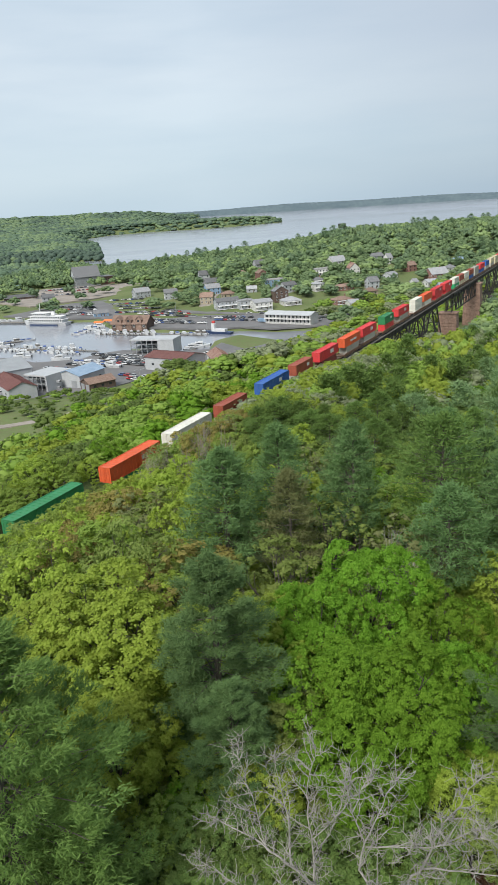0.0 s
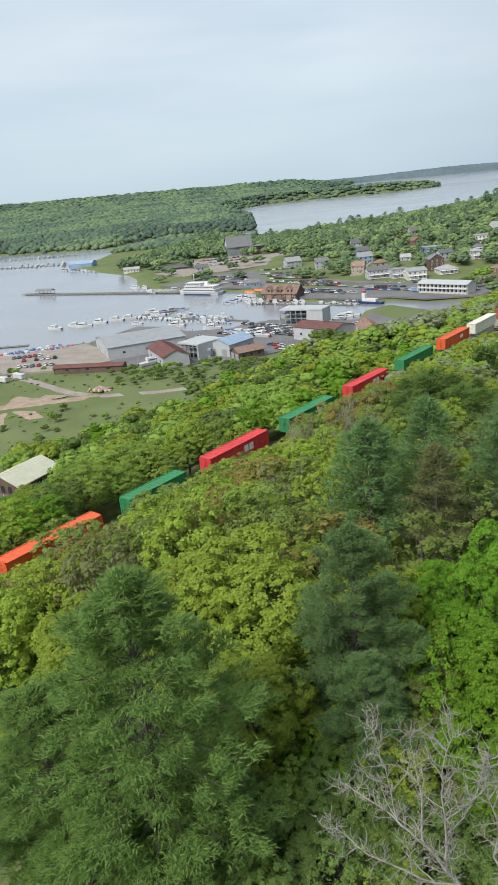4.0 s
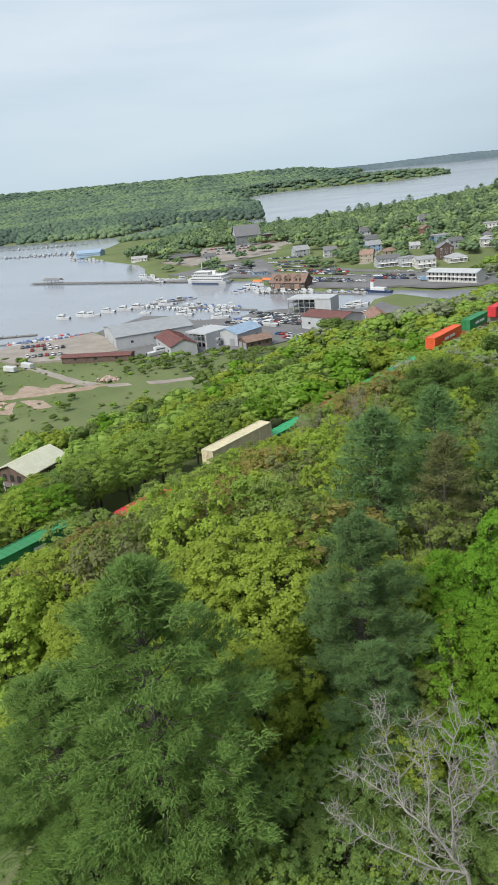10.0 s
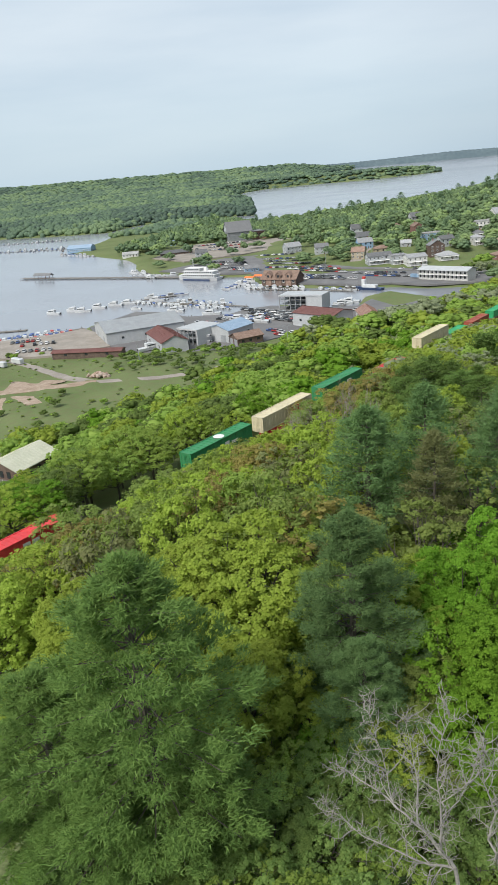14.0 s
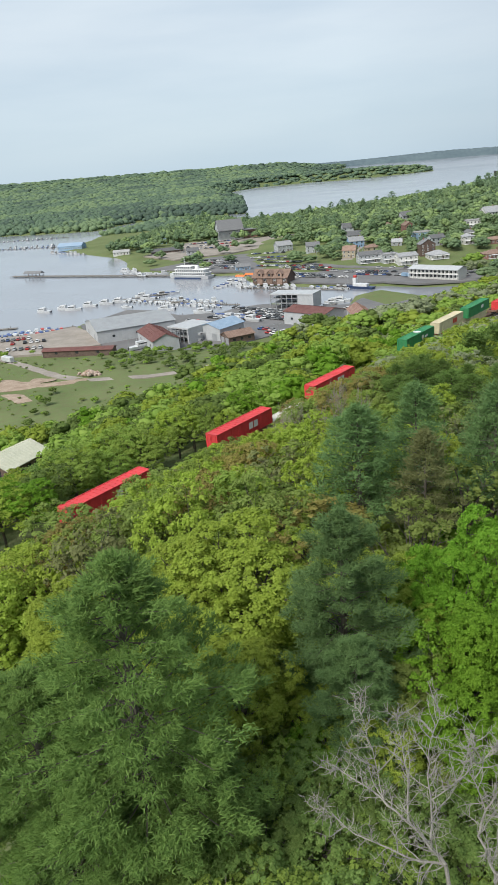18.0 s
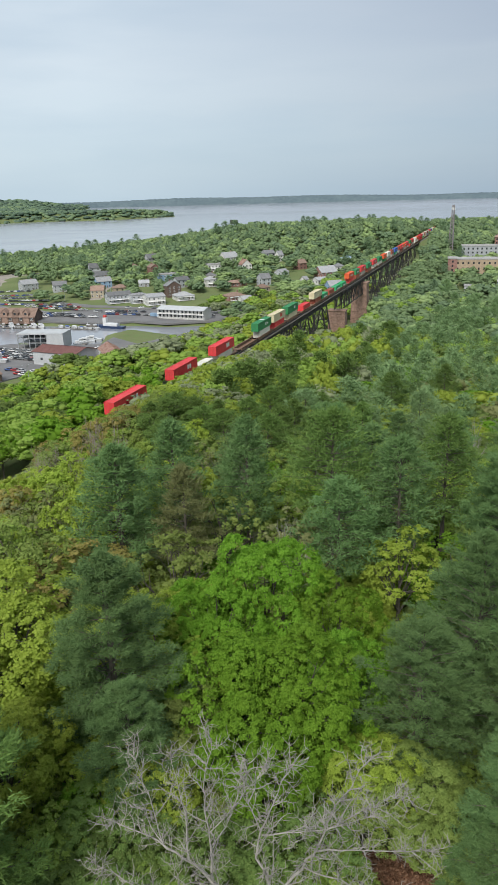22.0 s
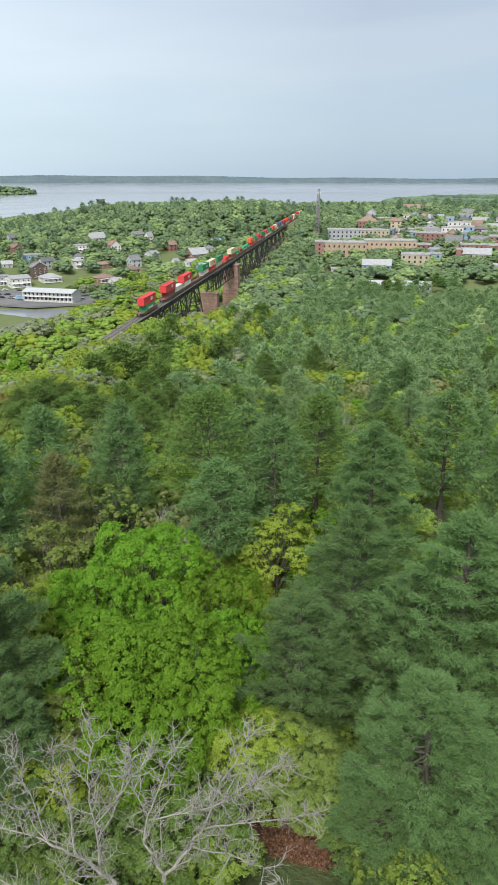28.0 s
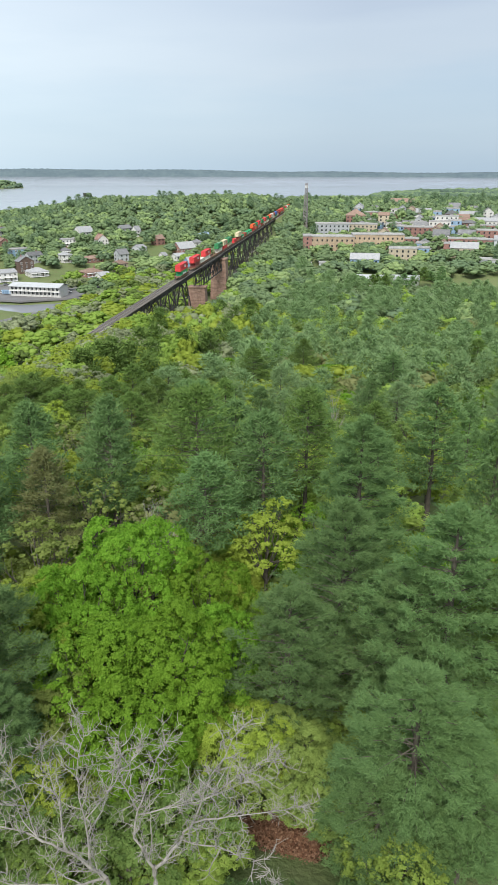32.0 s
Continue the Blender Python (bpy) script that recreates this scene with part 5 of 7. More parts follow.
def hill_house():
    """A long gabled house below the line, with a pale metal roof."""
    x, y, w, d, eave, rise = -94.9, 149.4, 13.6, 11.2, 18.75, 2.15
    z = height(x, y) - 0.5
    e = eave - z
    h = thing("house", "brown house with a broad pale cream metal roof among trees", "house", pose(x, y, z, 0, 0, 73.9))
    part("wall", gable_walls(bmesh.new(), w, d, e, rise), M["dark_wall"], h)
    part("roof", gable(bmesh.new(), w, d, e, rise, 0.65, 0.2), M["cream_metal"], h)
    bm = bmesh.new()
    for i in range(15):
        px = -7.3 + i * 14.6 / 14
        for sy in (-1, 1):
            bar(bm, (px, sy * (d / 2 + 0.6), e + 0.23 - 0.23), (px, sy * 0.05, e + rise + 0.23), 0.06)
    part("roof_seams", bm, M["cream_metal"], h)
    for i in range(5):
        bm = bmesh.new()
        block(bm, -5.2 + i * 2.6, -d / 2 - 0.03, e - 2.3, 1.3, 0.12, 1.3)
        part("window", bm, M["glass"], h)
    for sy in (-2.4, 0, 2.4):
        bm = bmesh.new()
        block(bm, -w / 2 - 0.03, sy, e - 2.2, 0.12, 1.2, 1.7)
        part("window", bm, M["glass"], h)
    for i in range(4):
        bm = bmesh.new()
        block(bm, -w / 2 - 1.6, -d / 2 + 1 + i * 3, e - 4.2, 0.14, 0.14, 2.4)
        part("deck_post", bm, M["trim"], h)
    bm = bmesh.new()
    block(bm, -w / 2 - 0.9, 0, e - 2.9, 1.8, d - 1, 0.15)
    block(bm, -w / 2 - 1.7, 0, e - 1.9, 0.08, d - 1, 0.08)
    part("deck", bm, M["planks"], h)


hill_house()


M["mast_paint"] = surface("weathered grey mast paint", (0.19, 0.17, 0.175), (0.28, 0.255, 0.26), 0.5, 0.6)


def mast():
    x, y = 287, 663
    z = height(x, y)
    m = thing("radio_mast", "tall grey steel lattice mast with antennas", "mast", pose(x, y, z))
    H = EYE - 724 * math.tan(radians(0.91)) - z
    legs = [(math.cos(a), math.sin(a)) for a in (0.5, 2.6, 4.7)]
    at = lambda k, v: (legs[k][0] * (3.0 - 1.9 * v / H), legs[k][1] * (3.0 - 1.9 * v / H), v)
    for k in range(3):
        bm = bmesh.new()
        bar(bm, at(k, 0), at(k, H), 0.55)
        part("leg", bm, M["mast_paint"], m)
    bm = bmesh.new()
    n = 16
    for i in range(n):
        for k in range(3):
            bar(bm, at(k, H * i / n), at((k + 1) % 3, H * (i + 1) / n), 0.32), bar(bm, at(k, H * (i + 1) / n), at((k + 1) % 3, H * (i + 1) / n), 0.32)
    part("lattice", bm, M["mast_paint"], m)
    for i in range(6):
        bm = bmesh.new()
        a = i * math.pi / 3
        block(bm, 1.3 * math.cos(a), 1.3 * math.sin(a), H - 4.5, 0.35, 0.35, 2.4, 0.05)
        part("antenna", bm, M["trim"], m)


mast()


def lookout_box():
    x, y = 114, 930
    z = height(x, y)
    b = thing("water_tank", "dark square tank on posts above the trees", "tank", pose(x, y, z))
    top = EYE - 936 * math.tan(radians(1.62)) - z
    bm = bmesh.new()
    block(bm, 0, 0, top - 5, 9, 9, 5, 0.1)
    part("tank", bm, M["steel"], b)
    for sx in (-3.5, 3.5):
        for sy in (-3.5, 3.5):
            bm = bmesh.new()
            bar(bm, (sx, sy, 0), (sx, sy, top - 5), 0.5)
            part("post", bm, M["steel"], b)


lookout_box()


# ---- boats ----
def boat_hull(l, w, h):
    bm = bmesh.new()
    rows = []
    for i, y in enumerate((-0.5, -0.2, 0.15, 0.36, 0.5)):
        k = (0.86, 1.0, 0.95, 0.6, 0.04)[i]
        sheer = (0.9, 0.9, 1.0, 1.15, 1.3)[i] * h
        rows.append([bm.verts.new(p) for p in ((-w / 2 * k, y * l, sheer), (-w / 2 * k * 0.75, y * l * 0.96, -0.25), (0, y * l * 0.96, -0.4), (w / 2 * k * 0.75, y * l * 0.96, -0.25), (w / 2 * k, y * l, sheer))])
    for a, b in zip(rows, rows[1:]):
        for k in range(4):
            bm.faces.new((a[k], b[k], b[k + 1], a[k + 1]))
        bm.faces.new((a[4], b[4], b[0], a[0]))
    bm.faces.new(rows[0])
    bmesh.ops.recalc_face_normals(bm, faces=bm.faces)
    return bm


def boat_proto(l, w, h, cabin, cover, label):
    b = thing("motor_boat", label, "boat", group="boats in the harbour")
    part("hull", boat_hull(l, w, h), M["hull"], b)
    bm = bmesh.new()
    block(bm, 0, l * 0.08, h * 0.9, w * 0.72, l * 0.42, cabin, 0.12)
    part("cabin" if cover is None else "cover", bm, M["hull"] if cover is None else M[cover], b)
    bm = bmesh.new()
    block(bm, 0, l * 0.1, h * 0.9 + cabin * 0.45, w * 0.74, l * 0.36, cabin * 0.3)
    part("windscreen", bm, M["glass"], b)
    if cabin > 1.0:
        bm = bmesh.new()
        block(bm, 0, l * 0.0, h * 0.9 + cabin, w * 0.6, l * 0.28, 0.5, 0.1)
        bar(bm, (0, -l * 0.1, h * 0.9 + cabin + 0.5), (0, -l * 0.1, h + cabin + 1.6), 0.08)
        part("flybridge", bm, M["hull"], b)
    bm = bmesh.new()
    block(bm, 0, -l * 0.5 - 0.2, 0.1, 0.5, 0.4, h, 0.08)
    part("outboard", bm, M["rubber"], b)
    return b


BOATS = [
    boat_proto(8.5, 2.8, 0.9, 0.8, None, "white open motor boat with a low cabin"),
    boat_proto(12, 3.8, 1.4, 1.6, None, "white cabin cruiser with a flybridge"),
    boat_proto(7.6, 2.6, 0.8, 0.7, "canvas_blue", "white runabout under a blue canvas cover"),
    boat_proto(7.2, 2.5, 0.75, 0.7, "paint_red", "white runabout with a red cover"),
    boat_proto(9.5, 3.1, 1.0, 1.2, "planks", "white boat under a tan cover"),
]
BOAT_AT = [(-239, 453, 1), (-227, 460, 1), (-219, 457, 1), (-212, 469, 1), (-202, 475, 1), (-194, 480, 1), (-187, 484, 0), (-180, 457, 0), (-147, 441, 1), (-119, 426, 1), (-221, 606, 1)]
brng = random.Random(11)
placed = [False] * len(BOATS)


def put_boat(k, x, y, z, turn):
    m = pose(x, y, z, 0, 0, turn)
    if not placed[k]:
        placed[k] = True
        BOATS[k].matrix_basis = m
    else:
        copy_thing(BOATS[k], m)


def boat_row(x0, y0, x1, y1, n, turn, z=0.15, kinds=(0, 0, 1, 2, 2, 4)):
    for i in range(n):
        f = (i + 0.5) / n
        put_boat(brng.choice(kinds), x0 + (x1 - x0) * f + brng.uniform(-0.6, 0.6), y0 + (y1 - y0) * f + brng.uniform(-0.6, 0.6), z, turn + brng.uniform(-9, 9) + (180 if brng.random() < 0.4 else 0))


for x, y, k in BOAT_AT:
    put_boat(k, x, y, 0.15, brng.uniform(60, 100))
boat_row(-176, 486, -170, 489, 2, 80)
boat_row(-189, 480, -146, 459, 9, 25)
boat_row(-163, 468, -110, 442, 11, 26)
boat_row(-160, 482, -112, 458, 9, 26)
boat_row(-185, 497, -160, 508, 6, 120)
boat_row(-133, 520, -120, 555, 6, 70)
boat_row(-118, 520, -70, 499, 9, 20, kinds=(0, 1, 1, 4))
boat_row(-62, 500, -34, 488, 6, 25)
boat_row(-42, 434, -32, 446, 5, 100, kinds=(0, 1))
boat_row(-214, 376, -196, 392, 8, 40, kinds=(3, 2, 0, 3))
boat_row(-236, 372, -214, 384, 8, 30, kinds=(0, 2, 3))
boat_row(-228, 380, -205, 396, 7, 30, kinds=(0, 3, 2))
boat_row(-245, 630, -200, 612, 7, 110, kinds=(0, 1, 0))
boat_row(-255, 650, -238, 640, 4, 40, kinds=(0, 1))
boat_row(-590, 975, -470, 953, 16, 10)
boat_row(-660, 1118, -540, 1120, 14, 10)
boat_row(-560, 990, -480, 980, 9, 10)
boat_row(-440, 880, -370, 830, 9, 40)
boat_row(-128, 334, -122, 322, 1, 130, z=2.9, kinds=(1,))
boat_row(-66, 424, -56, 421, 3, 80, z=2.6, kinds=(0, 2))
boat_row(-66, 424, -56, 421, 3, 80, z=5.6, kinds=(0, 2))
boat_row(-109, 347, -99, 341, 4, 60, z=2.6, kinds=(0, 2, 3))
boat_row(-109, 347, -99, 341, 4, 60, z=5.6, kinds=(0, 2))
boat_row(-95, 392, -78, 384, 6, 60, z=2.6)
boat_row(-104, 403, -82, 394, 7, 60, z=2.6)


def ferry():
    s = thing("passenger_ship", "white three deck passenger cruise ship at the pier", "ship", pose(-170, 582, 0, 0, 0, 157 - 90))
    L, W = 44, 10
    part("hull", boat_hull(L, W, 2.8), M["hull"], s)
    bm = bmesh.new()
    block(bm, 0, -0.3, 0.1, W * 1.0, L * 0.62, 0.9)
    part("waterline_band", bm, M["navy"], s)
    for z, l, off in ((2.5, 34, -2), (5.0, 30, -2.5), (7.5, 14, 3)):
        bm = bmesh.new()
        block(bm, 0, off, z, W * 0.82, l, 2.3, 0.15)
        dk = part("deck_house", bm, M["hull"], s)
        for sx in (-1, 1):
            for i in range(int(l / 2.2)):
                o = shared_part("pane", "ship_pane", lambda: window_mesh(1.4, 0.9), M["glass"], dk)
                o.matrix_basis = pose(sx * (W * 0.41 + 0.01), off - l / 2 + 1.6 + i * 2.2, z + 0.9, 0, 0, 90)
        bm = bmesh.new()
        block(bm, 0, off, z + 2.3, W * 0.9, l + 2, 0.16)
        part("deck", bm, M["trim"], s)
    bm = bmesh.new()
    bar(bm, (0, 5, 9.8), (0, 4.4, 17), 0.3), bar(bm, (-1.6, 4.7, 13.5), (1.6, 4.7, 13.5), 0.14)
    part("mast", bm, M["trim"], s)
    bm = bmesh.new()
    block(bm, 0, -8, 7.6, 2.2, 3, 3, 0.3)
    part("funnel", bm, M["trim"], s)
    for sx in (-1, 1):
        bm = bmesh.new()
        for i in range(16):
            bar(bm, (sx * 4.4, -19 + i * 2, 7.6), (sx * 4.4, -19 + i * 2, 8.6), 0.08)
        bar(bm, (sx * 4.4, -19, 8.6), (sx * 4.4, 11, 8.6), 0.08)
        part("railing", bm, M["trim"], s)


ferry()


def light_tug():
    s = thing("light_tower_boat", "dark hulled boat with a white tower capped in red", "boat", pose(-26, 488, 0, 0, 0, 60))
    part("hull", boat_hull(22, 5.5, 1.7), M["navy"], s)
    bm = bmesh.new()
    block(bm, 0, -1, 1.5, 3.6, 11, 2.0, 0.15)
    part("cabin", bm, M["hull"], s)
    bm = bmesh.new()
    block(bm, 0, 3.5, 1.5, 2.6, 2.6, 5.5, 0.2)
    part("tower", bm, M["hull"], s)
    bm = bmesh.new()
    block(bm, 0, 3.5, 7.0, 2.0, 2.0, 1.6, 0.3)
    part("lantern", bm, M["paint_red"], s)


light_tug()


def dock(ax, ay, bx, by, w=2.2, label="grey plank floating dock", z=0.35):
    d = thing("dock", label, "dock", kind="structure")
    bm = bmesh.new()
    L = math.hypot(bx - ax, by - ay)
    m = Matrix.Translation((ax, ay, 0)) @ Matrix.Rotation(math.atan2(by - ay, bx - ax), 4, "Z")
    block(bm, L / 2, 0, z, L, w, 0.18)
    part("planks", bm, M["planks"], d).matrix_basis = m
    for i in range(int(L / 9) + 1):
        for sy in (-1, 1):
            o = shared_part("pile", "dock_pile", lambda: tube(bmesh.new(), [(0, 0, -2), (0, 0, 1.4)], [0.16, 0.14], 6), M["planks"], d)
            o.matrix_basis = m @ Matrix.Translation((min(L, i * 9), sy * w / 2, 0))
    return d


for q in ((-196, 487, -166, 504), (-192, 487, -143, 463), (-167, 478, -100, 446), (-131, 420, -106, 397), (-134, 522, -123, 560), (-112, 514, -72, 496), (-66, 496, -36, 483),
          (-600, 983, -457, 958), (-690, 1128, -527, 1131), (-480, 975, -460, 930), (-216, 384, -192, 400), (-246, 374, -206, 390), (-40, 428, -36, 446), (-250, 655, -232, 636)):
    dock(*q)
pier = dock(-372, 656, -150, 584, 7, "long grey concrete pier reaching into the harbour", 0.8)
bw = dock(-290, 392, -232, 402, 4, "dark rubble breakwater at the marina", 0.3)


def pavilion():
    p = thing("pavilion", "open pavilion with a dark hipped roof on the pier end", "pavilion", pose(-345, 648, 1.0, 0, 0, -18))
    for i in range(5):
        for sy in (-1, 1):
            bm = bmesh.new()
            block(bm, -10 + i * 5, sy * 2.2, 0, 0.3, 0.3, 3)
            part("post", bm, M["dark_wall"], p)
    part("roof", gable(bmesh.new(), 21, 5, 3, 1.6, 0.6), M["dark_roof"], p)


pavilion()


# ---- cars ----
def car_proto():
    c = thing("car", "parked car on the asphalt lot", "car", group="parked cars")
    bm = bmesh.new()
    block(bm, 0, 0, 0.32, 1.8, 4.5, 0.62, 0.14)
    block(bm, 0, -0.25, 1.44, 1.3, 1.75, 0.05)
    for sx in (-0.68, 0.68):
        bar(bm, (sx * 1.1, 0.9, 0.9), (sx * 0.95, 0.6, 1.46), 0.1), bar(bm, (sx * 1.1, -1.4, 0.9), (sx * 0.95, -1.1, 1.46), 0.1)
    part("body", bm, CAR[0], c)
    bm = bmesh.new()
    r = block(bm, 0, -0.25, 0.9, 1.62, 2.5, 0.55, 0.0)
    for v in bm.verts:
        if v.co.z > 1.2:
            v.co.x *= 0.82
            v.co.y = -0.25 + (v.co.y + 0.25) * 0.72
    part("glasshouse", bm, M["glass"], c)
    for sx in (-1, 1):
        for y in (-1.4, 1.4):
            bm = bmesh.new()
            bmesh.ops.create_cone(bm, cap_ends=True, segments=10, radius1=0.33, radius2=0.33, depth=0.22, matrix=Matrix.Translation((sx * 0.82, y, 0.33)) @ Matrix.Rotation(radians(90), 4, "Y"))
            part("wheel", bm, M["rubber"], c)
    return c


CAR = [surface(n + " car paint", c, tuple(v * 1.1 for v in c), 1, 0.3) for n, c in (("white", (0.65, 0.65, 0.65)), ("silver", (0.40, 0.41, 0.42)), ("black", (0.025, 0.025, 0.028)), ("grey", (0.16, 0.165, 0.17)), ("red", (0.35, 0.03, 0.03)), ("blue", (0.04, 0.08, 0.22)))]
CAR_NAMES = ["white", "silver", "black", "grey", "red", "blue"]
car0 = car_proto()
car0.matrix_basis = pose(-60, 400, 2.36, 0, 0, 60)
car0["label"] = "white parked car on the asphalt lot"


def far_car_proto():
    """A car for the lots beyond the harbour, its running gear in one piece."""
    c = thing("car", "grey parked car on the asphalt", "car", pose(-74, 533, 2.62, 0, 0, 60), "parked cars")
    for o in car0.children:
        if not o.name.startswith("wheel"):
            again(o, c)
    bm = bmesh.new()
    block(bm, 0, 0, 0.12, 1.6, 3.6, 0.25)
    for sx in (-1, 1):
        for y in (-1.4, 1.4):
            block(bm, sx * 0.8, y, 0, 0.22, 0.62, 0.64, 0.12)
    part("running_gear", bm, M["rubber"], c)
    return c


car1 = far_car_proto()


def car_row(x0, y0, x1, y1, n, turn, z=2.36):
    for i in range(n):
        if brng.random() < 0.12:
            continue
        f = (i + 0.5) / n
        k = brng.choice((0, 0, 1, 1, 2, 2, 3, 3, 4, 5))
        x, y = x0 + (x1 - x0) * f, y0 + (y1 - y0) * f
        c = copy_thing(car1 if y > 450 else car0, pose(x, y, max(z, height(x, y) + 0.02), 0, 0, turn + brng.uniform(-4, 4)))
        c["label"] = f"{CAR_NAMES[k]} parked car on the asphalt"
        for o in c.children:
            if o.name.startswith("body"):
                o.material_slots[0].link = "OBJECT"
                o.material_slots[0].material = CAR[k]


for q in ((-96, 422, -66, 405, 12, 60), (-92, 412, -62, 395, 12, 60), (-88, 402, -60, 386, 10, 60), (-30, 404, -24, 412, 3, 100), (-72, 362, -56, 352, 5, 60),
          (2, 395, 16, 420, 4, 20), (22, 385, 30, 400, 3, 30), (10, 365, 14, 375, 2, 70), (-40, 396, -34, 402, 2, 60)):
    car_row(*q, z=2.37)
for q in ((-92, 545, -45, 522, 18, 60), (-96, 558, -48, 533, 18, 60), (-90, 580, -46, 556, 16, 60), (-96, 592, -52, 570, 16, 60), (-30, 532, 12, 512, 14, 60), (-24, 545, -2, 534, 7, 60), (8, 528, 36, 514, 8, 60),
          (-118, 610, -96, 600, 8, 60), (-125, 650, -90, 632, 11, 60), (-135, 670, -95, 650, 12, 60), (-150, 610, -128, 600, 8, 60), (-170, 650, -140, 636, 9, 60)):
    car_row(*q, z=2.62)
for q in ((-240, 830, -190, 850, 12, 70), (-235, 800, -180, 820, 12, 70), (-225, 770, -170, 790, 10, 70), (-150, 860, -125, 868, 6, 70)):
    car_row(*q, z=3.42)
for q in ((-99, 424, -70, 408, 11, 60), (-84, 396, -58, 380, 9, 60), (-108, 398, -84, 386, 8, 60), (-122, 392, -104, 384, 6, 60), (-52, 400, -36, 392, 6, 60), (-66, 352, -58, 346, 3, 60)):
    car_row(*q, z=2.37)
for q in ((-106, 566, -58, 540, 17, 60), (-104, 604, -60, 582, 16, 60), (-118, 630, -80, 612, 13, 60), (-40, 548, -6, 530, 11, 60), (-160, 625, -132, 612, 10, 60), (-180, 672, -145, 655, 11, 60), (-140, 700, -105, 682, 11, 60), (14, 520, 46, 503, 9, 60), (-60, 532, -36, 520, 8, 60)):
    car_row(*q, z=2.62)
car_row(-205, 344, -186, 350, 6, 20, z=3.12)
car_row(-215, 352, -196, 358, 7, 20, z=3.12)
car_row(-200, 330, -180, 334, 6, 20, z=3.12)
car_row(300, 512, 345, 520, 9, 20)
car_row(310, 500, 345, 508, 9, 20)
car_row(322, 525, 352, 535, 8, 20)
car_row(-20, 564, 50, 537, 7, -70)


def awning(x, y, turn, label):
    a = thing("market_tent", label, "tent", pose(x, y, 2.6, 0, 0, turn))
    part("roof", gable(bmesh.new(), 8, 4, 2.4, 1.0, 0.2, 0.1), M["paint_orange"], a)
    for sx in (-3.6, 3.6):
        for sy in (-1.8, 1.8):
            bm = bmesh.new()
            block(bm, sx, sy, 0, 0.12, 0.12, 2.4)
            part("post", bm, M["trim"], a)


awning(-112, 548, -22, "orange roofed tent beside the quay")
awning(-118, 541, -22, "orange roofed tent at the dock")


def camper(x, y, turn):
    z = height(x, y)
    c = thing("camper_trailer", "white camper trailer parked at the yard", "trailer", pose(x, y, z, 0, 0, turn))
    bm = bmesh.new()
    block(bm, 0, 0, 0.5, 2.5, 8, 2.5, 0.25)
    part("body", bm, M["hull"], c)
    for y2 in (-0.6, 0.6):
        for sx in (-1, 1):
            bm = bmesh.new()
            bmesh.ops.create_cone(bm, cap_ends=True, segments=10, radius1=0.36, radius2=0.36, depth=0.22, matrix=Matrix.Translation((sx * 1.1, y2, 0.36)) @ Matrix.Rotation(radians(90), 4, "Y"))
            part("wheel", bm, M["rubber"], c)
    for y2 in (-2, 1.5):
        bm = bmesh.new()
        block(bm, 1.26, y2, 1.6, 0.06, 1.2, 0.7)
        part("window", bm, M["glass"], c)


camper(-192, 302, 70)
camper(-186, 308, 60)


def rubble(x, y, n, spread, label):
    bm = bmesh.new()
    rr = random.Random(4)
    for _ in range(n):
        px, py = rr.gauss(0, spread), rr.gauss(0, spread * 0.35)
        s = rr.uniform(0.3, 1.1)
        r = bmesh.ops.create_icosphere(bm, subdivisions=1, radius=s, matrix=Matrix.Translation((px, py, rr.uniform(0, 0.5) + max(0, 1.4 - abs(px) / spread))))
        for v in r["verts"]:
            v.co += Vector((rr.uniform(-.2, .2), rr.uniform(-.2, .2), rr.uniform(-.2, .2))) * s
    o = link_mesh("rubble_heap", bm, M["rubble"])
    o.matrix_basis = pose(x, y, height(x, y), 0, 0, -5)
    tagged(o, label, "rubble", kind="stuff")


rubble(-176, 246, 160, 8, "heap of broken stone and brick beside the dirt track")
rubble(-128, 272, 60, 3, "dark mound of earth beside the dirt track")


def lamp_post(x, y, turn):
    z = max(2.6, height(x, y))
    t = thing("street_lamp", "tall grey double armed street lamp", "lamp", pose(x, y, z, 0, 0, turn), "street lamps of the yards")
    part("pole", tube(bmesh.new(), [(0, 0, -0.3), (0, 0, 4), (0, 0, 9)], [0.16, 0.13, 0.09], 6), M["grey_metal"], t)
    for sx in (-1, 1):
        arm = part("arm", tube(bmesh.new(), [(0, 0, 8.6), (sx * 0.7, 0, 9.3), (sx * 1.8, 0, 9.4)], [0.07, 0.06, 0.05], 5), M["grey_metal"], t)
        bm = bmesh.new()
        block(bm, sx * 2.1, 0, 9.25, 0.8, 0.35, 0.18, 0.05)
        part("lamp_head", bm, M["grey_metal"], arm)


for x, y, turn in ((-2, 337, 20), (-51, 300, 40), (-33, 479, 10), (-66, 599, 10), (-120, 300, 30), (-62, 540, 60), (10, 540, 20), (-30, 620, 0)):
    lamp_post(x, y, turn)


# ---- trees ----
def unit(v):
    return v / np.maximum(np.linalg.norm(v, axis=-1, keepdims=True), 1e-9)


def leaf_quads(centres, size, rng, facing, slim=0.62, loose=0.4):
    """Small kite shaped leaves at the centres, turned about the way they face."""
    n = len(centres)
    nrm = unit(facing + rng.normal(size=(n, 3)) * loose)
    a = unit(np.cross(nrm, rng.normal(size=(n, 3))))
    b = np.cross(nrm, a)
    L = size * rng.uniform(0.65, 1.3, (n, 1))
    v = np.stack([centres - a * L * 0.5, centres + b * L * slim * 0.5 + a * L * 0.08, centres + a * L * 0.5, centres - b * L * slim * 0.5 + a * L * 0.08], 1)
    return v.reshape(-1, 3), np.arange(4 * n).reshape(-1, 4)


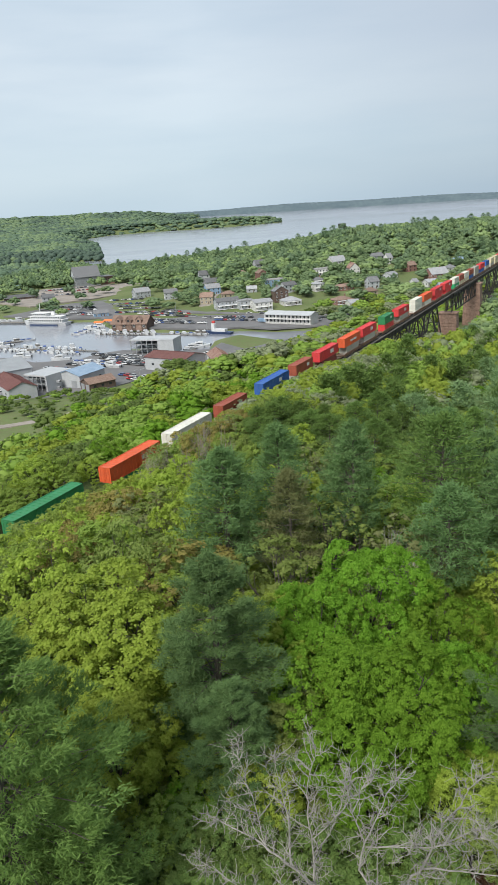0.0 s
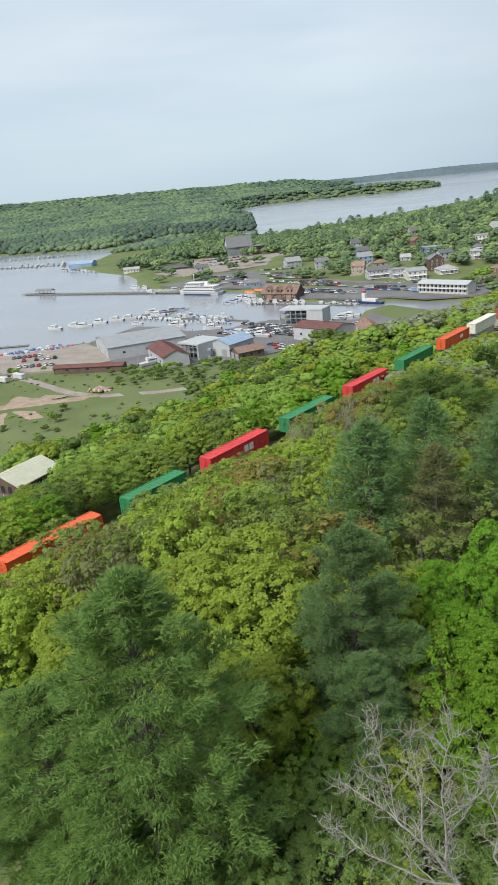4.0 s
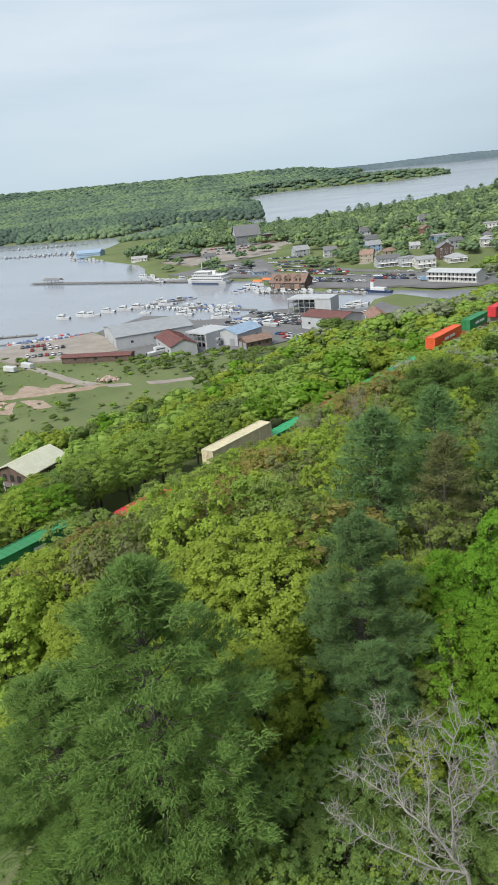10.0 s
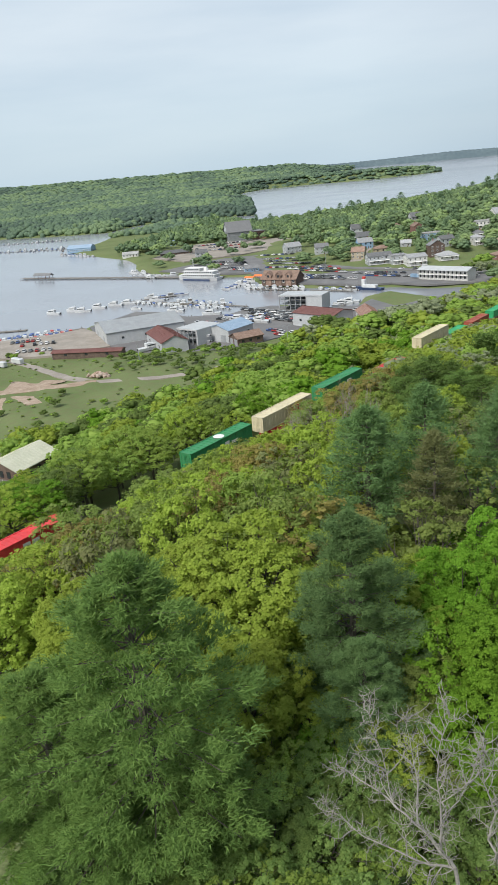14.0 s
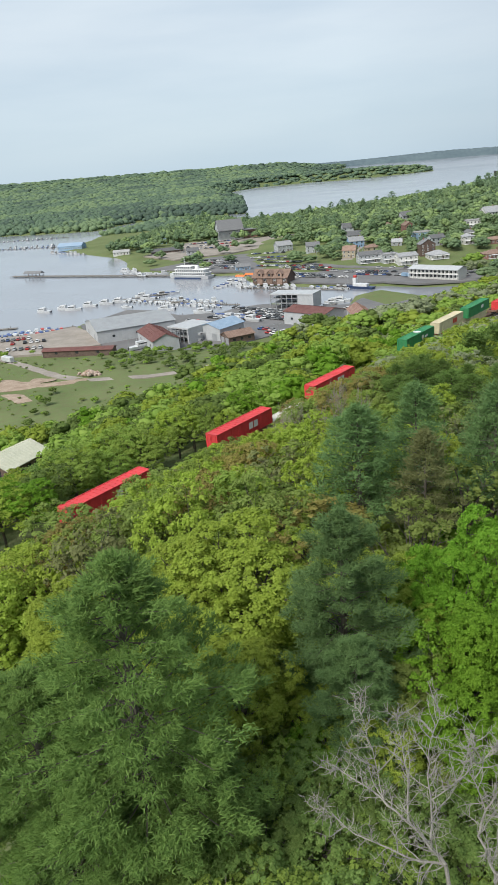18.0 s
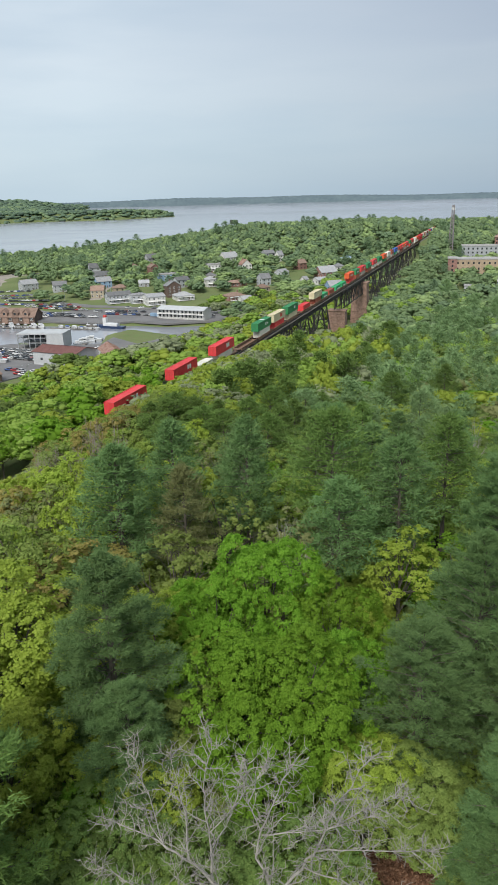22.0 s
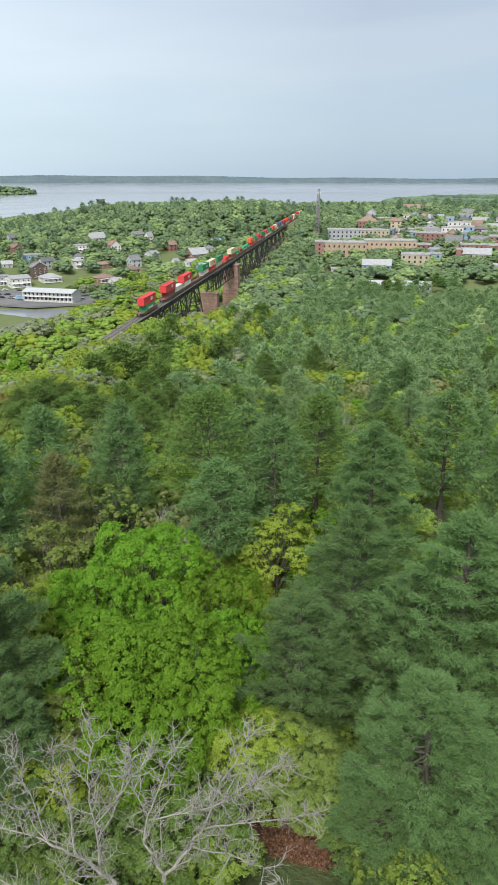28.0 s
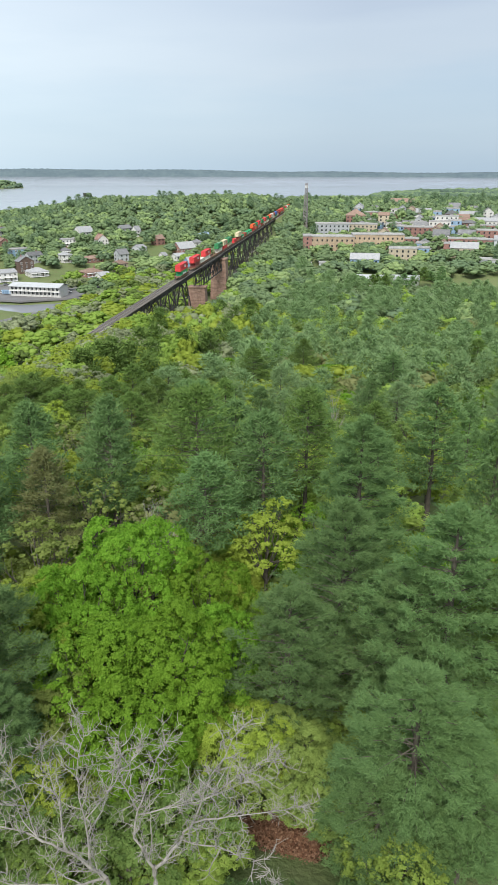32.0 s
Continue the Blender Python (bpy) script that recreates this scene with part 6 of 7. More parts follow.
def quad_ball():
    """A ball of 24 four-sided faces."""
    bm = bmesh.new()
    bmesh.ops.create_cube(bm, size=1)
    bmesh.ops.subdivide_edges(bm, edges=list(bm.edges), cuts=1, use_grid_fill=True)
    v = unit(np.array([q.co[:] for q in bm.verts]))
    bm.verts.index_update()
    f = np.array([[q.index for q in face.verts] for face in bm.faces])
    bm.free()
    return v, f


BALL_V, BALL_F = quad_ball()


def broad_crown(seed, leaves, size, lobes=20, clumps=220, wide=0.36, low=0.3, fat=0.03, slim=0.72, loose=0.4, core=0.0, lift=0.5):
    """Crown of a tree one metre high: a dome of uneven lobes, each covered with leafy clumps, and gaps between them."""
    rng = np.random.default_rng(seed)
    up = np.array([0, 0, 1.0])
    i = np.arange(lobes)
    cz = 1.0 - 1.5 * (i + 0.5) / lobes + rng.uniform(-0.08, 0.08, lobes)
    cz = np.clip(cz, -0.6, 1)
    ang = i * 2.39996 + rng.uniform(-0.4, 0.4, lobes)
    ring = np.sqrt(1 - cz * cz)
    out = np.stack([ring * np.cos(ang), ring * np.sin(ang), cz], -1)
    half = (1 - low) / 2
    reach = rng.uniform(0.34, 0.92, (lobes, 1))
    mid = out * np.array([wide, wide, half]) * reach + up * (low + half)
    rad = wide * rng.uniform(0.24, 0.44, lobes) * (1.0 if lobes > 12 else 1.2)
    # clumps on the outside of the lobes
    m = clumps * 5
    k = rng.integers(0, lobes, m)
    u = unit(rng.normal(size=(m, 3)) * 0.9 + out[k] * 0.8 + up * 0.35)
    c = mid[k] + u * rad[k][:, None] * rng.uniform(0.82, 1.06, (m, 1)) * np.array([1, 1, 0.85])
    buried = np.zeros(m, bool)
    for j in range(lobes):
        buried |= (np.linalg.norm((c - mid[j]) / np.array([1, 1, 0.85]), axis=1) < rad[j] * 0.80) & (k != j)
    pick = np.flatnonzero(~buried)[:clumps]
    c, u = c[pick], u[pick]
    big = rng.uniform(0.6, 1.35, (len(c), 1))
    # leaves round each clump
    g = rng.integers(0, len(c), leaves)
    v = unit(rng.normal(size=(leaves, 3)) * 0.8 + u[g] * 0.5 + up * 0.9 * lift)
    p = c[g] + v * fat * big[g] * rng.uniform(0.35, 1.1, (leaves, 1)) * np.array([1.15, 1.15, 0.75])
    face = u[g] * (0.95 - lift) + v * 0.65 + up * lift
    inner = rng.random(leaves) < 0.10
    p[inner] = p[inner] * np.array([0.72, 0.72, 0.93])
    tall = np.percentile(p[:, 2], 98.5)
    p[:, 2] /= tall
    lv, lf = leaf_quads(p, size, rng, face, slim, loose)
    if core:
        # the leafy mass inside each lobe
        ball = mid[:, None] + BALL_V[None] * rad[:, None, None] * core * rng.uniform(0.86, 1.12, (lobes, len(BALL_V), 1)) * np.array([1, 1, 0.85])
        ball[..., 2] /= tall
        lf = np.concatenate([lf, (BALL_F[None] + (np.arange(lobes) * len(BALL_V))[:, None, None]).reshape(-1, 4) + len(lv)])
        lv = np.concatenate([lv, ball.reshape(-1, 3)])
    return (lv, lf), [tuple(x) for x in mid[:: max(1, lobes // 13)]]


def broad_limbs(seed, cs, sides=5, thin=1.0):
    """Trunk and limbs of a tree one metre high, reaching into the lobes."""
    rr = random.Random(seed)
    bm = bmesh.new()
    tube(bm, [(0, 0, -0.06), (0.004, 0, 0.15), (-0.006, 0.006, 0.4), (0.004, 0, 0.62), (0, 0.004, 0.8)], [0.022 * thin, 0.017 * thin, 0.013 * thin, 0.008 * thin, 0.003 * thin], 7)
    for c in cs:
        z0 = max(0.16, c[2] * rr.uniform(0.5, 0.72))
        p0, p2 = Vector((0, 0, z0)), Vector(c)
        p1 = p0.lerp(p2, 0.5) + Vector((0, 0, -0.02))
        tube(bm, [p0, p1, p2], [0.009 * thin, 0.006 * thin, 0.0025 * thin], sides)
        for _ in range(3):
            tip = p2 + Vector((rr.uniform(-1, 1), rr.uniform(-1, 1), rr.uniform(-0.1, 1))) * 0.1
            tube(bm, [p1.lerp(p2, rr.uniform(0.3, 1)), tip], [0.003 * thin, 0.001 * thin], 3)
    return bm


def pine_crown(seed, levels, per, tufts, needles, size, wide=0.24, low=0.28, droop=0.06, fat=0.05):
    """Layered boughs of a pine one metre high with needle tufts; returns needles and boughs."""
    rng = np.random.default_rng(seed)
    pts, dirs, boughs = [], [], []
    for i in range(levels):
        f = i / (levels - 1)
        z = low + (0.965 - low) * f
        reach = wide * (1 - f) ** 0.62 * (0.72 + 0.28 * math.sin(min(1, f * 3.2) * math.pi / 2)) + 0.015
        for k in range(per):
            ang = k * 2 * math.pi / per + i * 0.83 + rng.uniform(-0.35, 0.35)
            L = reach * rng.uniform(0.55, 1.12)
            if rng.random() < 0.10:
                continue
            d = np.array([math.cos(ang), math.sin(ang), 0])
            rise = (0.10 + 0.5 * f) * L
            tip = np.array([0, 0, z]) + d * L + np.array([0, 0, rise - droop * L])
            boughs.append(((0, 0, z), tuple(tip)))
            n = max(3, int(tufts * (0.35 + 0.65 * L / wide)))
            q = rng.uniform(0.2, 1.04, (n, 1)) ** 0.7
            base = np.array([0, 0, z]) + (tip - np.array([0, 0, z])) * q
            side = np.array([-d[1], d[0], 0])
            spread = rng.uniform(-1, 1, (n, 1)) * L * 0.34 * (1.15 - q * 0.75)
            base = base + side * spread + d * np.abs(spread) * 0.5 + np.array([0, 0, 1]) * (rng.normal(size=(n, 1)) * 0.006 + 0.01 * q)
            pts.append(base), dirs.append(np.repeat((d * 0.75 + np.array([0, 0, 0.35]))[None], n, 0) + np.sign(spread) * side * 0.35)
    top = np.stack([np.zeros(8), np.zeros(8), np.linspace(0.93, 1.0, 8)], -1)
    pts.append(top), dirs.append(np.repeat(np.array([[0, 0, 1.0]]), 8, 0))
    pts, dirs = np.concatenate(pts), np.concatenate(dirs)
    c = np.repeat(pts, needles, 0) + rng.normal(size=(len(pts) * needles, 3)) * size * np.array([0.55, 0.55, 0.3])
    lean = np.repeat(dirs, needles, 0)
    d = unit(lean + rng.normal(size=(len(c), 3)) * 0.55)
    face = unit(np.array([0, 0, 1.0]) + lean * 0.5 + rng.normal(size=(len(c), 3)) * 0.45)
    s = unit(np.cross(d, face)) * size * fat
    L = size * rng.uniform(0.6, 1.25, (len(c), 1))
    v = np.stack([c - s, c + s, c + d * L], 1).reshape(-1, 3)
    return (v, np.arange(len(v)).reshape(-1, 3)), boughs


def pine_wood(seed, boughs, sides=4):
    bm = bmesh.new()
    rr = random.Random(seed)
    tube(bm, [(0, 0, -0.06), (0.002, 0, 0.3), (0, 0.003, 0.65), (0, 0, 0.97)], [0.017, 0.013, 0.008, 0.002], 7)
    for a, b in boughs:
        tube(bm, [a, b], [0.0024, 0.0006], 3)
    for _ in range(8):
        z, ang = rr.uniform(0.12, 0.3), rr.uniform(0, 6.28)
        tube(bm, [(0, 0, z), (0.09 * math.cos(ang), 0.09 * math.sin(ang), z + 0.01)], [0.003, 0.0008], 3)
    return bm


def bare_tree(seed, depth=5, fork=3, spread=0.75, width=0.02, up=0.25, sides=5, start=0.28):
    """A leafless tree one metre high: its trunk and each main limb as a mesh of its own."""
    rr = random.Random(seed)
    out = []

    def grow(bm, p, d, L, r, k):
        mid = p + d * L * 0.5 + Vector((rr.uniform(-1, 1), rr.uniform(-1, 1), rr.uniform(-1, 1))) * L * 0.09
        end = p + d * L + Vector((rr.uniform(-1, 1), rr.uniform(-1, 1), rr.uniform(-0.5, 0.5))) * L * 0.1
        tube(bm, [p, mid, end], [r, r * 0.82, r * 0.66], sides if k > 2 else 3)
        if k == 0:
            return
        n = fork + (1 if k <= 3 or k == depth else 0)
        for i in range(n):
            side = Vector((rr.gauss(0, 1), rr.gauss(0, 1), rr.gauss(0, 0.6))).normalized()
            nd = (d + side * spread * rr.uniform(0.6, 1.3) + Vector((0, 0, up * rr.uniform(0, 1)))).normalized()
            q = mid.lerp(end, rr.uniform(0.1, 1.0)) if i else end
            if k == depth:
                out.append(bmesh.new())
            grow(out[-1] if k == depth else bm, q, nd, L * rr.uniform(0.6, 0.88), r * (0.56 if i else 0.72), k - 1)

    trunk = bmesh.new()
    grow(trunk, Vector((0, 0, -0.03)), Vector((rr.uniform(-0.1, 0.1), rr.uniform(-0.1, 0.1), 1)).normalized(), start, width, depth)
    return trunk, out


def keep(bm_or_pair, name, material):
    """Mesh data kept for planting."""
    if isinstance(bm_or_pair, tuple):
        ob = raw_mesh(name, bm_or_pair[0], bm_or_pair[1], material, smooth=True)
    else:
        ob = link_mesh(name, bm_or_pair, material)
    me = ob.data
    bpy.data.objects.remove(ob)
    return me


STOCK = {}


def stock(kind, grade, variants):
    out = []
    for i in range(variants):
        seed = sum(map(ord, kind)) * 7 + grade * 131 + i * 17
        if kind == "broad":
            n, size, lobes, clumps, fat, slim = ((46000, 0.0135, 30, 760, 0.027, 0.75), (11500, 0.0215, 26, 330, 0.036, 0.78), (2400, 0.042, 22, 170, 0.042, 0.85), (460, 0.070, 17, 90, 0.045, 0.9), (220, 0.09, 13, 60, 0.045, 0.95))[grade]
            crown, cs = broad_crown(seed, n, size, lobes, clumps, 0.37 + 0.05 * (i % 3), 0.22 + 0.06 * (i % 3), fat, slim, (0.42, 0.42, 0.42, 0.40, 0.38)[grade], (0, 0, 0.78, 0.90, 0.96)[grade], (0.5, 0.45, 0.3, 0.1, 0.05)[grade])
            wood = broad_limbs(seed, cs, 4)
        elif kind == "sparse":
            n, size, clumps = ((8000, 0.017, 210), (1500, 0.028, 110))[grade]
            crown, cs = broad_crown(seed, n, size, 16, clumps, 0.36, 0.34, 0.026)
            wood = broad_limbs(seed, cs, 4, 0.9)
        elif kind == "pine":
            lv, per, tf, nd, size = ((19, 7, 26, 34, 0.0135), (15, 7, 13, 13, 0.024), (11, 5, 6, 6, 0.06))[grade]
            crown, boughs = pine_crown(seed, lv, per, tf, nd, size, 0.23 + 0.05 * (i % 3), (0.20, 0.42, 0.42)[grade] + 0.06 * (i % 3), fat=(0.10, 0.13, 0.18)[grade])
            wood = pine_wood(seed, boughs)
        out.append((keep(wood, "trunk", M["bark"]), keep(crown, "crown", LEAF["mid"])))
    STOCK[kind, grade] = out


for kd in ("broad", "pine"):
    stock(kd, 0, 4), stock(kd, 1, 5), stock(kd, 2, 5)
stock("broad", 3, 6), stock("broad", 4, 6)
stock("sparse", 0, 2), stock("sparse", 1, 3)

TREE_LABEL = {
    ("broad", "lime"): "leafy maple with yellow green spring leaves", ("broad", "olive"): "broad tree in olive and gold young leaf", ("broad", "bright"): "maple with dense bright green leaves",
    ("broad", "fresh"): "rounded tree in fresh green leaf", ("broad", "mid"): "rounded mid green tree", ("broad", "deep"): "dark green rounded tree", ("broad", "pale"): "pale grey green flowering tree",
    ("broad", "bud"): "tree in brown bud with few leaves", ("broad", "maroon"): "maroon leaved tree", ("broad", "rust"): "maple in yellow and rust young leaf", ("pine", "pine"): "tall white pine with dark layered boughs", ("pine", "pine_hazed"): "tall pine greyed by painted haze", ("pine", "bud"): "half dead pine with brown needles", ("pine", "pine_grey"): "tall white pine with soft grey green needles",
    ("sparse", "lime"): "thin tree with scattered yellow green leaves", ("sparse", "olive"): "thin tree with scattered olive leaves", ("sparse", "bud"): "thin twiggy tree with brown buds", ("sparse", "fresh"): "thin tree with scattered fresh leaves",
}
trng = random.Random(21)


BULK = {}


def mesh_arrays(me, cache={}):
    if me.name not in cache:
        v = np.empty(len(me.vertices) * 3, np.float32)
        f = np.empty(len(me.loops), np.int32)
        me.vertices.foreach_get("co", v), me.loops.foreach_get("vertex_index", f)
        cache[me.name] = v.reshape(-1, 3), f.reshape(len(me.polygons), -1)
    return cache[me.name]


def plant(kind, leaf, x, y, h, grade, wide=1.0, z=None, turn=None, variant=None, single=True, shrub=False):
    """A tree of its own, or one of the many that are joined."""
    wood, crown = trng.choice(STOCK[kind, grade]) if variant is None else STOCK[kind, grade][variant]
    z = height(x, y) - 0.1 if z is None else z
    m = pose(x, y, z, 0, 0, trng.uniform(0, 360) if turn is None else turn) @ Matrix.Diagonal((h * wide, h * wide, h, 1))
    if not single:
        v, f = mesh_arrays(crown)
        mm = np.array(m)
        BULK.setdefault((kind, leaf), []).append((v @ mm[:3, :3].T + mm[:3, 3], f))
        return None
    if shrub:
        t = thing("shrub", f"leafy {leaf} green shrub under the trees", "shrub", m, "shrubs on the hillside")
    else:
        t = thing("pine_tree" if kind == "pine" else "tree", TREE_LABEL.get((kind, leaf), "leafy tree"), "tree", m, "trees on the hillside")
    a = new("trunk", wood)
    b = new("crown", crown)
    a.parent = b.parent = t
    b.material_slots[0].link = "OBJECT"
    b.material_slots[0].material = LEAF[leaf]
    return t


def finish_bulk():
    for (kind, leaf), items in BULK.items():
        vs, fs, k = [], [], 0
        for v, f in items:
            vs.append(v), fs.append(f + k)
            k += len(v)
        tagged(raw_mesh("valley_woods", np.concatenate(vs), np.concatenate(fs), LEAF[leaf], smooth=True), "joined crowns of distant " + TREE_LABEL.get((kind, leaf), "leafy trees").replace(" tree", " trees"), "trees", kind="stuff")


def plant_bare(x, y, h, seed, material, label, wide=1.0, turn=0, lean=0, **kw):
    trunk, limbs = bare_tree(seed, **kw)
    t = thing("bare_tree", label, "tree", pose(x, y, height(x, y) - 0.1, 0, lean, 0) @ pose(0, 0, 0, 0, 0, turn) @ Matrix.Diagonal((h * wide, h * wide, h, 1)), "bare trees on the hillside")
    part("trunk", trunk, material, t)
    for bm in limbs:
        part("limb", bm, material, t)
    return t


HEROES = [
    ('pine', 'pine', -11.9, 24.1, 19, 1.28),
    ('pine', 'pine_grey', -3.5, 36.3, 17, 1.3),
    ('broad', 'lime', -11.4, 44.6, 13, 1.05),
    ('broad', 'lime', -16.1, 43.9, 11.5, 0.97),
    ('broad', 'lime', -38.2, 59.9, 12.5, 1.02),
    ('broad', 'lime', -25.4, 43.9, 10, 0.96),
    ('broad', 'lime', -38.5, 48.6, 11, 1.02),
    ('broad', 'lime', -6.1, 33.6, 6, 0.93),
    ('broad', 'lime', -1.5, 32, 6.5, 0.98),
    ('broad', 'olive', 0.1, 33.2, 8, 0.8),
    ('broad', 'lime', -9.7, 32.8, 9, 0.89),
    ('broad', 'bright', -17.3, 21.1, 4, 1.4),
    ('broad', 'olive', -32.8, 85, 12, 1.07),
    ('broad', 'olive', -41.8, 74.9, 11, 1.02),
    ('broad', 'lime', -20.6, 77.1, 11, 1.16),
    ('sparse', 'lime', -12.8, 87.7, 14, 0.91),
    ('sparse', 'lime', -4.3, 75.5, 14, 0.8),
    ('sparse', 'lime', -13.6, 66.6, 11, 1.02),
    ('sparse', 'olive', 0.8, 52.9, 12, 0.93),
    ('pine', 'pine', -17.5, 24.5, 13, 1.53),
    ('pine', 'pine', -9.4, 23.7, 9, 1.72),
    ('pine', 'pine', -14.3, 22, 8, 1.94),
    ('broad', 'mid', -6.7, 24.2, 4, 1.6),
    ('pine', 'pine_grey', -2.5, 31.5, 11, 1.41),
    ('broad', 'lime', -31.9, 73.3, 11, 1.16),
    ('broad', 'lime', -42, 66, 9, 1.1),
    ('broad', 'bright', 7, 45.1, 14, 0.8),
    ('broad', 'bright', 1.7, 43.7, 12, 0.67),
    ('broad', 'bright', 3.5, 35.3, 11, 0.95),
    ('broad', 'bright', 6.9, 33.5, 11, 0.87),
    ('broad', 'bright', 10.5, 35.1, 11, 0.65),
    ('broad', 'bright', 3.2, 41.5, 12.5, 0.8),
    ('broad', 'bright', 11.5, 41.5, 12, 0.75),
    ('broad', 'fresh', 0.4, 36.5, 9, 0.7),
    ('broad', 'bright', 4.5, 30.7, 8.5, 1.13),
    ('broad', 'lime', -0.8, 44.1, 11, 0.87),
    ('pine', 'pine_grey', 25.6, 46.2, 21, 1.16),
    ('pine', 'pine_grey', 22.7, 29.5, 18.5, 1.2),
    ('pine', 'pine_grey', 13.8, 32, 13, 1.19),
    ('pine', 'pine_grey', 20.6, 30.5, 14, 1.26),
    ('broad', 'bright', 98.5, 125.6, 13, 1.11),
    ('broad', 'lime', 72.9, 104.7, 12, 1.07),
    ('broad', 'lime', 37.1, 80.1, 12, 0.8),
    ('sparse', 'lime', 20.3, 53.3, 12, 0.8),
    ('broad', 'olive', 11.7, 28.2, 6, 1.07),
    ('broad', 'lime', 9.8, 29.2, 6.5, 0.86),
    ('broad', 'olive', 13.8, 26.3, 5, 1.28),
    ('broad', 'mid', 14.6, 24.4, 4, 1.4),
    ('pine', 'pine', 56.5, 159.6, 19, 1.05),
    ('pine', 'pine', 23.8, 140.8, 18, 1.11),
    ('pine', 'pine_grey', 25.6, 85.6, 18, 0.98),
    ('pine', 'pine', 35.5, 143.2, 17, 1.04),
    ('pine', 'pine', 78.2, 178.9, 18, 1.11),
    ('pine', 'pine', 11.6, 117.9, 17, 1.17),
    ('pine', 'pine', -0.2, 114.8, 17, 1.17),
    ('pine', 'pine_grey', 89, 148.8, 18, 1.11),
    ('pine', 'pine', 135, 177.8, 17, 1.17),
    ('pine', 'pine', 26.7, 29.5, 14, 1.26),
    ('pine', 'pine_grey', 17.1, 23.4, 12, 1.47),
    ('pine', 'pine_grey', 18.9, 21.5, 9, 1.72),
    ('pine', 'pine_grey', 15.1, 22.8, 7, 1.9),
    ('sparse', 'lime', 0.9, 39.1, 9, 1.07),
    ('pine', 'pine_grey', 19.5, 36.7, 17, 1.04),
    ('broad', 'pale', 22.2, 171.2, 11, 1.31),
    ('broad', 'pale', 32.8, 188.4, 10, 1.28),
    ('broad', 'lime', 10.4, 138.6, 12, 1.33),
    ('broad', 'lime', 22.3, 155.7, 11, 1.16),
    ('broad', 'fresh', 143, 279, 11, 1.16),
    ('broad', 'fresh', 61.9, 166.3, 12, 1.07),
    ('broad', 'fresh', 25, 113.9, 12, 1.07),
    ('sparse', 'fresh', 30.2, 89.8, 12, 1.07),
    ('broad', 'fresh', 14.3, 82.8, 11, 1.16),
    ('sparse', 'olive', 1.3, 77.7, 12, 1.07),
    ('sparse', 'olive', 6.6, 68.4, 13, 0.86),
    ('broad', 'lime', 52, 81.9, 11, 1.02),
    ('broad', 'lime', 115, 164.7, 11, 1.31),
    ('broad', 'bright', 72, 92, 12, 1.2),
    ('pine', 'pine_grey', 51.9, 113.1, 17, 1.04),
    ('pine', 'bud', 2.2, 64, 17, 1.0),
    ('pine', 'pine_grey', 9.5, 72, 21, 0.9),
    ('pine', 'pine', 17.5, 66, 22, 0.95),
    ('broad', 'mid', -2.6, 27, 4, 1.4),
    ('broad', 'mid', -3.4, 29.9, 5, 1.28),
    ('broad', 'fresh', 5.2, 23.7, 3, 1.6),
    ('broad', 'mid', -1.6, 25.7, 3, 1.6),
    ('broad', 'fresh', -2.1, 26.2, 3.4, 1.2),
]
HERO_CLEAR = [(x, y, h * w * (0.20 if kind == "pine" else 0.30)) for kind, leaf, x, y, h, w in HEROES]
TWIGGY = ((-11.5, 114.7, 18), (-14.8, 110, 17), (-6.3, 103.9, 17), (-17.5, 106, 16), (-3, 98, 15), (-9, 109, 18), (-8, 117, 17), (-12, 104, 16), (-0.4, 36.2, 9), (-40.8, 76, 13), (-9, 96, 14))
HERO_CLEAR += [(x, y, 3.6) for x, y, h in TWIGGY]
for kind, leaf, x, y, h, w in HEROES:
    plant(kind, leaf, x, y, h, 0 if math.hypot(x, y) < 62 else 1, w * (1.0 if kind == "pine" else 0.92 if leaf == "bright" else 1.25))



def bend(p, d, length, hook, rr, k=4):
    """A crooked line of k steps that starts along d and turns upwards by hook."""
    pts, d = [p.copy()], d.normalized()
    for i in range(k):
        d = (d + Vector((rr.gauss(0, 0.26), rr.gauss(0, 0.26), rr.gauss(0, 0.18) + hook / k))).normalized()
        pts.append(pts[-1] + d * length / k)
    return pts


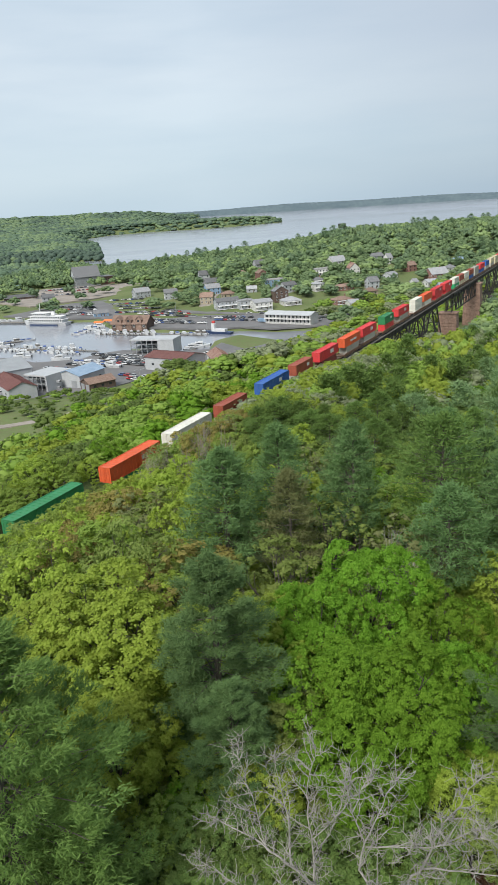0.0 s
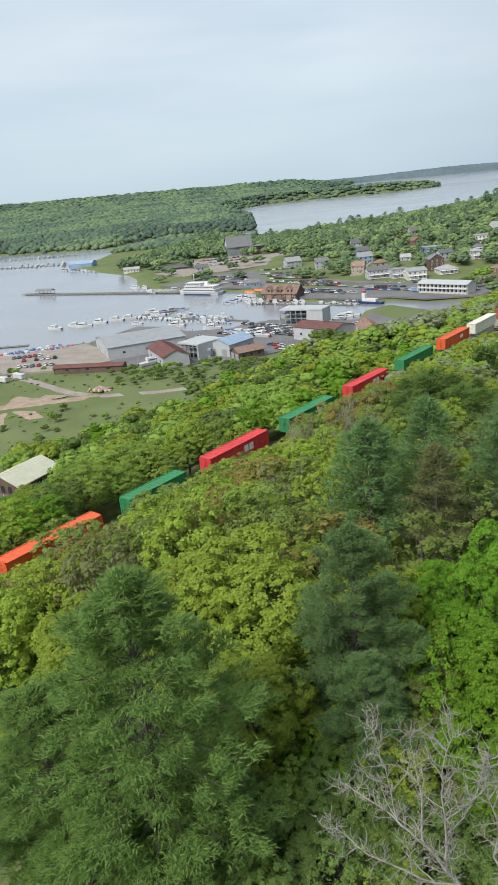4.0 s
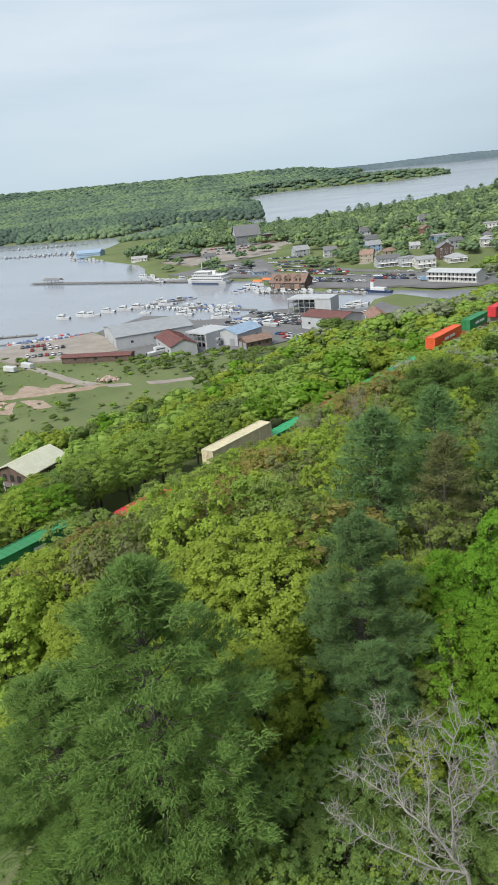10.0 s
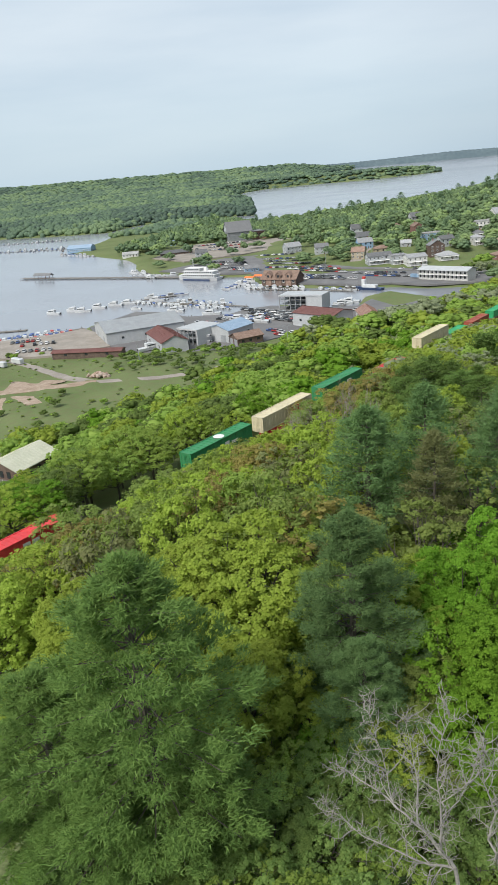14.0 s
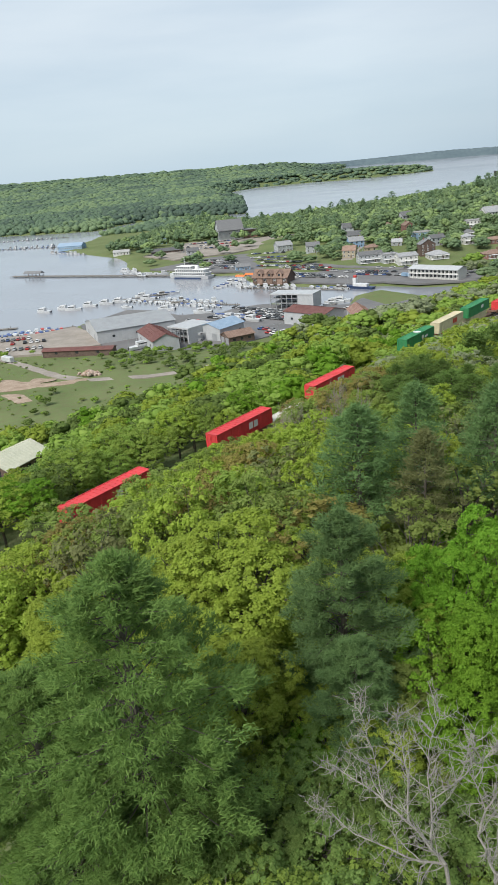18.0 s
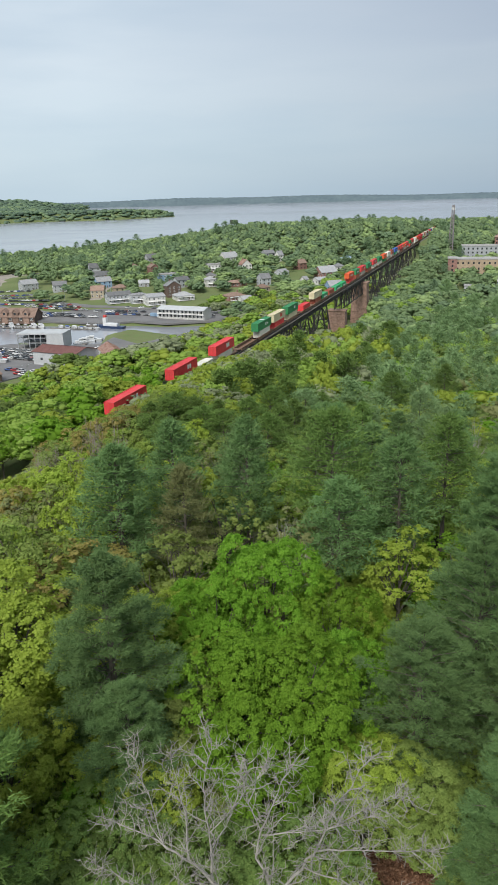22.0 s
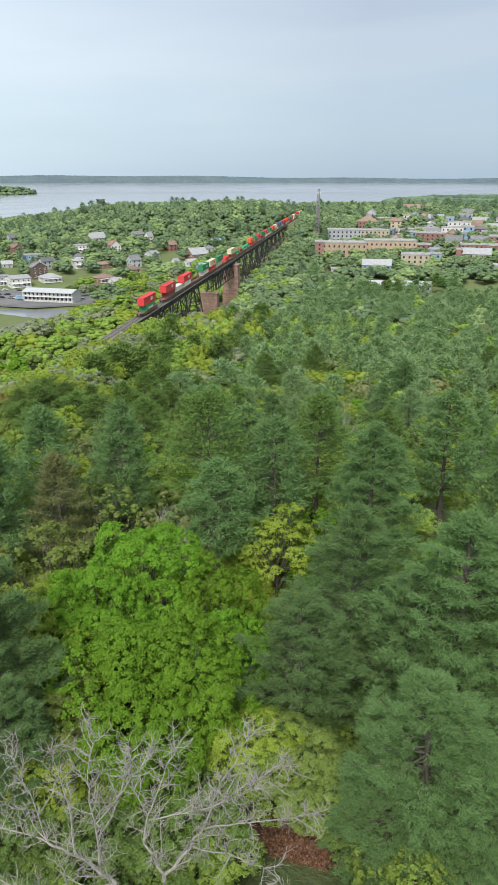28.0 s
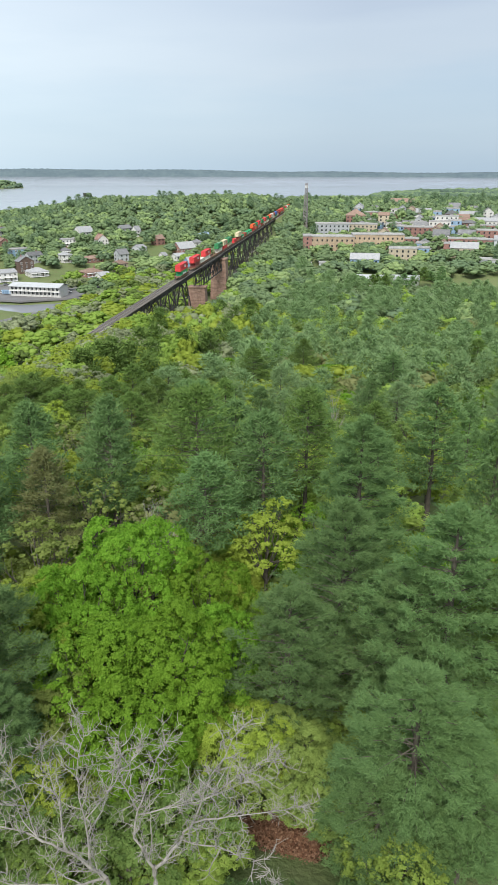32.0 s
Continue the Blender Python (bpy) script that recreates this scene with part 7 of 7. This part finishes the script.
def dead_tree(x, y, turn, label, limbs, seed):
    """A weathered dead tree: a stout trunk, and long limbs with side branches and fine upturned twigs."""
    rr = random.Random(seed)
    z = height(x, y) - 0.2
    t = thing("dead_tree", label, "tree", pose(x, y, z, 0, 0, turn), "bare trees on the hillside")
    for start, *line, r0, r1 in limbs:
        pts = [Vector((a, b, c * 1.17)) for a, b, c in (start, *line)]
        r0, r1 = r0 * 0.53, r1 * 0.53
        fine = []
        for a, b in zip(pts, pts[1:]):
            k = max(2, int((b - a).length / 0.45))
            fine += [a.lerp(b, i / k) + Vector((rr.gauss(0, 1), rr.gauss(0, 1), rr.gauss(0, 1))) * (0.045 if i else 0) for i in range(k)]
        fine.append(pts[-1])
        n = len(fine) - 1
        bm = bmesh.new()
        tube(bm, fine, [r0 + (r1 - r0) * (i / n) ** 0.8 for i in range(n + 1)], 7)
        lb = part("trunk" if r0 > 0.088 else "limb", bm, M["dead"], t)
        if r0 > 0.088:
            continue
        twigs = bmesh.new()
        for i in range(1, n + 1):
            ax = (fine[i] - fine[i - 1]).normalized()
            for _ in range(2 if i < n else 5):
                side = ax.cross(Vector((rr.gauss(0, 1), rr.gauss(0, 1), rr.gauss(0, 1)))).normalized()
                d = ax * rr.uniform(0.2, 0.8) + side + Vector((0, 0, rr.uniform(-0.1, 0.5)))
                far = rr.uniform(0.5, 1.9) * (1.15 - 0.4 * i / n)
                br = bend(fine[i - 1].lerp(fine[i], rr.random()), d, far, rr.uniform(0.1, 0.7), rr, 5)
                w = 0.012 + 0.011 * far
                tube(twigs, br, [w * (1 - 0.14 * q) for q in range(6)], 4)
                for q in range(1, 6):
                    for _ in range(2):
                        bx = (br[q] - br[q - 1]).normalized()
                        sd = bx.cross(Vector((rr.gauss(0, 1), rr.gauss(0, 1), rr.gauss(0, 1)))).normalized()
                        tw = bend(br[q - 1].lerp(br[q], rr.random()), bx * 0.4 + sd, rr.uniform(0.2, 0.6), rr.uniform(0.0, 0.6), rr, 3)
                        tube(twigs, tw, [0.012, 0.011, 0.009, 0.006], 3)
        part("branchwork", twigs, M["dead"], lb)
    return t


# limbs: start, further points, thickness at both ends; x across the slope, y away, z up
dead_tree(1.9, 22.0, -19, "large bleached dead tree with spreading bare branches", (
    ((0.5, 0, 0), (0.3, 0, 2.2), (-0.3, 0.1, 4.2), 0.24, 0.17),
    ((-0.3, 0.1, 4.2), (-1.6, 0.1, 5.4), (-3.2, 0.2, 6.2), (-5.4, 0.4, 6.7), 0.15, 0.03),
    ((-0.9, 0.1, 4.8), (-1.0, 0.3, 6.6), (-1.2, 0.5, 8.6), (-0.8, 0.7, 10.6), 0.10, 0.02),
    ((-1.9, 0.1, 5.6), (-2.1, 0.6, 7.4), (-2.7, 1.0, 9.6), 0.08, 0.018),
    ((-0.3, 0.1, 4.2), (-2.0, -0.6, 4.6), (-3.9, -0.9, 5.0), (-5.6, -1.0, 5.9), 0.11, 0.02),
    ((-1.0, 0.3, 6.8), (0.3, 0.5, 8.3), (1.4, 0.6, 9.6), 0.06, 0.012),
    ((-3.0, 0.2, 6.1), (-3.7, 0.8, 7.8), (-4.4, 1.2, 9.2), 0.06, 0.014),
), 61)
dead_tree(3.5, 21.7, -19, "grey forked dead tree with long bare branches", (
    ((0.1, 0, 0), (0, 0, 2.5), (0.1, 0, 4.6), 0.26, 0.19),
    ((0.1, 0, 4.5), (-0.7, 0.1, 5.9), (-0.5, 0.3, 7.0), (0.2, 0.5, 8.6), (0.7, 0.6, 9.9), 0.13, 0.02),
    ((-0.5, 0.3, 7.0), (-1.2, 0.4, 8.3), (-1.0, 0.5, 9.8), 0.06, 0.014),
    ((0.1, 0, 4.5), (1.2, 0.2, 5.6), (1.9, 0.3, 6.8), (2.5, 0.5, 8.4), (3.7, 0.8, 10.2), 0.14, 0.02),
    ((1.7, 0.3, 6.4), (3.2, 0.1, 6.9), (4.8, 0, 7.2), (6.4, 0.1, 7.4), 0.08, 0.015),
    ((-0.4, 0.2, 6.9), (1.0, -0.2, 7.6), (2.4, -0.4, 8.2), (4.0, -0.4, 9.0), 0.07, 0.014),
    ((1.3, 0.2, 5.7), (2.8, -0.3, 5.9), (4.2, -0.5, 5.5), (5.4, -0.7, 4.4), 0.07, 0.015),
    ((2.1, 0.4, 7.3), (3.6, 0.6, 8.3), (5.3, 0.7, 9.0), 0.06, 0.013),
), 62)
plant_bare(49.6, 102.7, 16, 5, M["dead"], "bare dead snag standing above the pines", 0.55, 0, depth=5, fork=2, spread=0.4, width=0.010, up=0.3, start=0.36)
plant_bare(11.6, 51.7, 14, 6, M["dead"], "curved dead tree among green maples", 0.85, 60, depth=6, fork=2, spread=0.55, width=0.008, up=0.2, start=0.28)
plant_bare(33, 39, 14, 9, M["dead"], "dead tree with pale bare branches beside the pines", 1.0, 10, depth=6, fork=2, spread=0.6, width=0.008, up=0.12, start=0.26)
for i, (x, y, h) in enumerate(TWIGGY):
    plant_bare(x, y, h, 20 + i, M["twig"], "leafless brown grey tree with fine twigs", 0.62, 50 * i, depth=6, fork=2, spread=0.5, width=0.0105, up=0.3, sides=4, start=0.26)


def litter(x, y, size, material="mulch", lift=0.25, label="patch of red brown fallen leaves on the slope"):
    """A patch of fallen leaves on the slope."""
    bm = bmesh.new()
    c = bm.verts.new((x, y, height(x, y) + lift))
    ring = []
    for k in range(18):
        a = k * math.pi / 9
        q = size * (1 + 0.2 * math.sin(3 * a + 1))
        px, py = x + q * math.cos(a), y + q * 0.7 * math.sin(a)
        ring.append(bm.verts.new((px, py, height(px, py) + lift * 0.4)))
    for k in range(18):
        bm.faces.new((c, ring[k], ring[(k + 1) % 18]))
    tagged(link_mesh("leaf_litter", bm, M[material]), label, "bare ground", kind="structure")


litter(11.1, 26.2, 3.2)


def fallen_leaves(x, y, size, count):
    rng = np.random.default_rng(9)
    a, q = rng.uniform(0, 6.283, count), size * np.sqrt(rng.uniform(0, 1, count))
    px, py = x + q * np.cos(a), y + q * 0.72 * np.sin(a)
    c = np.stack([px, py, ground(px, py) + 0.30 * (1 - q / size) + 0.06 + rng.uniform(0, 0.06, count)], -1)
    v, f = leaf_quads(c, 0.17, rng, np.array([[0, 0, 1.0]]), 0.7, 0.45)
    brown = leafy("fallen brown leaves", (0.10, 0.05, 0.03), (0.33, 0.20, 0.13), 0.15)
    tagged(raw_mesh("fallen_leaves", v, f, brown), "red brown fallen leaves lying on the slope", "leaves", kind="stuff")


fallen_leaves(11.1, 26.2, 3.4, 2600)
for x, y, size in ((-164, 263, 15), (-148, 240, 13), (-182, 262, 11), (-205, 290, 12), (-150, 268, 7)):
    litter(x, y, size, "dirt", 0.2, "patch of bare brown dirt in the meadow")


CLEAR = [(-95, 149, 12), (-91, 143, 9), (-118, 335, 20), (-145, 368, 28), (-153, 318, 20), (-89, 350, 14), (-104, 346, 14), (-44, 373, 20), (-19, 374, 14)]


def scatter(x0, x1, y0, y1, step, ok, choose, seed):
    rr = random.Random(seed)
    y = y0
    while y < y1:
        x = x0
        while x < x1:
            px, py = x + rr.uniform(-0.45, 0.45) * step, y + rr.uniform(-0.45, 0.45) * step
            x += step
            pick = ok(px, py, rr)
            if pick:
                choose(px, py, rr)
        y += step


def sn(x, y):
    return UX * x + UY * y, -UY * x + UX * y


def los(n, lift):
    """Height of a top that just leaves the train clear above the rail by lift."""
    return EYE - (EYE - RAIL_Z - lift) * n / RAIL_N


def hill_ok(x, y, rr):
    s, n = sn(x, y)
    r, az = math.hypot(x, y), math.degrees(math.atan2(x, y))
    if not -40 < az < 40 or r < 58 or r > 330 or n > 72 or s > 330:
        return False
    if any(math.hypot(x - hx, y - hy) < hr for hx, hy, hr in HERO_CLEAR):
        return False
    return True


def screen(s):
    """How far above the rail the trees in front of the line reach."""
    return float(np.interp(s, [50, 70, 80, 92, 98, 110, 114, 132, 137, 155, 165, 200, 215, 235], [3.9, 3.9, 3.7, 3.4, 2.0, 2.0, 4.0, 4.4, 3.2, 2.9, 2.4, 1.8, 0.4, -3]))


def hill_pick(x, y, rr):
    s, n = sn(x, y)
    r, az = math.hypot(x, y), math.degrees(math.atan2(x, y))
    g = height(x, y)
    near = r < 150
    grade = 1 if r < 150 else 2 if r < 215 else 3
    pg = min(grade, 2)
    if n > 34:
        seen = s * RAIL_N / max(n, 1)
        cap = los(n, screen(seen) - rr.uniform(0, 0.8) - (RAIL_N - n) * 0.06) - g
        if cap < 3.5:
            return
        hgt = min(cap, 14.5)
        leaf = rr.choice(("lime", "lime", "olive", "fresh", "rust", "bud")) if s < 130 else rr.choice(("fresh", "lime", "pale", "lime", "pale", "lime"))
        kind = "sparse" if leaf == "bud" and near else "broad"
        if n < 56 and az > -6 and rr.random() < 0.35:
            plant("pine", "pine", x, y, min(cap + 1.0, 17), pg, 1.1, single=near, z=g - 0.1)
        else:
            plant(kind, leaf, x, y, hgt, 1 if kind == "sparse" else grade, min(2.0, rr.uniform(11, 14) / hgt), single=near, z=g - 0.1)
        return
    pines = 0.52 * float(smooth(-12, 4, az)) * (1 - 0.35 * float(smooth(14, 22, az)))
    if rr.random() < pines:
        plant("pine", rr.choice(("pine", "pine_grey", "pine_grey")) if r < 125 else "pine_hazed", x, y, rr.uniform(16.5, 22) if r < 120 else rr.uniform(15, 19), pg, rr.uniform(0.8, 1.15), single=near, z=g - 0.1)
    else:
        leaf = rr.choice(("lime", "lime", "olive", "fresh", "rust", "bud")) if az < -6 else rr.choice(("fresh", "mid", "fresh", "lime", "mid", "bright", "bud", "lime"))
        kind = "sparse" if leaf == "bud" and near else "broad"
        plant(kind, leaf, x, y, rr.uniform(9.5, 12.5), 1 if kind == "sparse" else grade, rr.uniform(1.05, 1.35), single=near, z=g - 0.1)


scatter(-150, 230, 15, 330, 7.6, hill_ok, hill_pick, 31)
scatter(-150, 120, 15, 260, 5.6, lambda x, y, rr: hill_ok(x, y, rr) and 46 < sn(x, y)[1] < 72 and 20 < sn(x, y)[0] < 225, hill_pick, 37)


def brush_ok(x, y, rr):
    r, az = math.hypot(x, y), math.degrees(math.atan2(x, y))
    return -40 < az < 42 and 11 < r < 75 and not (math.hypot(x - 11.2, y - 25.3) < 4.0 or math.hypot(x - 9.6, y - 21.5) < 3.0)


def brush_pick(x, y, rr):
    az = math.degrees(math.atan2(x, y))
    r = math.hypot(x, y)
    near = r < 44
    leaf = rr.choice(("mid", "deep", "fresh", "mid")) if r < 31 else rr.choice(("lime", "fresh", "mid", "bright", "olive")) if az < 5 else rr.choice(("lime", "mid", "olive", "fresh"))
    plant("broad", leaf, x, y, rr.uniform(2.8, 5.2), 1 if near else 2, rr.uniform(1.0, 1.5), single=near, shrub=True)


scatter(-50, 50, 9, 75, 3.0, brush_ok, brush_pick, 35)


def west_ok(x, y, rr):
    s, n = sn(x, y)
    if not (30 < s < 232 and 87 < n < 178) or any(math.hypot(x - cx, y - cy) < cr for cx, cy, cr in CLEAR):
        return False
    edge = 160 + 10 * math.sin(s * 0.07) + (14 if s > 170 else 0)
    return n < edge


def west_pick(x, y, rr):
    s, n = sn(x, y)
    leaf = rr.choice(("fresh", "lime", "mid", "bright", "fresh", "mid", "lime"))
    low = 1 - 0.42 * float(smooth(150, 200, s))
    hgt = rr.uniform(7.5, 11.5) * low
    if -36 < math.degrees(math.atan2(x, y)) < -28.5 and n < 150:
        hgt = min(hgt, EYE - 64.6 * n / 151.7 - height(x, y) - 2.0)
        if hgt < 2.5:
            return
    plant("broad", leaf, x, y, hgt, 3 if math.hypot(x, y) > 215 else 2 if math.hypot(x, y) > 150 else 1, rr.uniform(1.1, 1.5), single=math.hypot(x, y) < 150)


scatter(-200, 40, 40, 300, 7.4, west_ok, west_pick, 32)


def valley_ok(x, y, rr):
    s, n = sn(x, y)
    r, az = math.hypot(x, y), math.degrees(math.atan2(x, y))
    if not (-20 < az < 44) or r > 620:
        return False
    if n < 66 and (s > 330 or r > 330) and s < 450:
        return True
    if 92 < n < 190 and 232 < s < 330 and y < 325:
        return rr.random() < 0.6
    if n < 72 and 450 <= s < 520 and x < 205:
        return True
    return False


def valley_pick(x, y, rr):
    s, n = sn(x, y)
    if float(shore_distance(x, y)) < 5:
        return
    if n > 90:
        plant("broad", rr.choice(("fresh", "lime", "mid")), x, y, rr.uniform(4, 7), 3, 1.4, single=False)
    elif n < 30 and rr.random() < 0.45:
        plant("pine", "pine_hazed", x, y, rr.uniform(13, 18), 2, rr.uniform(1.0, 1.25), single=False)
    else:
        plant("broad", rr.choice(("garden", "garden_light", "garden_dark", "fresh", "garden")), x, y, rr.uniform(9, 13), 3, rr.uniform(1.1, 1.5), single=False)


scatter(-120, 420, 200, 560, 10.0, valley_ok, valley_pick, 33)


def meadow_ok(x, y, rr):
    s, n = sn(x, y)
    if not (n > 165 and 200 < y < 330 and x > -260):
        return False
    on_track = min(math.hypot(x + 143, y - 274), math.hypot(x + 99, y - 264), math.hypot(x + 126, y - 264), math.hypot(x + 177, y - 302), math.hypot(x + 160, y - 288)) < 14 or abs(y - 264) < 7 and x > -130 or abs(y - 256) < 7
    thick = 0.85 if x > -125 and y > 275 or y > 300 and x > -150 else 0.16
    return not on_track and rr.random() < thick and not any(math.hypot(x - cx, y - cy) < cr for cx, cy, cr in CLEAR)


def meadow_pick(x, y, rr):
    plant("broad", rr.choice(("mid", "fresh", "mid")), x, y, rr.uniform(1.2, 3.6), 3, rr.uniform(1.2, 2.0), single=False)


scatter(-260, -30, 200, 330, 6.0, meadow_ok, meadow_pick, 36)


def tuft_ok(x, y, rr):
    return sn(x, y)[1] > 160 and rr.random() < 0.35 and abs(y - 264) > 6 and abs(y - 256) > 6


def tuft_pick(x, y, rr):
    plant("broad", rr.choice(("mid", "fresh", "olive", "mid", "fresh")), x, y, rr.uniform(0.4, 1.0), 4, rr.uniform(1.8, 3.4), single=False)


scatter(-260, -70, 195, 312, 4.4, tuft_ok, tuft_pick, 39)


def yard_tree(x, y, h, rr):
    plant("broad", rr.choice(("lime", "fresh", "mid", "fresh", "pale")), x, y, h, 3, rr.uniform(1.2, 1.8), single=False)


# trees along the foot of the bridge: beside the yards, the inlet and the street
yrr = random.Random(38)
for s0, s1, n0, n1, count in ((235, 330, 86, 120, 50), (330, 480, 87, 114, 64), (480, 560, 88, 150, 60), (468, 560, 145, 200, 46), (400, 470, 116, 150, 16), (255, 330, 120, 170, 34), (330, 400, 112, 160, 14), (560, 640, 88, 135, 50), (240, 325, 118, 190, 48)):
    for _ in range(count):
        p = along(yrr.uniform(s0, s1), yrr.uniform(n0, n1))
        if float(shore_distance(p.x, p.y)) > 6 and not any(math.hypot(p.x - cx, p.y - cy) < 14 for cx, cy in ((-19, 374), (25, 499), (8, 508), (40, 490), (69, 576), (76, 561))):
            yard_tree(p.x, p.y, yrr.uniform(5, 9), yrr)
for _ in range(16):
    plant("pine", yrr.choice(("pine", "pine_grey")), yrr.uniform(212, 285), yrr.uniform(398, 424), yrr.uniform(10, 15), 2, 1.2, single=False)
for x, y in ((-42, 352), (-2, 362), (6, 352), (14, 352), (2, 344), (-10, 352)):
    yard_tree(x, y, yrr.uniform(8, 10), yrr)

HOUSES = [(o.matrix_basis.translation.x, o.matrix_basis.translation.y) for o in scene.objects if o.parent is None and o.name.startswith(("house", "town_building", "long_building", "station_house", "performance_hall", "harbour_building"))]
BIG = [(x, y) for x, y in HOUSES if -UY * x + UX * y > 90]
for x, y in BIG:
    k = math.hypot(x, y)
    HOUSES += [(x - x / k * d, y - y / k * d) for d in (9, 17, 25)]


ICO = bmesh.new()
bmesh.ops.create_icosphere(ICO, subdivisions=1, radius=1)
ICO_V = np.array([v.co[:] for v in ICO.verts])
ICO.faces.ensure_lookup_table()
ICO_F = np.array([[v.index for v in f.verts] for f in ICO.faces])
ICO.free()


def far_woods(name, leaf, label, pts, lumps, per, size, seed):
    """Many crowns far off: uneven boughs with loose leaf clumps round them, in one object."""
    rng = np.random.default_rng(seed)
    if not len(pts):
        return
    pts = np.array(pts)
    n = len(pts)
    # boughs
    c = np.repeat(pts, lumps, 0)
    m = len(c)
    d = unit(rng.normal(size=(m, 3)))
    mid = c[:, :3] + np.concatenate([d[:, :2] * c[:, 3:4] * 0.42, c[:, 4:5] * (0.55 + 0.2 * d[:, 2:])], 1)
    rad = np.stack([c[:, 3] * 0.70, c[:, 3] * 0.70, c[:, 4] * 0.44], -1) * rng.uniform(0.75, 1.1, (m, 1))
    v1 = mid[:, None, :] + ICO_V[None] * rad[:, None, :] * rng.uniform(0.90, 1.10, (m, len(ICO_V), 1))
    f1 = ICO_F[None] + (np.arange(m) * len(ICO_V))[:, None, None]
    v1, f1 = v1.reshape(-1, 3), f1.reshape(-1, 3)
    # loose clumps
    c = np.repeat(pts, per, 0)
    m = len(c)
    d = unit(rng.normal(size=(m, 3)) + np.array([0, 0, 0.5]))
    p = c[:, :3] + np.concatenate([d[:, :2] * c[:, 3:4] * rng.uniform(0.8, 1.08, (m, 1)), c[:, 4:5] * (0.56 + 0.43 * d[:, 2:] * rng.uniform(0.8, 1.05, (m, 1)))], 1)
    v2, f2 = leaf_quads(p, c[:, 5:6] * size, rng, d + np.array([0, 0, 0.8]), 0.9, 0.25)
    f2 = np.concatenate([f2[:, [0, 1, 2]], f2[:, [0, 2, 3]]]) + len(v1)
    tagged(raw_mesh(name, np.concatenate([v1, v2]), np.concatenate([f1, f2]), LEAF[leaf], smooth=True), label, "trees", kind="stuff")


def town_trees():
    rr = random.Random(41)
    step = 9.4
    gx, gy = np.meshgrid(np.arange(-330, 900, step), np.arange(430, 1330, step))
    nrng = np.random.default_rng(41)
    xs, ys = (gx + nrng.uniform(-5, 5, gx.shape)).ravel(), (gy + nrng.uniform(-5, 5, gx.shape)).ravel()
    away = np.min(np.hypot(xs[:, None] - np.array(HOUSES)[None, :, 0], ys[:, None] - np.array(HOUSES)[None, :, 1]), 1)
    for x, y, sd, z, gap in zip(xs, ys, shore_distance(xs, ys), ground(xs, ys), away):
        r, az = math.hypot(x, y), math.degrees(math.atan2(x, y))
        s, n = sn(x, y)
        if not -32 < az < 42 or r < 480 or sd < 6 or abs(n - RAIL_N) < 12 and 225 < s < 990 or gap < (9.5 if n < 70 else 9):
            continue
        if n > 92:
            wood = 0.12 if r < 585 or (az < -6 and r < 900) else 0.72 if r < 780 else 0.95
            if az < -8 and y < 880:
                wood = 0.5 if x < -272 and y > 780 or y > 862 and x > -190 else 0.05
            if -110 < x < 62 and 490 < y < 600:
                wood = 0.0
        else:
            wood = 0.95 if s < 560 and x < 205 or r > 800 or x < 190 else 0.95 if s < 540 else 0.75
            if s > 760 and az < 24:
                wood = 0.95
        if rr.random() > wood:
            continue
        pine = rr.random() < 0.04
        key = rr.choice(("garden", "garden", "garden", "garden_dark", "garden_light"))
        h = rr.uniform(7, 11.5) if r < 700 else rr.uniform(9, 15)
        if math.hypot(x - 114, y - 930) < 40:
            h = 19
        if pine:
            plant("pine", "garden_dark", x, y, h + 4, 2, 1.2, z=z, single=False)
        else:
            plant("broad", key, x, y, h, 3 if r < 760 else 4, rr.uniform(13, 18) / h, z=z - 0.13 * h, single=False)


town_trees()


def wild_woods():
    groups = {"isle": [], "isle_dark": [], "isle_light": []}
    rr = random.Random(43)
    r, spots = 1180.0, []
    while r < 4880:
        gap = max(8.0, r * 0.0054)
        az = -40.0
        while az < 42:
            a = radians(az + rr.uniform(-0.4, 0.4) * math.degrees(gap / r))
            az += math.degrees(gap / r)
            rad = r + rr.uniform(-0.95, 0.95) * gap
            spots.append((rad * math.sin(a), rad * math.cos(a), gap / 11.0))
        r += gap * 1.15
    spots = np.array(spots)
    spots = spots[shore_distance(spots[:, 0], spots[:, 1]) > 2.5]
    for (x, y, k), z in zip(spots, ground(spots[:, 0], spots[:, 1])):
        patch = 2.6 * noise.noise(Vector((x / 130, y / 260, 0.3))) + 1.6 * noise.noise(Vector((x / 45, y / 70, 4.0))) + rr.uniform(-0.7, 0.7)
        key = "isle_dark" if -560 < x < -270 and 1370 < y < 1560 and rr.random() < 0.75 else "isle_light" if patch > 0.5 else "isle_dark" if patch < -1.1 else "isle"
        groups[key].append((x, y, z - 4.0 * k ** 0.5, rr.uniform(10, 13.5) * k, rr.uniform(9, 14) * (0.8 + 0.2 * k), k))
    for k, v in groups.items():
        far_woods("far_woods", k, {"isle": "woods on the island greyed by painted haze", "isle_dark": "dark woods on the island", "isle_light": "light green woods on the island"}[k], v, 2, 5, 1.1, 70 + len(k))


wild_woods()
finish_bulk()


# ---- what moves ----
def motions():
    turn = -DEG
    for ob, q, lift in TRAIN:
        rows = []
        for t in (0.0, 16.0, 32.0):
            p = along(q + SPEED * t, RAIL_N, RAIL_Z + lift)
            rows.append((t, pose(p.x, p.y, p.z, 0, 0, turn)))
        walk(ob, rows)


motions()
